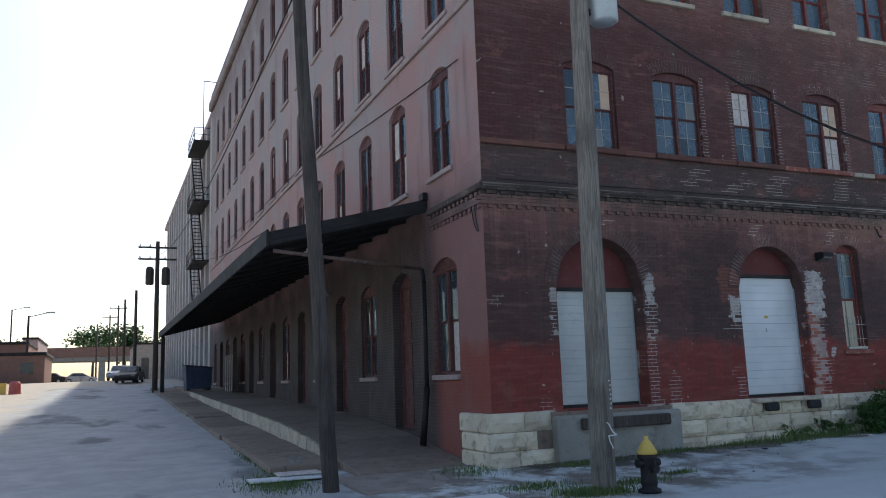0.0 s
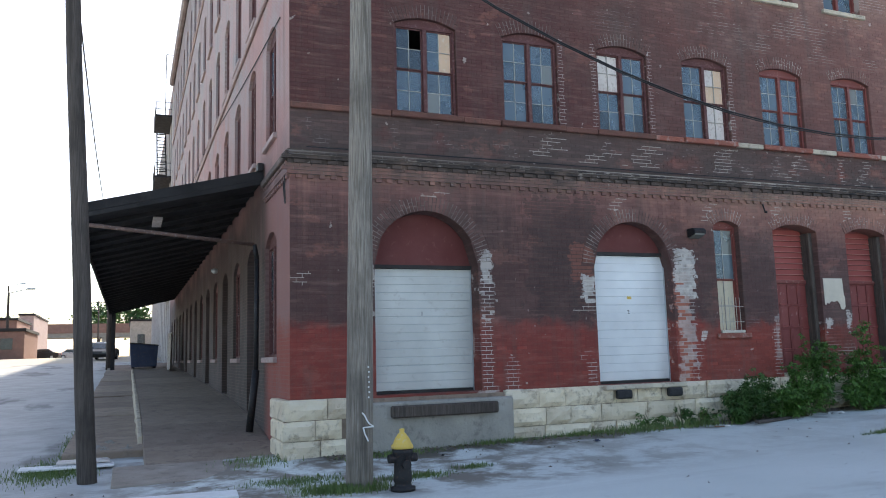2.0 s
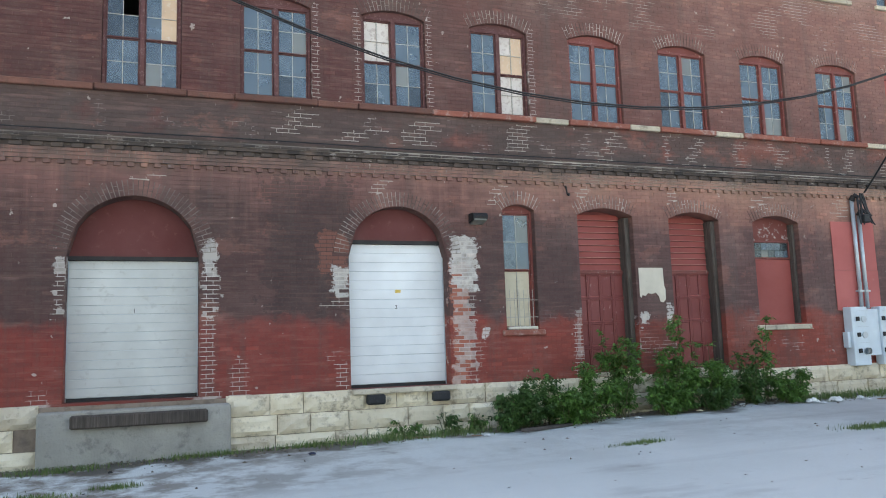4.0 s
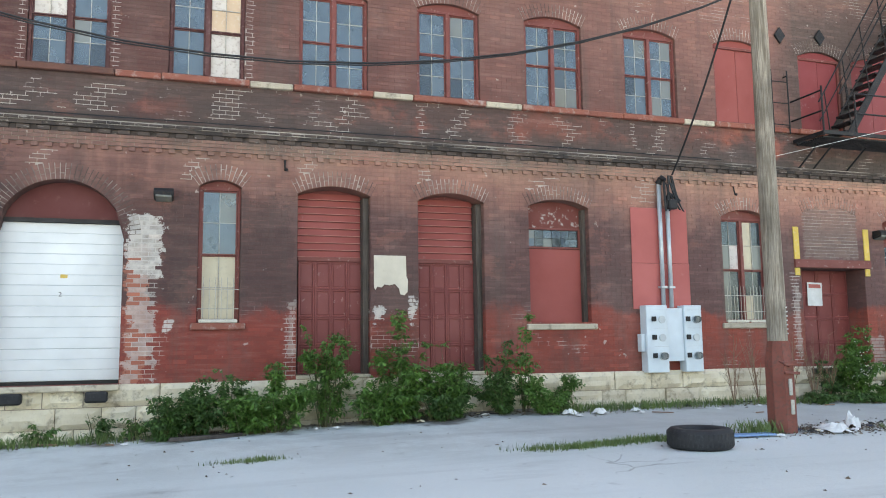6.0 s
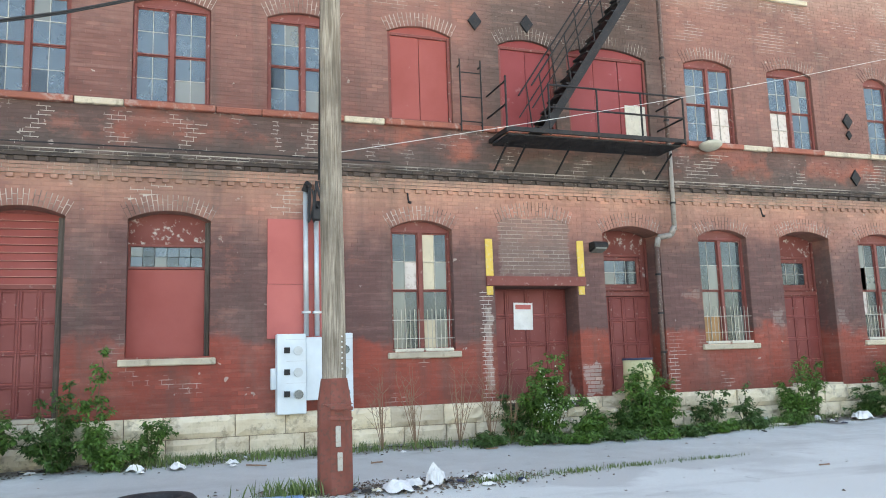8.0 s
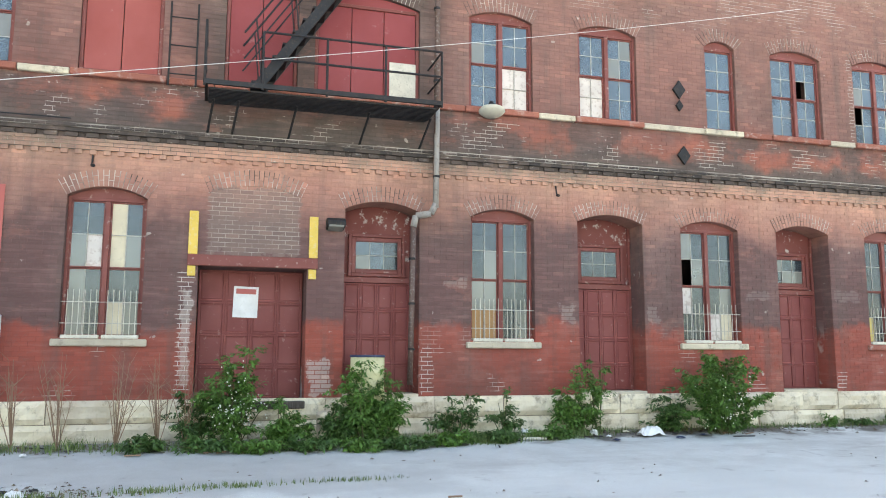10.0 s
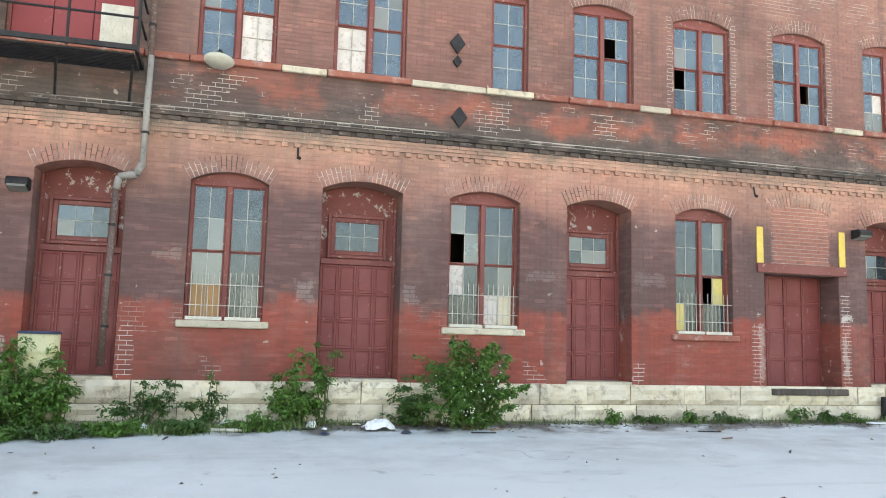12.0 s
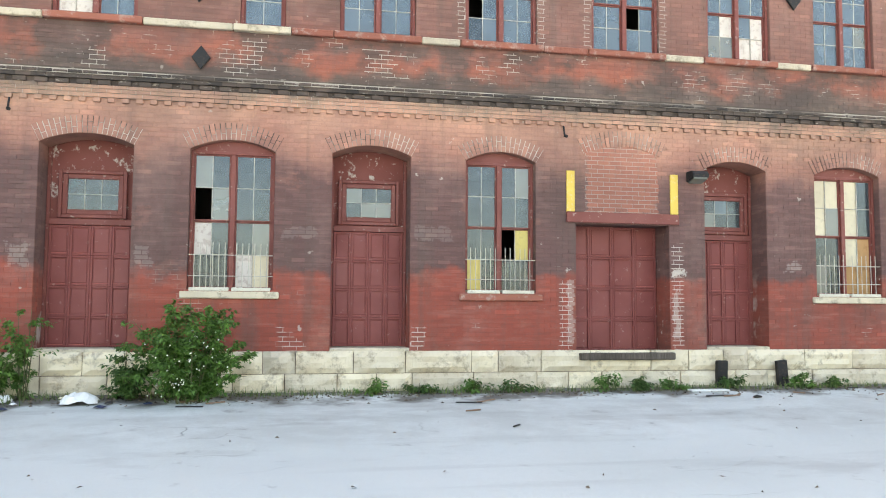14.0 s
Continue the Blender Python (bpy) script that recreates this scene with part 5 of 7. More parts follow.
# bricks of the reveals, on both cheeks of every ground-floor opening
for o in low.values():
    z = o.zb + 0.01
    k = 0
    while z + COURSE < o.zs:
        for sx, ue in ((1, o.u1), (-1, o.u0)):
            y = FACE + 0.006 - (0.1 if k % 2 else 0.0)
            while y < FACE + 0.28:
                a, b, e = max(y, FACE + 0.006), min(y + 0.21, FACE + 0.28), rb.uniform(0.002, 0.005)
                if b - a > 0.03:
                    pieces.box(min(ue - sx * e, ue + sx * 0.02), max(ue - sx * e, ue + sx * 0.02), a, b - 0.006, z, z + COURSE - 0.008)
                y += 0.216
        z += COURSE
        k += 1
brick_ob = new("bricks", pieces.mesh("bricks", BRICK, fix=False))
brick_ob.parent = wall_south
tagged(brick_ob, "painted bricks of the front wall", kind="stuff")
for a, b, c, d in singles:
    w = b - a
    me = cached(("brick", round(w, 2)), lambda: (lambda s: (brick_into(s, 0, w, 0.0, 0.0662), s)[1])(Shape()).mesh("brick", BRICK_ONE, fix=False))
    ob = new("brick", me)
    ob.parent = wall_south
    ob.location = (a, 0, c)


# ---- side street: kerb, pavement, loading dock, canopy ----
DOCK = [(14.1, 0.09), (15.5, 0.25), (17.5, 0.5), (21, 0.73), (26, 0.9), (31, 1.03), (45, 1.45), (55.6, 1.75)]
kerb = thing("pavement_side", "narrow broken concrete pavement with a worn kerb", "pavement", kind="structure")
rk = random.Random(5)
y = 15.6
while y < 55:
    w = rk.uniform(1.9, 2.6)
    z0, z1 = street_rise(y), street_rise(y + w)
    t = rk.uniform(0.1, 0.14)
    s = Shape()
    x0 = 3.0 + rk.uniform(-0.04, 0.04)
    for yy, zz in ((y + 0.02, z0), (y + w - 0.02, z1)):
        s.v += [(x0, yy, zz - 0.2), (4.42, yy, zz - 0.2), (4.42, yy, zz + t), (x0, yy, zz + t)]
    s.f += [(0, 1, 2, 3), (7, 6, 5, 4), (0, 4, 5, 1), (1, 5, 6, 2), (2, 6, 7, 3), (3, 7, 4, 0)]
    part("paving_slab", s, DOCK_SLAB, kerb, bevel=0.02)
    y += w
dock_floor = thing("loading_dock", "worn brown concrete loading dock sloping up along the wall", "loading dock", kind="structure")
ys = [14.1, 15.5, 17.5, 19.2, 21, 23.5, 26, 28.5, 31, 35, 40, 45, 50, 55.6]
for a, b in zip(ys, ys[1:]):
    s = Shape()
    for yy in (a + 0.006, b - 0.006):
        zz = interp(yy, DOCK)
        s.v += [(4.4, yy, -0.1), (SIDE - 0.002, yy, -0.1), (SIDE - 0.002, yy, zz), (4.4, yy, zz)]
    s.f += [(0, 1, 2, 3), (7, 6, 5, 4), (0, 4, 5, 1), (1, 5, 6, 2), (2, 6, 7, 3), (3, 7, 4, 0)]
    part("slab", s, DOCK_SLAB, dock_floor, bevel=0.012)
y = 16.4
while y < 44:
    w = rk.uniform(0.7, 1.3)
    zz = interp(y, DOCK)
    st = Shape()
    for yy, za in ((y + 0.02, interp(y, DOCK)), (y + w - 0.02, interp(y + w, DOCK))):
        dz = rk.uniform(0.004, 0.03)
        st.v += [(4.3 + rk.uniform(-0.03, 0.02), yy, street_rise(yy) - 0.1), (4.397, yy, street_rise(yy) - 0.1), (4.397, yy, za + dz), (4.31, yy, za + dz)]
    st.f += [(0, 1, 2, 3), (7, 6, 5, 4), (0, 4, 5, 1), (1, 5, 6, 2), (2, 6, 7, 3), (3, 7, 4, 0)]
    part("edge_stone", st, LIME_DARK, dock_floor, "pale chipped edge stone", bevel=0.012)
    y += w
apron = Shape()
for yy, zz in ((12.3, 0.045), (14.09, 0.1)):
    apron.v += [(3.9, yy, -0.1), (6.5, yy, -0.1), (6.5, yy, zz), (3.9, yy, zz)]
apron.f += [(0, 1, 2, 3), (7, 6, 5, 4), (0, 4, 5, 1), (1, 5, 6, 2), (2, 6, 7, 3), (3, 7, 4, 0)]
tagged(part("pavement_apron", apron, stone_material("brown_grey_apron", (0.26, 0.215, 0.18), (0.36, 0.305, 0.26), (0.16, 0.13, 0.11), rnd=False), bevel=0.01), "worn concrete apron at the street corner", "pavement", kind="structure")

canopy = thing("loading_canopy", "long black sloping canopy over the loading dock", "canopy")
Y0, Y1 = 16.2, 50.0
s = Shape()
for yy in (Y0, Y1):
    s.v += [(SIDE - 0.02, yy, 5.62), (3.12, yy, 4.74), (3.12, yy, 4.93), (SIDE - 0.02, yy, 5.82)]
s.f += [(0, 1, 2, 3), (7, 6, 5, 4), (0, 4, 5, 1), (1, 5, 6, 2), (2, 6, 7, 3), (3, 7, 4, 0)]
part("roof_deck", s, ROOF_FELT, canopy, "black felted boards")
part("fascia", box(3.06, 3.12, Y0 - 0.02, Y1, 4.62, 4.97), ROOF_FELT, canopy, bevel=0.01)
raft = Shape()
for c in ((SIDE - 0.03, 5.615), (3.13, 4.735)):
    raft.v += [(c[0], dy, c[1] + dz) for dy, dz in ((0, 0), (0.1, 0), (0.1, -0.09), (0, -0.09))]
raft.f += [(0, 1, 2, 3), (7, 6, 5, 4), (0, 4, 5, 1), (1, 5, 6, 2), (2, 6, 7, 3), (3, 7, 4, 0)]
raft_mesh = raft.mesh("rafter", ROOF_FELT)
yy = Y0
while yy < Y1:
    part("rafter", raft_mesh, None, canopy, at=(0, yy, 0))
    yy += 1.33
part("gutter_stop", box(SIDE - 0.16, SIDE - 0.03, Y0 - 0.1, Y0 + 0.15, 5.78, 5.96), BLACK_IRON, canopy, bevel=0.02)
part("post", box(3.2, 3.42, Y1 - 0.25, Y1 - 0.03, 1.35, 4.72), ROOF_FELT, canopy, "dark square timber post", bevel=0.01)
part("tie_pipe", Shape().rod((3.2, Y0 - 0.06, 4.52), (6.5, Y0 - 0.06, 4.2), 0.04, 10), PIPE_BROWN, canopy, "grey-brown sloping rainwater pipe", smooth=True)
pipe = Shape().rod((6.5, Y0 - 0.06, 4.2), (6.56, Y0 - 0.02, 3.9), 0.05, 10).rod((6.56, Y0 - 0.02, 3.9), (6.55, Y0 - 0.02, 1.3), 0.05, 10)
tagged(part("downpipe", pipe.rod((6.55, Y0 - 0.02, 1.6), (6.42, Y0 - 0.02, 0.36), 0.075, 10), BLACK_IRON, smooth=True), "dark rusty downpipe leaning at the canopy's end", "downpipe")
tagged(part("tube_lamp", box(4.55, 4.75, 18.0, 19.1, 4.98, 5.04), WHITE_BOARD), "dead white tube lamp under the canopy", "lamp")
lamp = tagged(part("bulkhead_lamp", Shape().lathe([(0.05, 0), (0.09, 0.05), (0.09, 0.12), (0.04, 0.2)], 12), GALV), "small grey bulkhead lamp under the canopy", "lamp")
lamp.matrix_basis = pose(SIDE - 0.1, 24.5, 4.55, 0, -90, 0)

# ---- farther wing of the warehouse ----
wing = thing("warehouse_wing", "farther wing of the brick warehouse with pale pilasters", "building")
part("wall", box(SIDE + 0.25, 40, 55.9, 101, 0.5, 20.6), SIDE_BRICK, wing)
part("roof", box(SIDE - 0.05, 40.2, 55.8, 101.2, 20.6, 21.2), SIDE_STONE, wing, bevel=0.1)
pil = worn("pale_plaster_pilaster", (0.5, 0.46, 0.44), (0.25, 0.2, 0.19), 0.8, 0.5, 0.9)
pm = box(0, 0.42, -0.42, 0.42, 0.6, 20.6).mesh("pilaster", pil, 0.03)
wm = box(-0.02, 0.16, -0.75, 0.75, 0, 2.6).mesh("window", GLASS_DARK)
fm = ring_boxes(Shape(), -0.85, 0.85, -0.1, 2.7, 0.1, -0.04, 0.02).mesh("window_frame", DARK_FRAME)
for i in range(15):
    yy = 57.4 + i * 2.9
    part("pilaster", pm, None, wing, at=(SIDE - 0.05, yy - 1.4, 0))
    for z in (2.6, 6.2, 9.9, 13.6, 17.2):
        w = part("window", wm, None, wing, at=(SIDE + 0.2, yy, z))
        part("window_frame", fm, None, w, at=pose(0, 0, 0, 0, 0, -90))

fe2 = thing("side_fire_escape", "black iron fire escape high on the side wall", "fire escape")
for z in (6.2, 10.3, 14.6, 19.0):
    pl = part("platform", box(SIDE - 1.15, SIDE - 0.02, 56.6, 61.2, z, z + 0.12), BLACK_IRON, fe2)
    rail = Shape()
    for h in (0.55, 1.05):
        rail.rod((SIDE - 1.12, 56.65, z + h), (SIDE - 1.12, 61.15, z + h), 0.025, 6).rod((SIDE - 1.12, 56.65, z + h), (SIDE - 0.05, 56.65, z + h), 0.025, 6)
    for i in range(6):
        rail.rod((SIDE - 1.12, 56.65 + i * 0.9, z), (SIDE - 1.12, 56.65 + i * 0.9, z + 1.05), 0.02, 6)
    part("railing", rail, BLACK_IRON, pl)
    if z < 19:
        st = Shape()
        for dx in (0.35, 0.95):
            st.rod((SIDE - dx, 57.2, z + 0.1), (SIDE - dx, 60.2, z + 4.2), 0.05, 6)
        for i in range(13):
            st.box(SIDE - 0.95, SIDE - 0.35, 57.2 + i * 0.235, 57.4 + i * 0.235, z + 0.3 + i * 0.31, z + 0.33 + i * 0.31)
        part("stair", st, BLACK_IRON, fe2)
part("gooseneck_ladder", Shape().rod((SIDE - 0.5, 56.7, 19), (SIDE - 0.5, 56.7, 23.6), 0.03, 6).rod((SIDE - 0.5, 56.7, 23.6), (SIDE + 0.4, 56.7, 23.6), 0.03, 6).rod((SIDE + 0.4, 56.7, 23.6), (SIDE + 0.4, 56.7, 22.2), 0.03, 6), BLACK_IRON, fe2)


# ---- poles and cables ----
def tapered_pole(name, label, base, top, r0, r1, mat, seed):
    s = Shape()
    n, sides = 26, 16
    for i in range(n + 1):
        f = i / n
        c = [base[k] + (top[k] - base[k]) * f for k in range(3)]
        for j in range(sides):
            w = 2 * math.pi * j / sides
            rr = (r0 + (r1 - r0) * f) * (1 + 0.05 * noise.noise((j * 0.9, f * 9, seed)))
            s.v.append((c[0] + rr * math.cos(w) + 0.03 * noise.noise((f * 4, seed, 1)), c[1] + rr * math.sin(w), c[2]))
    for i in range(n):
        for j in range(sides):
            k = (j + 1) % sides
            s.f.append((i * sides + j, i * sides + k, (i + 1) * sides + k, (i + 1) * sides + j))
    s.f.append(tuple(range(n * sides, (n + 1) * sides)))
    th = thing(name, label, "utility pole", base)
    part("shaft", s, mat, th, smooth=True, at=(-base[0], -base[1], -base[2]))
    return th


def strap(th, z, r, h=0.03):
    part("strap", Shape().lathe([(r, 0), (r, h)], 14), BLACK_IRON, th, at=(0, 0, z))


pole_a = tapered_pole("utility_pole", "dark leaning wooden utility pole at the street corner", (3.56, 13.15, -0.1), (2.95, 13.2, 10.8), 0.145, 0.105, POLE_DARK, 1)
pole_b = tapered_pole("utility_pole", "weathered grey wooden utility pole beside a hydrant", (7.13, 10.5, -0.1), (7.32, 10.5, 11.5), 0.195, 0.14, POLE_GREY, 2)
pole_c = tapered_pole("utility_pole", "pale wooden utility pole with a rust-red sheet round its foot", (25.2, 9.8, -0.1), (25.2, 9.8, 11.5), 0.165, 0.125, POLE_PALE, 3)
for k in range(7):
    part("nail", Shape().rod((0, 0, 0), (0, -0.03, 0), 0.014, 6), PALE_WIRE, pole_b, at=(0.1 + 0.01 * (k % 2), -0.15, 1.35 + k * 0.07))
    part("nail", Shape().rod((0, 0, 0), (0, -0.03, 0), 0.012, 6), PALE_WIRE, pole_c, at=(0.08, -0.13, 1.9 + k * 0.07))
gr = Shape()
rg = random.Random(8)
px, pz = 0.08, 0.75
for k in range(9):
    qx, qz = 0.08 + rg.uniform(-0.09, 0.08), pz + rg.uniform(-0.02, 0.11)
    gr.rod((px, -0.2 + 0.03 * abs(px), pz), (qx, -0.2 + 0.03 * abs(qx), qz), 0.011, 5)
    px, pz = qx, qz
part("paint_scrawl", gr, PAPER, pole_b, "white paint scrawl that cannot be read")
# sheet-metal boot: folded halves with overlapping cleats
boot = Shape()
for i in range(8):
    a0, a1 = 2 * math.pi * i / 8 + 0.39, 2 * math.pi * (i + 1) / 8 + 0.39
    for a, b, r0, r1 in ((0.08, 1.45, 0.235, 0.225), (1.45, 1.78, 0.225, 0.175)):
        boot.quad((r0 * math.cos(a0), r0 * math.sin(a0), a), (r0 * math.cos(a1), r0 * math.sin(a1), a), (r1 * math.cos(a1), r1 * math.sin(a1), b), (r1 * math.cos(a0), r1 * math.sin(a0), b))
part("boot", boot, RUST, pole_c, "rust-red sheet-metal casing")
for z in (1.25, 1.38):
    part("cleat", box(-0.18, 0.12, -0.255, -0.215, z, z + 0.045), RUST, pole_c, bevel=0.008, at=pose(0, 0, 0, 0, 3, 0))
for z0, z1, u in ((0.62, 0.85, 0.02), (0.92, 1.18, 0.0)):
    part("scrape", box(u - 0.03, u + 0.035, -0.236, -0.21, z0, z1), GREY_BAR, pole_c, "pale scraped strip", bevel=0.006)
part("hood", Shape().prism([(-0.2, 1.46), (0.2, 1.46), (0.0, 1.36)], -0.25, -0.2), RUST, pole_c, bevel=0.006)
# plain grey can in place of the pole's pale-blue street light
part("transformer", Shape().lathe([(0.2, 0), (0.24, 0.04), (0.24, 0.75), (0.25, 0.8), (0.1, 0.9)], 18), GALV, pole_b, "grey can standing in for a pale-blue street light", at=(0.55, -0.1, 7.75), smooth=True)
part("bracket", box(0.1, 0.36, -0.06, 0.0, 7.9, 8.0).box(0.1, 0.36, -0.06, 0.0, 8.35, 8.45), BLACK_IRON, pole_b)


def cable(name, pts, r, mat, label, sag=0.0):
    cu = bpy.data.curves.new(name, "CURVE")
    cu.dimensions, cu.bevel_depth, cu.bevel_resolution = "3D", r, 1
    sp = cu.splines.new("POLY")
    out = []
    for a, b in zip(pts, pts[1:]):
        for i in range(16):
            f = i / 16
            p = Vector(a).lerp(Vector(b), f)
            p.z -= sag * 4 * f * (1 - f)
            out.append(p)
    out.append(Vector(pts[-1]))
    sp.points.add(len(out) - 1)
    for q, p in zip(sp.points, out):
        q.co = (*p, 1)
    ob = new(name, cu)
    cu.materials.append(mat)
    return tagged(ob, label, "cable")


cable("overhead_cable", [(7.28, 10.5, 8.5), (25.2, 9.8, 7.75)], 0.015, WIRE, "black overhead cable slung between two poles", 2.4)
cable("overhead_cable", [(7.28, 10.5, 8.48), (25.2, 9.8, 7.74)], 0.011, WIRE, "thin black overhead cable slung between two poles", 2.42)
cable("service_drop", [(25.12, 9.85, 8.6), (25.62, 13.1, 5.15)], 0.022, WIRE, "black service cable dropping to the wall", 0.22)
cable("guy_wire", [(25.2, 9.8, 4.72), (41.5, 13.35, 9.4)], 0.005, PALE_WIRE, "thin pale wire rising across the front", 0.1)
for dx, z in ((0.05, 8.9),):
    cable("street_cable", [(3.0 + dx, 13.2, z), (3.0 + dx, 50.0, 9.6 + 0.1 * z / 9)], 0.016, WIRE, "thin overhead cable along the side street", 1.0)
cable("stay_wire", [(3.1, 16.25, 4.98), (SIDE - 0.6, 57.0, 10.6)], 0.014, WIRE, "thin stay wire from the canopy to the side wall", 0.3)
cable("wall_cable", [(SIDE - 0.03, 14.2, 8.4), (SIDE - 0.03, 28.9, 9.8), (SIDE - 0.05, 55, 10.5)], 0.013, WIRE, "cable clipped along the side wall", 0.1)
cable("corner_cable", [(SIDE - 0.03, FACE + 0.35, 5.5), (SIDE - 0.06, FACE + 0.1, 4.6), (SIDE - 0.03, FACE + 0.5, 5.3)], 0.012, WIRE, "loose cable loop at the building corner", 0.2)

# ---- hydrant ----
hy = thing("fire_hydrant", "black fire hydrant with a yellow bonnet", "hydrant", (7.6, 10.0, 0.0))
part("barrel", Shape().lathe([(0.17, 0), (0.17, 0.05), (0.12, 0.06), (0.115, 0.1), (0.13, 0.14), (0.12, 0.2), (0.115, 0.46), (0.14, 0.5), (0.14, 0.56)], 20), BLACK_IRON, hy, smooth=True)
part("bonnet", Shape().lathe([(0.15, 0.56), (0.15, 0.6), (0.125, 0.63), (0.1, 0.69), (0.055, 0.755), (0.035, 0.77), (0.035, 0.82), (0.01, 0.825)], 20), YELLOW, hy, "yellow painted bonnet", smooth=True)
for a, b in (((0.1, 0, 0.43), (0.2, 0, 0.43)), ((-0.1, 0, 0.43), (-0.2, 0, 0.43)), ((0, -0.1, 0.36), (0, -0.2, 0.36))):
    part("nozzle_cap", Shape().rod(a, b, 0.06, 12), BLACK_IRON, hy)

# ---- meter boxes, conduits, painted field ----
wp = thing("wall_cladding", "salmon red painted boards fixed to the brick wall", "cladding", (24.74, FACE - 0.03, 2.35))
part("board", box(0, 1.38, 0, 0.016, 0, 0.95), RED_PANEL, wp, bevel=0.004)
part("board", box(0.01, 1.37, 0.001, 0.016, 0.956, 2.12), RED_PANEL, wp, bevel=0.004)
tagged(part("painted_patch", Shape().prism([(19.3, 3.34), (19.3, 2.74), (19.33, 2.7), (19.36, 2.76), (19.44, 2.74), (19.5, 2.8), (19.6, 2.78), (19.7, 2.81), (19.78, 2.72), (19.8, 2.62), (19.88, 2.6), (19.94, 2.66), (19.95, 2.88), (19.92, 2.96), (19.91, 3.34)], FACE - 0.022, FACE - 0.013), PLASTER), "cream painted patch on the brick wall", "patch")
mb = thing("meter_cabinet", "pale blue-grey electric meter cabinet on the wall", "meter cabinet", (24.88, FACE - 0.02, 1.06))
part("column", box(0.0, 0.5, -0.24, 0.0, 0.0, 1.36), BOX_BLUE, mb, bevel=0.012)
part("column", box(0.9, 1.32, -0.24, 0.0, 0.0, 1.36), BOX_BLUE, mb, bevel=0.012)
part("centre_panel", box(0.502, 0.898, -0.19, 0.0, 0.22, 1.3), BOX_BLUE, mb, bevel=0.01)
part("side_box", box(-0.09, -0.002, -0.17, -0.02, 0.42, 0.78), BOX_BLUE, mb, bevel=0.01)
for cx, full in ((0.36, (1, 0, 0)), (1.17, (1, 0, 1))):
    for k, z in enumerate((0.33, 0.7, 1.07)):
        part("seam", box(cx - 0.2, cx + 0.13, -0.246, -0.24, z + 0.19, z + 0.196), GALV, mb)
        if full[k]:
            m = part("meter", Shape().rod((0, 0, 0), (0, -0.1, 0), 0.072, 18), GLASS_DARK, mb, "round glass electric meter", at=(cx, -0.24, z))
            part("ring", Shape().rod((0, 0, 0), (0, -0.03, 0), 0.085, 18), GALV, m)
        else:
            part("blank_cover", Shape().rod((0, 0, 0), (0, -0.02, 0), 0.078, 18), GALV, mb, at=(cx, -0.24, z))
        part("breaker", box(-0.05, 0.05, -0.03, 0, -0.05, 0.05), BLACK_IRON, mb, at=(cx - 0.19, -0.24, z + 0.01), bevel=0.006)
for u, top in ((25.41, 4.98), (25.6, 4.62)):
    c = thing("conduit", "grey steel service conduit rising to the cables", "conduit", (u, FACE - 0.1, 0), group="service conduits")
    part("tube", Shape().rod((0, 0, 2.38), (0, 0, top), 0.045, 12), GALV, c, smooth=True)
    part("weatherhead", Shape().rod((0, 0, top), (0.02, -0.06, top + 0.12), 0.075, 12, 0.05).rod((0.02, -0.06, top + 0.12), (0.06, -0.16, top + 0.06), 0.06, 10, 0.04), BLACK_IRON, c)
    part("clamp", box(-0.07, 0.07, -0.06, 0.08, 2.78, 2.82), GALV, c)
rw = random.Random(4)
for k in range(9):
    a = (25.45 + 0.03 * k, FACE - 0.22, 5.05 - 0.03 * (k % 4))
    cable("drip_loop", [a, (a[0] + rw.uniform(-0.1, 0.22), FACE - 0.3, 4.45 + rw.uniform(-0.1, 0.2)), (25.6 + rw.uniform(-0.05, 0.1), FACE - 0.2, 5.15)], 0.016, WIRE, "tangled black service wires at the conduit heads", 0.12)
tagged(part("splice_box", box(25.5, 25.7, FACE - 0.34, FACE - 0.2, 4.42, 4.62), WIRE, bevel=0.02), "black cable splice box", "splice box")


# ---- wall lamps, anchors, pipes, dish ----
def wall_lamp(u, z):
    t = thing("wall_lamp", "dark bronze wall-pack lamp on the brick", "lamp", (u, FACE - 0.01, z), group="wall lamps")
    part("housing", Shape().prism([(0, 0.0), (-0.24, 0.06), (-0.26, 0.13), (-0.2, 0.19), (0, 0.19)], -0.16, 0.16), BLACK_IRON, t, bevel=0.01, at=pose(0, 0, 0, 0, 0, 90))
    part("lens", Shape().prism([(-0.02, -0.005), (-0.22, 0.045), (-0.245, 0.1), (-0.25, 0.1), (-0.23, 0.035), (-0.02, -0.02)], -0.13, 0.13), GLASS_MILK, t, at=pose(0, 0, 0, 0, 0, 90))


for u, z in ((15.6, 4.2), (31.32, 3.98), (47.1, 4.12)):
    wall_lamp(u, z)
for u, z, k in ((38.4, 5.86, 1.0), (38.34, 7.24, 1.0), (38.34, 6.9, 0.6), (30.0, 8.72, 1.0), (28.85, 8.65, 1.0), (49.2, 7.7, 1.0), (53.0, 5.8, 1.0)):
    ob = tagged(part("wall_anchor", Shape().prism([(0, -0.2 * k), (0.15 * k, 0), (0, 0.2 * k), (-0.15 * k, 0)], -0.05, 0.0), BLACK_IRON, bevel=0.008), "black iron diamond wall anchor", "wall anchor", "wall anchors")
    ob.matrix_basis = pose(u, FACE - 0.012, z)
for u in (17.65, 27.0 + 0.35, 35.55, 46.6 - 2.0, 44.2 + 7):
    s = Shape().rod((0, 0, 0.2), (0, -0.05, 0.0), 0.016, 6).rod((0, -0.05, 0.0), (0.03, -0.09, -0.02), 0.03, 6)
    ob = tagged(part("wall_hook", s, BLACK_IRON), "small rusty iron hook in the wall", "hook", "wall hooks")
    ob.location = (u, FACE - 0.02, 4.86)
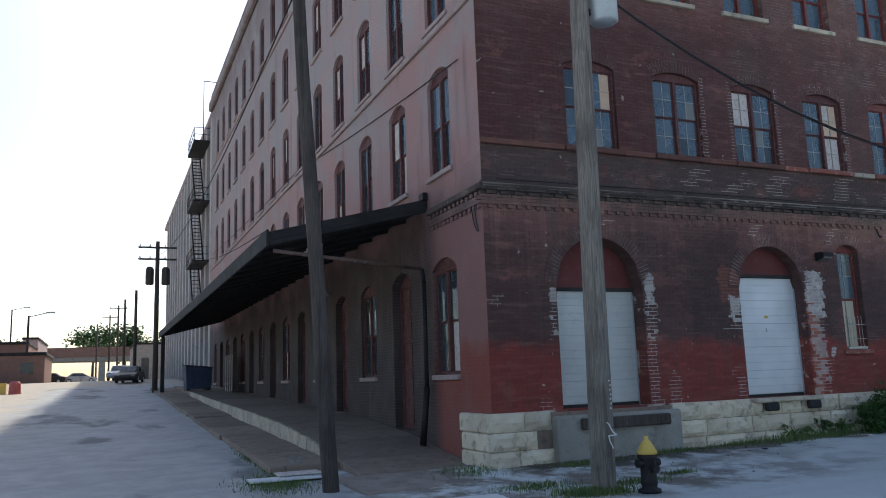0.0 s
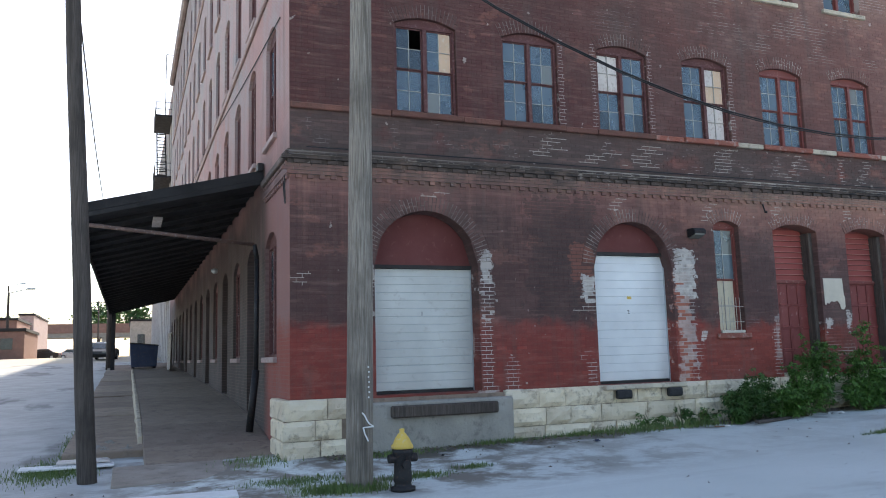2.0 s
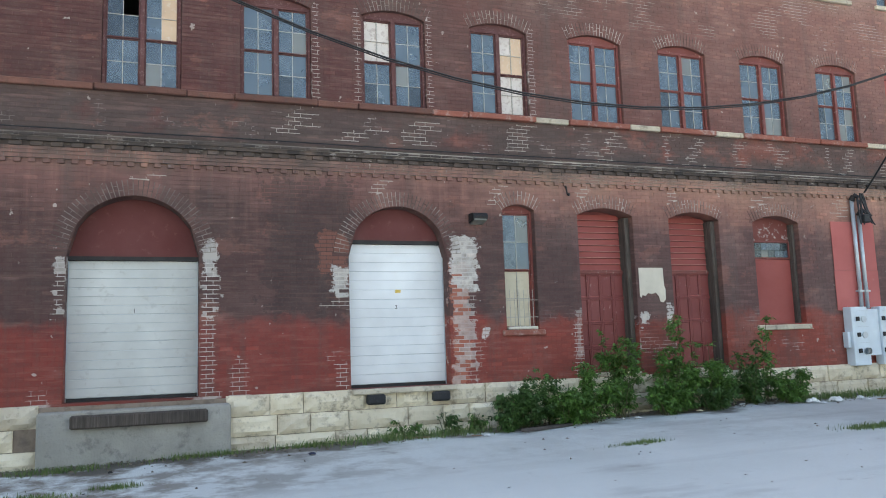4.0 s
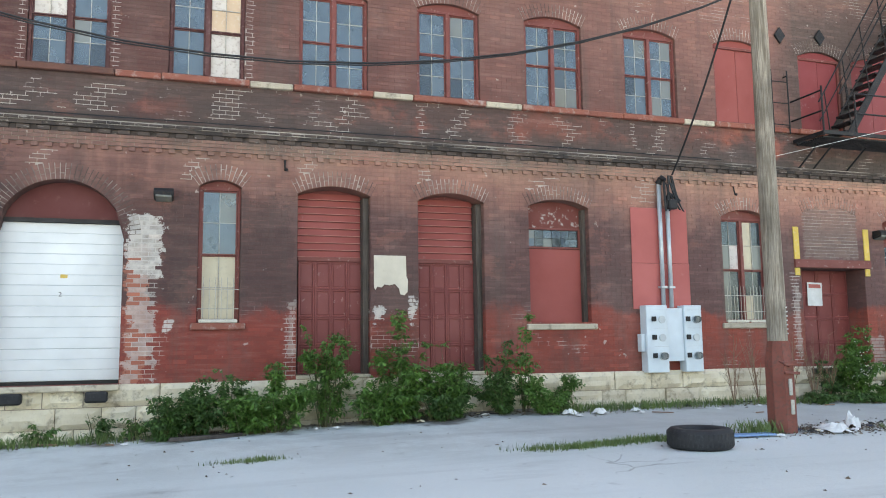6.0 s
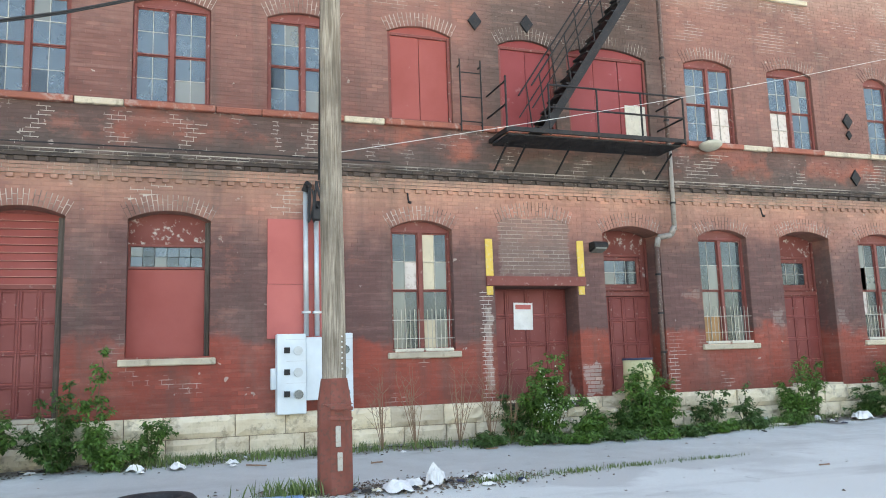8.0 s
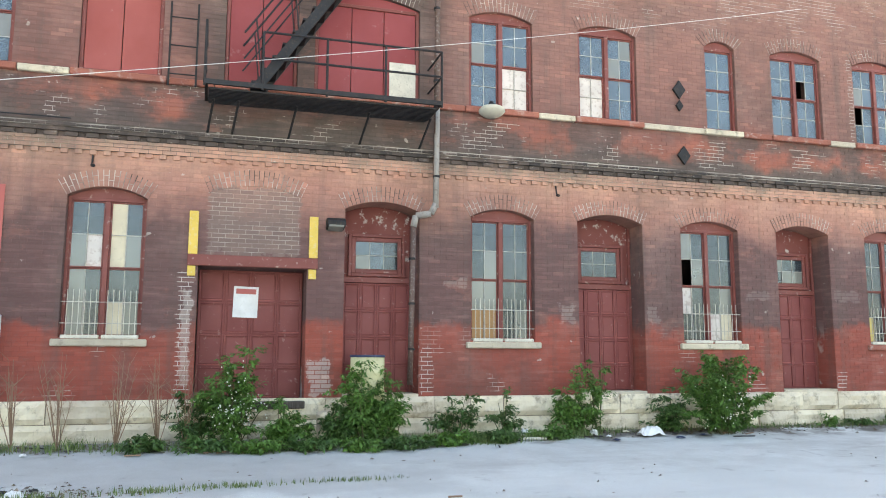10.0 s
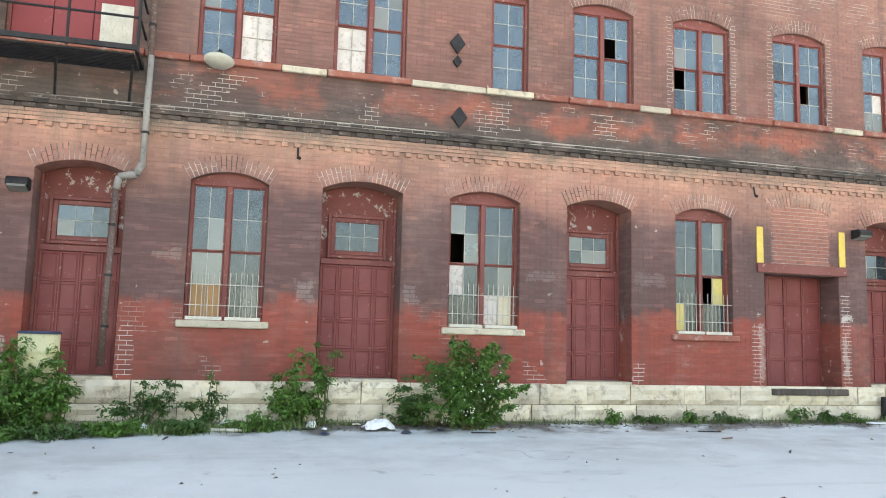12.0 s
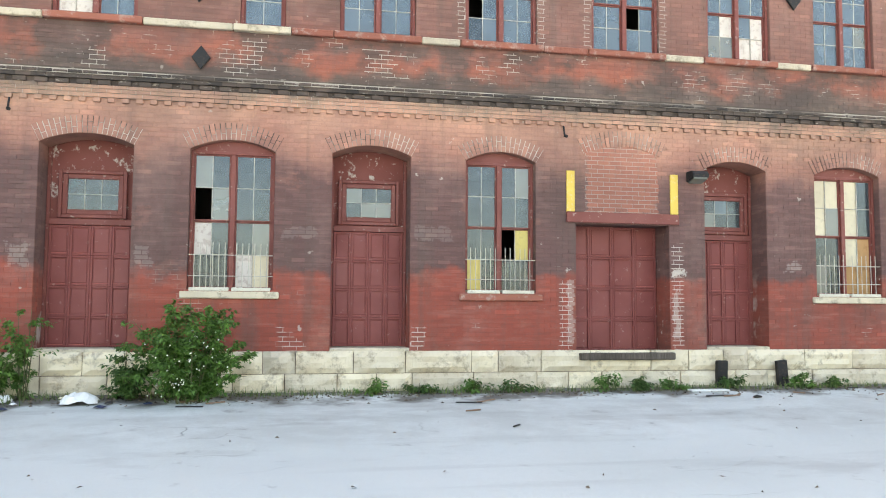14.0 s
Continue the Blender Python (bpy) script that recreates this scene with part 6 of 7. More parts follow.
PIPE_GREY = worn("grey_brown_pipe", (0.3, 0.275, 0.25), (0.16, 0.1, 0.08), 4.0, 0.5, 0.7)
DISH_GREY = worn("pale_grey_dish", (0.55, 0.53, 0.44), (0.35, 0.34, 0.3), 4.0, 0.4, 0.6)
dp = thing("rain_pipe", "grey rainwater pipe with a sharp offset down the front", "downpipe", (0, 0, 0))
part("upper_pipe", Shape().rod((33.1, FACE - 0.22, 4.5), (33.14, FACE - 0.22, 11.5), 0.05, 10), PIPE_BROWN, dp, "dark upper pipe", smooth=True)
part("middle_pipe", Shape().rod((33.1, FACE - 0.225, 4.45), (33.12, FACE - 0.225, 6.3), 0.053, 10), PIPE_GREY, dp, "grey replaced length", smooth=True)
part("offset", Shape().rod((33.1, FACE - 0.22, 4.52), (33.02, FACE - 0.2, 4.34), 0.06, 10).rod((33.02, FACE - 0.2, 4.34), (32.76, FACE - 0.12, 4.3), 0.06, 10).rod((32.76, FACE - 0.12, 4.3), (32.72, FACE - 0.1, 4.1), 0.06, 10), PIPE_GREY, dp, smooth=True)
part("lower_pipe", Shape().rod((32.72, FACE - 0.1, 4.12), (32.68, FACE - 0.1, 1.3), 0.05, 10), PIPE_BROWN, dp, "rusty lower pipe", smooth=True)
for z in (1.9, 2.7, 3.5, 5.0, 6.8, 8.2):
    part("clip", Shape().lathe([(0.062, 0), (0.062, 0.04)], 10), BLACK_IRON, dp, at=(32.7 if z < 4.2 else 33.11, FACE - (0.1 if z < 4.2 else 0.22), z))
dish = thing("satellite_dish", "small pale satellite dish with a dark cone on a window sill", "satellite dish", (34.2, FACE - 0.1, 6.46))
part("reflector", Shape().lathe([(0.02, 0.0), (0.12, 0.015), (0.2, 0.05), (0.25, 0.1), (0.245, 0.11), (0.19, 0.065), (0.02, 0.02)], 24), DISH_GREY, dish, smooth=True, at=pose(-0.03, -0.16, -0.22, -12, 4, 0))
part("feed_cone", Shape().lathe([(0.2, 0.0), (0.16, 0.06), (0.045, 0.15), (0.04, 0.2), (0.01, 0.21)], 14), BLACK_IRON, dish, "dark feed cone", at=pose(-0.03, -0.14, -0.13, -12, 4, 0))
part("arm", Shape().rod((-0.03, -0.12, -0.2), (-0.02, 0.1, 0.02), 0.02, 8), BLACK_IRON, dish)

# ---- fire escape on the front ----
fe = thing("fire_escape", "black iron fire escape with a steep stair at the upper floor", "fire escape")
PX0, PX1, PY0, PY1, PZ = 29.05, 33.0, 12.45, FACE - 0.03, 6.08
part("platform_frame", ring_boxes(Shape(), PX0, PX1, 0, 0.94, 0.05, 0.03, 0.11), BLACK_IRON, fe, at=pose(0, PY1, PZ, 90, 0, 0))
slat = box(PX0 + 0.06, PX1 - 0.06, 0, 0.035, 0, 0.03).mesh("slat", BLACK_IRON)
for i in range(12):
    part("slat", slat, None, fe, at=(0, PY0 + 0.09 + i * 0.068, PZ - 0.02))
for u in (29.2, 29.6, 30.55, 31.8, 32.9):
    part("brace", Shape().rod((u, PY0 + 0.35, PZ - 0.1), (u - 0.1, FACE, PZ - 0.62), 0.022, 6), BLACK_IRON, fe)
rail = Shape()
for h in (0.55, 1.0):
    rail.rod((29.95, PY0, PZ + h), (PX1, PY0, PZ + h), 0.02, 6).rod((PX1, PY0, PZ + h), (PX1, PY1, PZ + h), 0.02, 6).rod((PX0, PY0, PZ + h), (PX0, PY1, PZ + h), 0.02, 6)
part("railing", rail, BLACK_IRON, fe)
for u in (29.95, 31.0, 32.0, PX1):
    part("railing_post", Shape().rod((u, PY0, PZ), (u, PY0, PZ + 1.0), 0.022, 6), BLACK_IRON, fe)
part("railing_post", Shape().rod((PX0, PY0, PZ), (PX0, PY0, PZ + 1.1), 0.022, 6), BLACK_IRON, fe)
# stair
A, B = Vector((29.75, 12.55, PZ + 0.05)), Vector((33.3, 12.55, 11.3))
for dy in (0.0, 0.6):
    part("stringer", Shape().prism([(A.x, A.z), (A.x + 0.2, A.z), (B.x + 0.2, B.z), (B.x, B.z)], 12.55 + dy, 12.58 + dy), BLACK_IRON, fe)
    hr = Shape().rod((A.x - 0.1, 12.56 + dy, A.z + 0.95), (B.x - 0.1, 12.56 + dy, B.z + 0.95), 0.018, 6).rod((A.x - 0.1, 12.56 + dy, A.z + 0.5), (B.x - 0.1, 12.56 + dy, B.z + 0.5), 0.014, 6)
    part("handrail", hr, BLACK_IRON, fe)
    for k in range(6):
        f = (k + 0.3) / 6
        p = A.lerp(B, f)
        part("baluster", Shape().rod((p.x, 12.56 + dy, p.z), (p.x - 0.1, 12.56 + dy, p.z + 0.95), 0.014, 6), BLACK_IRON, fe)
tread = box(-0.05, 0.2, 12.58, 13.15, 0, 0.035).mesh("tread", BLACK_IRON)
for k in range(22):
    p = A.lerp(B, (k + 0.5) / 22)
    part("tread", tread, None, fe, at=(p.x, 0, p.z))
# drop ladder beside the platform
lad = thing("iron_ladder", "thin iron ladder and bracket on the upper wall", "ladder", (28.45, FACE - 0.14, 5.95))
for dx in (0, 0.44):
    part("stile", Shape().rod((dx, 0, 0.35), (dx, 0, 1.82), 0.017, 6), BLACK_IRON, lad)
for k in range(3):
    part("rung", Shape().rod((0, 0, 0.55 + k * 0.5), (0.44, 0, 0.55 + k * 0.5), 0.012, 6), BLACK_IRON, lad)
for z in (0.5, 1.7):
    part("bracket", Shape().rod((0, 0, z), (0, 0.13, z), 0.015, 6).rod((0.44, 0, z), (0.44, 0.13, z), 0.015, 6), BLACK_IRON, lad)


# ---- tyre, barrel, boards ----
ty = thing("truck_tyre", "worn black tyre lying on the pavement edge", "tyre", (23.02, 8.95, ground_z(23.02, 8.95) + 0.005))
prof = [(0.26, 0.03), (0.3, 0.0), (0.41, 0.0), (0.455, 0.04), (0.46, 0.14), (0.455, 0.24), (0.41, 0.28), (0.3, 0.28), (0.26, 0.25), (0.27, 0.14)]
s, m = Shape(), 40
for i in range(m):
    w = 2 * math.pi * i / m
    s.v += [(r * math.cos(w), r * math.sin(w), h) for r, h in prof]
n = len(prof)
for i in range(m):
    for j in range(n):
        s.f.append((i * n + j, ((i + 1) % m) * n + j, ((i + 1) % m) * n + (j + 1) % n, i * n + (j + 1) % n))
part("carcass", s, RUBBER, ty, smooth=True)
lug = box(-0.012, 0.012, -0.007, 0.004, 0.05, 0.23).mesh("tread_block", RUBBER)
for i in range(44):
    w = 2 * math.pi * i / 44
    part("tread_block", lug, None, ty, at=pose(0.452 * math.cos(w), 0.452 * math.sin(w), 0, 0, 8, math.degrees(w) + 90))
bar = thing("barrel", "faded pale yellow steel barrel with a blue rim among weeds", "barrel", (31.86, 12.98, 0.9))
part("drum", Shape().lathe([(0.27, 0), (0.29, 0.02), (0.285, 0.3), (0.297, 0.32), (0.285, 0.34), (0.285, 0.6), (0.297, 0.62), (0.285, 0.64), (0.285, 0.88)], 24), worn("pale_yellow_drum_paint", (0.62, 0.58, 0.34), (0.35, 0.3, 0.15), 3.0, 0.5, 0.7), bar, smooth=True)
part("rim", Shape().lathe([(0.297, 0.88), (0.3, 0.9), (0.29, 0.92), (0.25, 0.92), (0.25, 0.88)], 24), BLUE_BOX, bar, "dark blue rim")
tagged(part("concrete_block", box(31.05, 32.25, 12.7, 13.24, 0.3, 0.895), LIME, bevel=0.05), "pale broken concrete block below a doorway", "block")


def crumpled(name, label, category, at, size, mat, seed, flat=0.5):
    s = Shape()
    n = 9
    for j in range(n):
        for i in range(n):
            u, v = i / (n - 1) - 0.5, j / (n - 1) - 0.5
            h = size[2] * max(0, 1 - 3.6 * (u * u + v * v)) ** 0.5 * (0.45 + 0.8 * abs(noise.noise((u * 6, v * 6, seed * 1.7)))) + 0.012
            s.v.append((size[0] * u * (1 + 0.3 * noise.noise((v * 4, seed, 2))), size[1] * v * (1 + 0.3 * noise.noise((u * 4, seed, 5))), h))
    for j in range(n - 1):
        for i in range(n - 1):
            s.f.append((j * n + i, j * n + i + 1, (j + 1) * n + i + 1, (j + 1) * n + i))
    ob = tagged(part(name, s, mat), label, category)
    ob.matrix_basis = pose(at[0], at[1], ground_z(at[0], at[1]) + 0.004, 0, 0, seed * 47 % 360)
    return ob


rl = random.Random(77)
BAGS = [(26.55, 9.75, 0.35, 0.3), (25.95, 9.55, 0.5, 0.18), (26.2, 9.7, 0.3, 0.14), (36.95, 12.55, 0.5, 0.22), (34.6, 12.75, 0.3, 0.16), (23.3, 12.3, 0.3, 0.14), (22.7, 12.35, 0.26, 0.13), (24.1, 12.4, 0.2, 0.08), (35.9, 12.7, 0.22, 0.14), (33.4, 12.6, 0.34, 0.1), (27.3, 9.7, 0.25, 0.1)]
for k, (x, y, w, h) in enumerate(BAGS):
    crumpled("plastic_bag", "crumpled white plastic bag among the litter", "litter", (x, y), (w, w * 0.7, h), PAPER, k + 1)
for k in range(84):
    if k < 46:
        x, y = rl.gauss(26.2, 0.75), rl.uniform(9.4, 10.0)
    else:
        x, y = rl.choice([rl.uniform(7.5, 50), rl.uniform(21, 27), rl.uniform(31, 38)]), rl.uniform(12.1, 12.95)
    w = rl.uniform(0.05, 0.17)
    crumpled("paper_scrap", "small scrap of pale litter on the pavement", "litter", (x, y), (w, w * 0.8, 0.04), rl.choice([PAPER, PAPER, BOARD, BLUE_BOX, DARK_GAP]), k + 20)
for k in range(26):
    x, y = rl.uniform(14, 50), rl.uniform(12.0, 12.9)
    if k > 19:
        x, y = rl.uniform(26, 46), rl.uniform(8.5, 12)
    L = rl.uniform(0.15, 0.5)
    ob = tagged(part("stick", Shape().rod((-L / 2, 0, 0.015), (L / 2, rl.uniform(-0.1, 0.1), 0.02), 0.012, 5), DRY if k % 3 else DARK_GAP), "broken stick lying on the pavement", "stick", "loose sticks")
    ob.matrix_basis = pose(x, y, ground_z(x, y) + 0.01, 0, 0, rl.uniform(-50, 50))
tagged(part("timber_offcut", box(-0.6, 0.6, -0.05, 0.05, 0.0, 0.06), POLE_DARK, bevel=0.01), "dark timber offcut by the weeds", "timber").matrix_basis = pose(16.4, 12.3, ground_z(16.4, 12.3) + 0.01, 0, 0, 14)
tagged(part("timber_offcut", box(-0.55, 0.55, -0.04, 0.04, 0.0, 0.04), CREAM, bevel=0.008), "pale timber strip by the weeds", "timber").matrix_basis = pose(34.3, 12.45, ground_z(34.3, 12.45) + 0.01, 0, 0, -6)
tagged(part("blue_sheet", box(-0.4, 0.4, -0.12, 0.12, 0.0, 0.03), worn("faded_blue_plastic", (0.2, 0.36, 0.6), (0.4, 0.5, 0.65), 3.0, 0.4, 0.6), bevel=0.01), "flat faded blue plastic sheet", "litter").matrix_basis = pose(24.35, 9.55, ground_z(24.35, 9.55) + 0.01, 0, 0, -4)
tagged(part("white_board", box(-0.35, 0.35, -0.09, 0.09, 0.0, 0.03), PAPER, bevel=0.006), "white board lying on the pavement", "board").matrix_basis = pose(46.95, 12.75, ground_z(46.95, 12.75) + 0.01, 0, 0, -3)
sheet = thing("broken_panel", "broken white panel lying by the pole", "board", (3.2, 14.75, street_rise(14.75) + 0.03))
part("sheet", Shape().prism([(-0.75, 0), (0.2, 0), (0.7, 0), (0.72, 0.03), (-0.75, 0.04)], -0.35, 0.1), PAPER, sheet, bevel=0.006)
part("sheet", Shape().prism([(-0.2, 0.05), (0.65, 0.05), (0.6, 0.08), (-0.2, 0.08)], -0.05, 0.4), WHITE_BOARD, sheet, bevel=0.006)
tagged(part("white_board", box(-0.75, 0.75, -0.25, 0.25, 0.0, 0.04), PAPER, bevel=0.008), "pale board lying at the street corner", "board").matrix_basis = pose(4.75, 10.75, 0.02, 0, 0, -4)
for k in range(7):
    x, y = rl.uniform(3.5, 4.3), rl.uniform(15.3, 17.2)
    crumpled("rubble", "broken concrete rubble at the dock's end", "rubble", (x, y), (0.3, 0.25, 0.2), CONCRETE, 90 + k)


# ---- weeds ----
def weed(at, height, radius, stems, leaves, seed, mat, blossom=0, lean=0.0, label="leafy green weed bush at the wall's foot"):
    r = random.Random(seed)
    z = ground_z(at[0], at[1])
    th = thing("weed_bush", label, "weed", (at[0], at[1], z), group="weeds along the wall")
    st, lv, bl = Shape(), Shape(), Shape()
    paths = []
    for i in range(stems):
        a, spread = r.uniform(0, 2 * math.pi), radius * math.sqrt(r.random())
        tip = Vector((spread * math.cos(a) + lean * height, 0.6 * spread * math.sin(a), height * r.uniform(0.4, 1.28) * (1 - 0.45 * (spread / radius) ** 2)))
        foot = Vector((0.45 * tip.x * r.random(), 0.3 * tip.y, -0.02))
        mid = foot.lerp(tip, 0.5) + Vector((0, 0, 0.12 * height))
        paths.append((foot, mid, tip))
        st.rod(foot, mid, 0.009, 5, 0.007).rod(mid, tip, 0.007, 5, 0.003)
    sprays = []
    for i in range(max(8, leaves // 7)):
        foot, mid, tip = r.choice(paths)
        f = r.uniform(0.05, 1.0) ** 0.8
        p = foot.lerp(mid, f * 2) if f < 0.5 else mid.lerp(tip, f * 2 - 1)
        out = Vector((r.gauss(0, 0.1), r.gauss(0, 0.09), r.uniform(-0.02, 0.08)))
        sprays.append((p, out))
    for i in range(int(leaves * 3.0)):
        p0, out = r.choice(sprays)
        f = r.random()
        p = p0 + out * f + Vector((r.gauss(0, 0.026), r.gauss(0, 0.026), r.gauss(0, 0.022)))
        if p.z < 0.02:
            continue
        L = r.uniform(0.04, 0.1)
        q = Euler((r.gauss(0, 0.45), r.gauss(0.35, 0.35), math.atan2(out.y, out.x) + r.gauss(0, 0.9))).to_quaternion()
        n = len(lv.v)
        for u, v, w in ((0, 0, 0), (0.45, -0.25, 0.06), (1, 0, -0.12), (0.45, 0.25, 0.06)):
            lv.v.append(tuple(p + q @ Vector((u * L, v * L, w * L))))
        lv.f.append((n, n + 1, n + 2, n + 3))
    for i in range(blossom):
        foot, mid, tip = r.choice(paths)
        p = mid.lerp(tip, r.uniform(0.0, 0.8)) * r.uniform(0.5, 1) + Vector((r.gauss(0, 0.06), -0.12 + r.gauss(0, 0.05), r.gauss(0, 0.08)))
        n, L = len(bl.v), 0.014
        bl.v += [(p.x - L, p.y, p.z), (p.x, p.y - L, p.z - L), (p.x + L, p.y, p.z), (p.x, p.y - L, p.z + L)]
        bl.f.append((n, n + 1, n + 2, n + 3))
    tagged(part("stalk", st, STEM, th), kind="stuff")
    tagged(part("foliage", lv.mesh("foliage", mat, fix=False), None, th), kind="stuff")
    if blossom:
        tagged(part("blossom", bl.mesh("blossom", BLOSSOM, fix=False), None, th, "tiny white blossoms"), kind="stuff")


weed((16.1, 12.75), 0.85, 0.7, 16, 1500, 1, LEAF_DARK)
weed((16.75, 12.9), 1.25, 0.25, 6, 300, 2, LEAF_DARK)
weed((17.5, 12.6), 1.0, 0.75, 18, 1900, 3, LEAF)
weed((18.3, 12.85), 1.65, 0.6, 14, 1300, 4, LEAF)
weed((19.6, 12.75), 1.6, 0.7, 20, 2300, 5, LEAF)
weed((20.5, 12.7), 1.2, 0.6, 14, 1300, 6, LEAF)
weed((21.6, 12.8), 1.15, 0.6, 14, 1300, 7, LEAF_DARK)
weed((22.05, 12.9), 1.6, 0.3, 7, 420, 8, LEAF)
weed((22.9, 12.9), 0.75, 0.4, 8, 380, 9, LEAF)
for k, (x, rad, h) in enumerate(((15.7, 0.4, 0.6), (17.0, 0.5, 0.7), (19.2, 0.5, 0.7), (20.2, 0.7, 0.8), (22.3, 0.5, 0.6), (30.5, 0.4, 0.6), (31.5, 0.45, 0.65))):
    weed((x, 12.55), h, rad, 14, 900, 70 + k, LEAF if k % 3 else LEAF_DARK)
weed((29.75, 12.65), 1.35, 0.65, 20, 2000, 10, LEAF, 150)
weed((29.2, 12.8), 0.9, 0.4, 10, 500, 11, LEAF_DARK)
weed((31.75, 12.5), 1.25, 0.6, 20, 1900, 12, LEAF)
weed((32.2, 12.7), 1.3, 0.3, 7, 400, 13, LEAF)
weed((33.4, 12.85), 0.7, 0.6, 10, 420, 14, LEAF_DARK)
weed((34.3, 12.95), 0.65, 0.4, 8, 240, 15, LEAF_DARK)
weed((35.65, 12.8), 1.0, 0.65, 16, 1100, 16, LEAF)
weed((36.1, 12.9), 1.45, 0.25, 6, 320, 17, LEAF)
weed((38.5, 12.55), 1.4, 1.0, 40, 4600, 18, LEAF, 140)
for k, (x, y) in enumerate(((29.3, 12.25), (30.0, 12.1), (30.8, 12.15), (31.5, 11.95), (32.3, 12.0), (33.1, 12.2), (34.0, 12.35), (35.0, 12.5), (28.4, 12.4))):
    weed((x, y), 0.2, 0.5, 16, 420, 120 + k, LEAF if k % 2 else LEAF_DARK, label="low spreading weed on the broken pavement")
weed((37.6, 12.85), 0.8, 0.4, 10, 500, 19, LEAF_DARK)
for k, (x, h) in enumerate(((41.2, 0.28), (42.0, 0.25), (42.9, 0.3), (43.6, 0.3), (45.2, 0.3), (45.8, 0.35), (46.3, 0.28), (47.6, 0.3), (48.9, 0.32), (49.5, 0.25), (13.9, 0.5), (14.7, 0.55), (15.2, 0.45), (37.5, 0.4))):
    weed((x, 13.0), 0.75 * h, 0.25, 7, 110, 40 + k, LEAF_DARK if k % 2 else LEAF, label="small weed tuft at the plinth's foot")
for k, x in enumerate((26.6, 27.2, 28.0, 28.6, 29.0)):
    r = random.Random(60 + k)
    th = thing("dry_shrub", "bare brown dry shrub against the wall", "shrub", (x, 12.75, ground_z(x, 12.75)), group="dry shrubs")
    for i in range(9):
        a = r.uniform(0, 6.28)
        tip = Vector((0.45 * math.cos(a) * r.random(), 0.2 * math.sin(a), r.uniform(0.7, 1.45)))
        s = Shape().rod((0, 0, -0.02), tip * 0.5, 0.008, 5, 0.006).rod(tip * 0.5, tip, 0.006, 5, 0.002)
        for j in range(4):
            f = r.uniform(0.4, 0.95)
            b = tip * f
            s.rod(b, b + Vector((r.uniform(-0.22, 0.22), r.uniform(-0.1, 0.1), r.uniform(0.1, 0.3))), 0.004, 4, 0.0015)
        part("twig", s, DRY, th)


def grass(name, label, spots, seed, mat):
    """Blades: spots of x, y, spread x, spread y, count, height."""
    r = random.Random(seed)
    s = Shape()
    for x, y, sx, sy, count, h in spots:
        for i in range(count):
            px, py = r.gauss(x, sx * 0.5), r.gauss(y, sy * 0.5)
            if py > 13.2 and px > 6.7:
                continue
            z = ground_z(px, py) - 0.01
            if 4.4 < px < 6.7 and py > 14.1:
                continue
            L, w, a = h * r.uniform(0.5, 1.25), r.uniform(0.004, 0.009), r.uniform(0, 6.28)
            dx, dy = 0.5 * L * math.cos(a) * r.random(), 0.5 * L * math.sin(a) * r.random()
            n = len(s.v)
            c, d = w * math.sin(a), w * math.cos(a)
            s.v += [(px - c, py + d, z), (px + c, py - d, z), (px + c * 0.6 + dx * 0.4, py - d * 0.6 + dy * 0.4, z + L * 0.6), (px + dx, py + dy, z + L)]
            s.f += [(n, n + 1, n + 2), (n, n + 2, n + 3)]
    ob = new(name, s.mesh(name, mat, fix=False))
    return tagged(ob, label, "grass", kind="stuff")


spots = [(x, 12.75, 0.8, 0.3, 260, 0.16) for x in np.arange(13.2, 15.5, 0.8)]
spots += [(x + 0.3 * math.sin(7 * x), 12.75, 0.5, 0.3, 220, 0.15) for x in np.arange(22.6, 27.5, 0.8)]
spots += [(x + 0.3 * math.sin(7 * x), 12.5 + 0.15 * math.sin(5 * x), 0.5, 0.25, 260, 0.15) for x in np.arange(28.2, 35.5, 0.9)]
spots += [(x, 12.95, 0.9, 0.12, 90, 0.12) for x in np.arange(35.8, 51, 0.9)]
grass("grass_at_wall", "rough grass along the foot of the wall", spots, 1, GRASS)
spots = [(x, 9.55 + 0.12 * math.sin(x * 2), 0.5, 0.16, 330, 0.09) for x in np.arange(20.9, 23.3, 0.4)]
spots += [(24.7, 9.75, 0.5, 0.2, 350, 0.2), (27.4, 9.6, 0.5, 0.15, 200, 0.1), (28.6, 9.75, 0.6, 0.12, 220, 0.08), (29.6, 9.85, 0.6, 0.1, 220, 0.07), (31, 9.95, 0.8, 0.08, 160, 0.06)]
spots += [(16.8, 10.1, 0.5, 0.1, 260, 0.07), (17.0, 10.15, 0.3, 0.12, 150, 0.08)]
grass("grass_in_cracks", "grass strips growing in the pavement cracks", spots, 2, GRASS)
spots = [(2.9, 14.4, 0.6, 1.0, 2200, 0.08), (3.3, 16.2, 0.4, 0.8, 700, 0.07), (6.9, 10.4, 0.6, 0.3, 1800, 0.11), (6.4, 11.3, 0.8, 0.35, 900, 0.06), (8.1, 10.9, 0.6, 0.2, 700, 0.08), (8.3, 12.7, 0.8, 0.2, 500, 0.09), (10.5, 12.9, 0.8, 0.15, 400, 0.1), (12.2, 12.95, 0.8, 0.12, 400, 0.1), (9.2, 11.2, 0.3, 0.12, 300, 0.08), (6.2, 13.3, 0.6, 0.6, 300, 0.1), (3.0, 18.0, 0.12, 2.0, 300, 0.08)]
grass("grass_at_corner", "ragged grass at the street corner", spots, 3, GRASS)
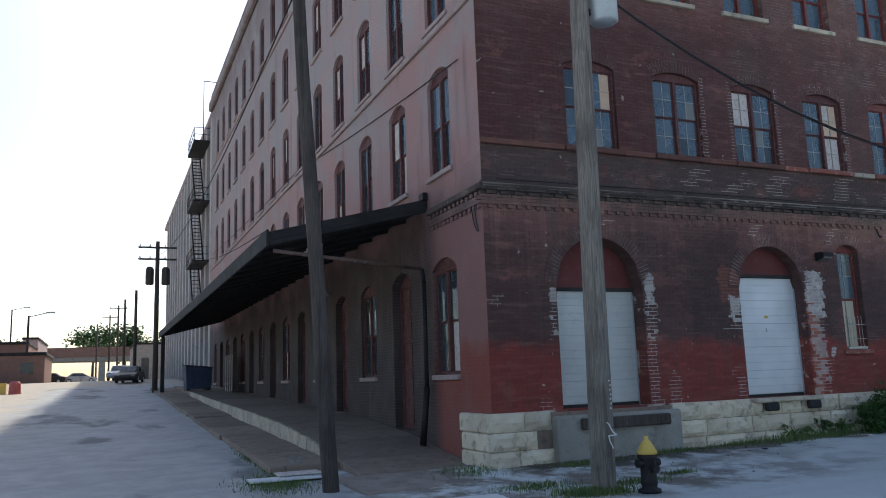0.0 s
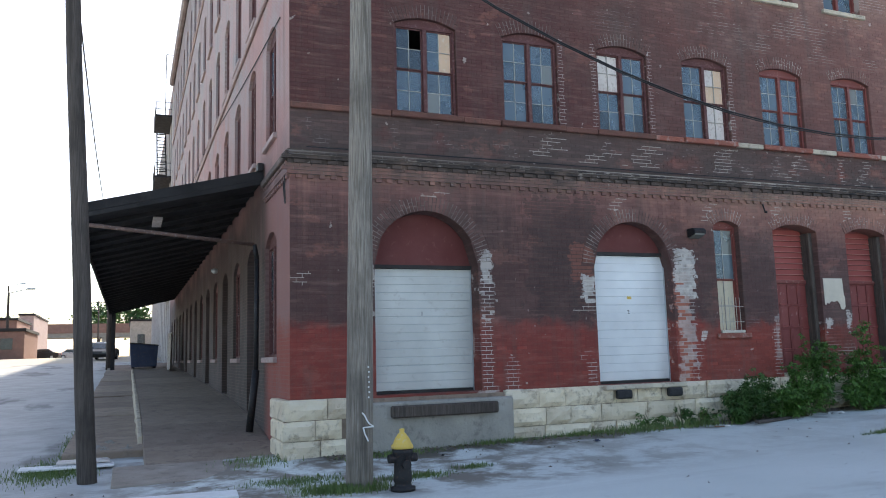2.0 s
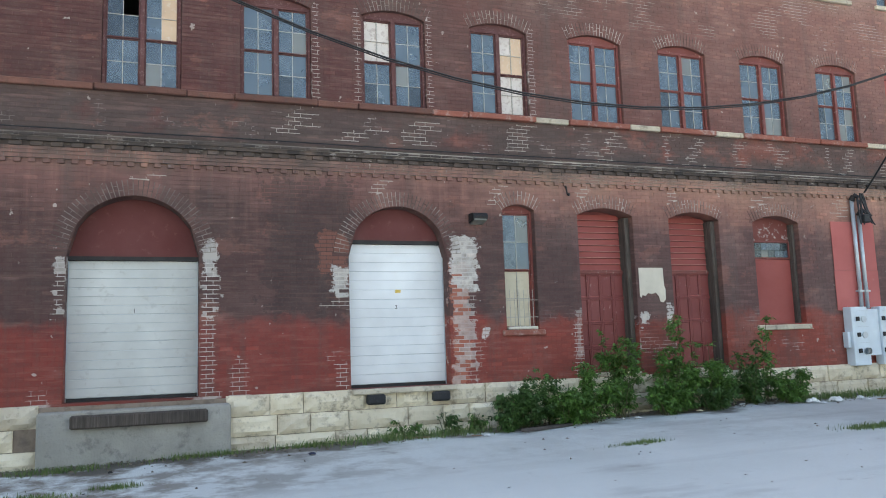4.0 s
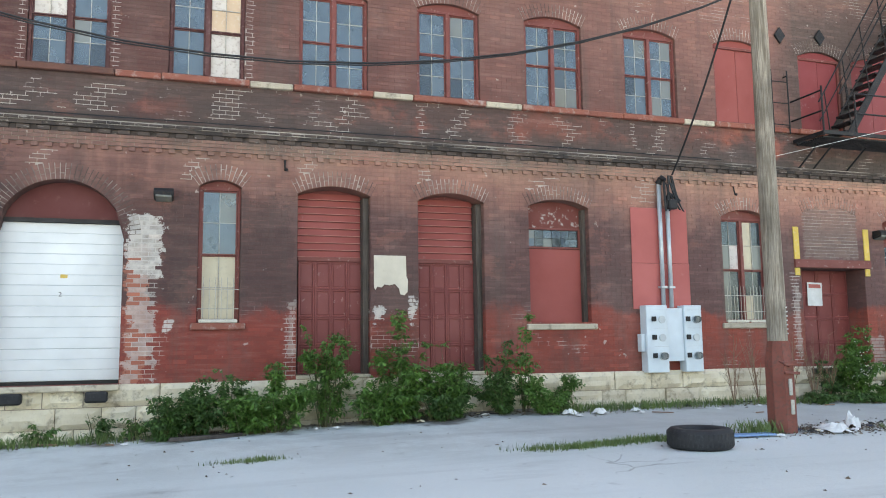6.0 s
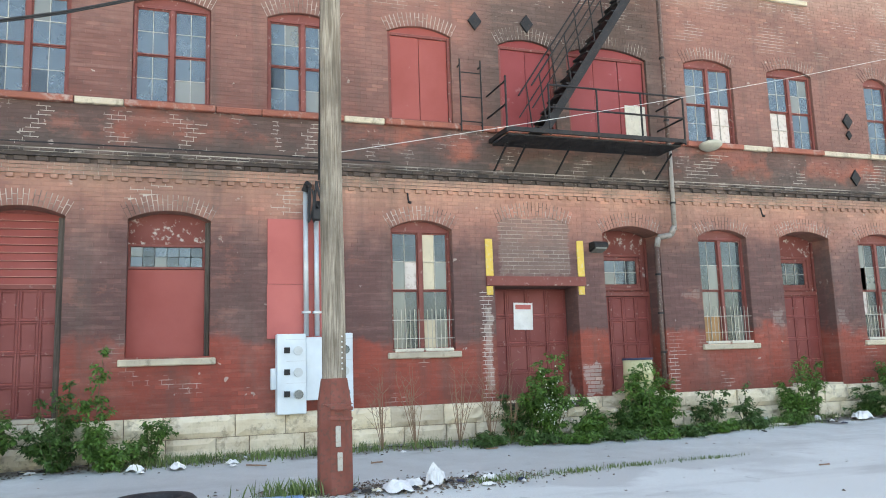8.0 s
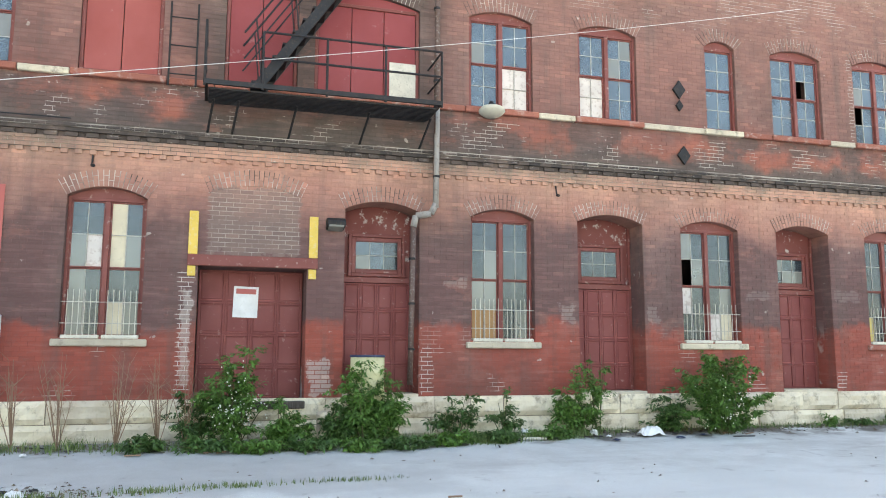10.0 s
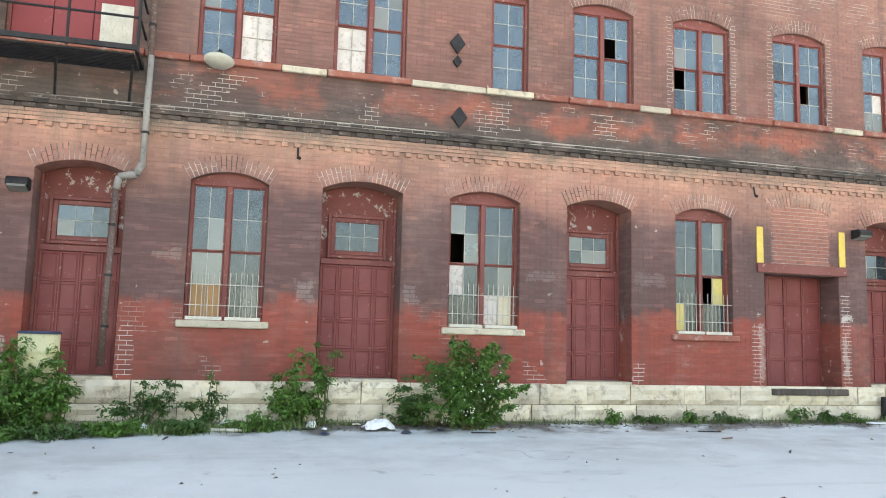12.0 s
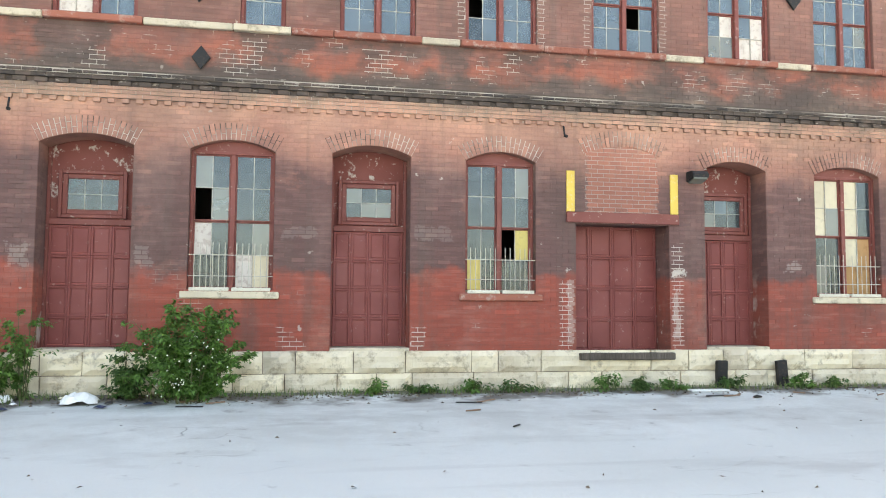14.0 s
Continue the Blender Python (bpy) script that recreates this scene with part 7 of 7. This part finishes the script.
# dead leaves and grit
s, r = Shape(), random.Random(9)
for i in range(7000):
    x = r.uniform(7.2, 51)
    y = 13.1 - abs(r.gauss(0, 0.32))
    if i % 5 == 0:
        x, y = r.gauss(26.2, 1.0), r.gauss(9.75, 0.25)
    if i % 23 == 0:
        x, y = r.uniform(2, 50), r.uniform(4, 12.5)
    if y > 13.15:
        continue
    z, L, a = ground_z(x, y) + 0.012, r.uniform(0.012, 0.04), r.uniform(0, 6.28)
    n = len(s.v)
    c, d = L * math.cos(a), L * math.sin(a)
    s.v += [(x - c, y - d, z), (x + d * 0.5, y - c * 0.5, z + r.uniform(0.005, 0.03)), (x + c, y + d, z + 0.004), (x - d * 0.5, y + c * 0.5, z)]
    s.f.append((n, n + 1, n + 2, n + 3))
LITTER = leaf_material("dead_leaf", (0.07, 0.05, 0.035), (0.28, 0.22, 0.16))
tagged(new("dead_leaves", s.mesh("dead_leaves", LITTER, fix=False)), "dead leaves and grit along the wall", "leaves", kind="stuff")


# ---- down the side street ----
def street_pole(x, y, h, r0, arms, label):
    z = ground_z(x, y)
    th = thing("utility_pole", label, "utility pole", (x, y, z))
    part("shaft", Shape().rod((0, 0, -0.1), (0, 0, h), r0, 10, r0 * 0.7), POLE_DARK, th, smooth=True)
    for k in range(arms):
        zz = h - 0.45 - k * 0.75
        arm = part("crossarm", box(-1.15, 1.15, -0.06, 0.06, zz, zz + 0.11), POLE_DARK, th)
        for u in (-1.05, -0.45, 0.45, 1.05):
            part("insulator", Shape().lathe([(0.03, 0), (0.05, 0.06), (0.02, 0.16)], 8), CREAM, arm, at=(u, 0, zz + 0.11))
    return th


p = street_pole(3.05, 52.5, 9.5, 0.17, 2, "dark utility pole with crossarms and two transformers")
for u in (-0.45, 0.5):
    part("transformer", Shape().lathe([(0.2, 0), (0.25, 0.05), (0.25, 1.0), (0.12, 1.15)], 14), POLE_DARK, p, "dark can transformer", at=(u, -0.1, 6.7), smooth=True)
for x, y, h in ((2.6, 74, 8.0), (2.2, 95, 9.0), (1.9, 118, 10.5), (1.0, 140, 11.0), (-1.0, 160, 11)):
    street_pole(x, y, h, 0.16, 1 if y > 100 else 0, "plain dark utility pole down the street")


def street_lamp(x, y, h):
    th = thing("street_lamp", "tall street lamp with a single arm", "street lamp", (x, y, ground_z(x, y)))
    part("post", Shape().rod((0, 0, -0.1), (0, 0, h), 0.14, 8, 0.09), POLE_DARK, th)
    part("arm", Shape().rod((0, 0, h - 0.1), (1.6, 0, h + 0.3), 0.05, 6), GALV, th)
    part("lamp_head", box(1.5, 2.3, -0.16, 0.16, h + 0.25, h + 0.42), GALV, th, bevel=0.05)


street_lamp(-6.6, 85, 6.4)
street_lamp(-12.3, 130, 11)
dm = thing("dumpster", "dark blue steel dumpster on the loading dock", "dumpster", (4.95, 46.5, interp(46.5, DOCK)))
part("body", Shape().prism([(-0.65, 0.08), (0.65, 0.08), (0.72, 1.2), (-0.72, 1.35)], -0.8, 0.8), BLUE_BOX, dm, bevel=0.03)
part("lid", Shape().prism([(-0.75, 1.355), (0.75, 1.205), (0.75, 1.26), (-0.75, 1.41)], -0.84, 0.84), RUBBER, dm)
for u in (-0.55, 0.55):
    part("foot", box(u - 0.08, u + 0.08, -0.7, 0.7, 0, 0.08), BLACK_IRON, dm)
for k in range(4):
    ob = tagged(part("leaning_board", box(-0.3, 0.3, -0.02, 0.02, 0, 1.9), WHITE_BOARD), "pale board leaning near the dumpster", "board", "leaning boards")
    ob.matrix_basis = pose(6.1, 41.5 + k * 0.7, interp(42, DOCK), 0, 14 - 3 * k, 80)


def sedan(x, y, turn, paint, label):
    z = ground_z(x, y)
    th = thing("car", label, "car", (x, y, z), turn=turn)
    part("body", Shape().prism([(-2.25, 0.35), (-1.9, 0.22), (1.95, 0.22), (2.28, 0.4), (2.25, 0.68), (1.1, 0.92), (-1.55, 0.98), (-2.25, 0.88)], -0.86, 0.86), paint, th, bevel=0.07)
    part("cabin", Shape().prism([(-1.6, 0.95), (1.15, 0.9), (0.35, 1.4), (-0.95, 1.42)], -0.68, 0.68), paint, th, bevel=0.06)
    for sy in (-1, 1):
        part("side_window", Shape().prism([(-1.3, 0.99), (0.9, 0.95), (0.3, 1.34), (-0.9, 1.35)], 0.665, 0.69), GLASS_DARK, th, at=pose(0, 0 if sy > 0 else -1.355, 0))
        for u in (-1.4, 1.4):
            w = part("wheel", Shape().rod((u, sy * 0.7, 0.32), (u, sy * 0.88, 0.32), 0.32, 18), RUBBER, th)
            part("rim", Shape().rod((u, sy * 0.875, 0.32), (u, sy * 0.89, 0.32), 0.2, 12), GALV, w)
        part("headlight", box(2.14, 2.27, sy * 0.62 - 0.17, sy * 0.62 + 0.17, 0.58, 0.7), GLASS_MILK, th)
        part("tail_light", box(-2.27, -2.2, sy * 0.65 - 0.15, sy * 0.65 + 0.15, 0.66, 0.82), RED_PANEL, th)
    part("windscreen", Shape().quad((1.17, -0.6, 0.93), (1.17, 0.6, 0.93), (0.42, 0.55, 1.37), (0.42, -0.55, 1.37)), GLASS_DARK, th)


CAR_DARK, CAR_PALE = worn("dark_car_paint", (0.015, 0.016, 0.018), (0.03, 0.03, 0.03), 1.0, 0.2, 0.5, 0.0), worn("silver_car_paint", (0.45, 0.46, 0.48), (0.4, 0.4, 0.4), 1.0, 0.2, 0.3, 0.3)
sedan(2.2, 72.0, -101, CAR_DARK, "parked black sedan at the kerb")
sedan(1.6, 81.0, -100, CAR_PALE, "parked silver sedan at the kerb")
sedan(-6.5, 118, 172, CAR_DARK, "dark car parked far down the lot")
sedan(-2.8, 122, 5, CAR_PALE, "pale car parked far down the lot")


def low_house(x0, x1, y0, y1, h, wall_mat, label, bays):
    z = ground_z((x0 + x1) / 2, y0)
    th = thing("low_building", label, "building", ((x0 + x1) / 2, (y0 + y1) / 2, z))
    w, d = (x1 - x0) / 2, (y1 - y0) / 2
    part("wall", box(-w, w, -d, d, -0.3, h), wall_mat, th)
    part("roof", box(-w - 0.15, w + 0.15, -d - 0.15, d + 0.15, h + 0.003, h + 0.3), ROOF_FELT, th, bevel=0.03)
    for i in range(bays):
        u = -w + 2 * w * (i + 0.5) / bays
        part("window", box(u - 0.35 * w / bays, u + 0.35 * w / bays, -d - 0.06, -d + 0.1, h * 0.35, h * 0.75), GLASS_DARK, th)


BROWN_BRICK = stone_material("far_brown_brick", (0.2, 0.11, 0.09), (0.26, 0.15, 0.12), rnd=False)
low_house(-17, -5.0, 84, 96, 2.6, BROWN_BRICK, "low brown brick shed beside the lot", 4)
low_house(-24, -8, 104, 118, 4.6, BROWN_BRICK, "long low brick building with a dark roof", 6)
low_house(-10.5, -8.6, 128, 150, 6.5, SIDE_STONE, "narrow pale building at the end of the lot", 2)
low_house(4.5, 14, 130, 150, 8.0, CONCRETE, "grey building far down the street", 3)
br = thing("road_bridge", "dark road bridge crossing far down the street", "bridge", (0, 172, 2.5))
part("deck", box(-60, 60, -5, 5, 4.4, 6.0), CONCRETE, br)
part("parapet", box(-60, 60, -5.3, -5.0, 5.2, 7.0), BROWN_BRICK, br)
for u in range(-52, 60, 13):
    part("pier", box(u - 0.6, u + 0.6, -4.5, 4.5, -0.2, 4.4), CONCRETE, br)


def tree(x, y, h, rad, seed):
    r = random.Random(seed)
    z = ground_z(x, y)
    th = thing("tree", "distant leafy green tree behind the bridge", "tree", (x, y, z), group="far trees")
    t = Shape().rod((0, 0, -0.2), (0.1, 0, h * 0.5), 0.35, 8, 0.22)
    lv = Shape()
    for i in range(9):
        a = r.uniform(0, 6.28)
        tip = Vector((rad * 0.75 * math.cos(a) * r.uniform(0.3, 1), rad * 0.75 * math.sin(a), h * r.uniform(0.6, 0.95)))
        t.rod((0.1, 0, h * r.uniform(0.3, 0.5)), tip, 0.14, 6, 0.04)
        for k in range(170):
            p = tip + Vector((r.gauss(0, rad * 0.26), r.gauss(0, rad * 0.26), r.gauss(0, rad * 0.2)))
            L = r.uniform(0.5, 1.1)
            q = Euler((r.uniform(-1, 1), r.uniform(-1, 1), r.uniform(0, 6.3))).to_quaternion()
            n = len(lv.v)
            lv.v += [tuple(p + q @ Vector(c) * L) for c in ((0, 0, 0), (0.5, -0.35, 0.1), (1, 0, 0), (0.5, 0.35, 0.1))]
            lv.f.append((n, n + 1, n + 2, n + 3))
    part("trunk", t, POLE_DARK, th)
    part("crown", lv.mesh("crown", LEAF_DARK, fix=False), None, th)


for k, (x, y, h, rad) in enumerate(((-2, 200, 13, 5), (5, 205, 12.5, 5), (11, 200, 12, 5), (-28, 190, 11, 5), (-36, 200, 12, 6), (-20, 215, 10, 4), (20, 210, 12, 5), (-52, 210, 12, 6), (34, 210, 12, 6))):
    tree(x, y, h, rad, 100 + k)
for x, mat, lab in ((-6.9, YELLOW, "yellow traffic barrier block at the lot"), (-6.0, RED_PANEL, "orange traffic barrel at the lot")):
    b = thing("traffic_barrier", lab, "barrier", (x + 0.9, 58, ground_z(x + 0.9, 58) - 0.02))
    part("drum", Shape().lathe([(0.42, 0), (0.36, 0.1), (0.34, 0.7), (0.22, 0.85)], 14) if mat is RED_PANEL else box(-0.9, 0.4, -0.25, 0.25, 0, 0.75), mat, b)
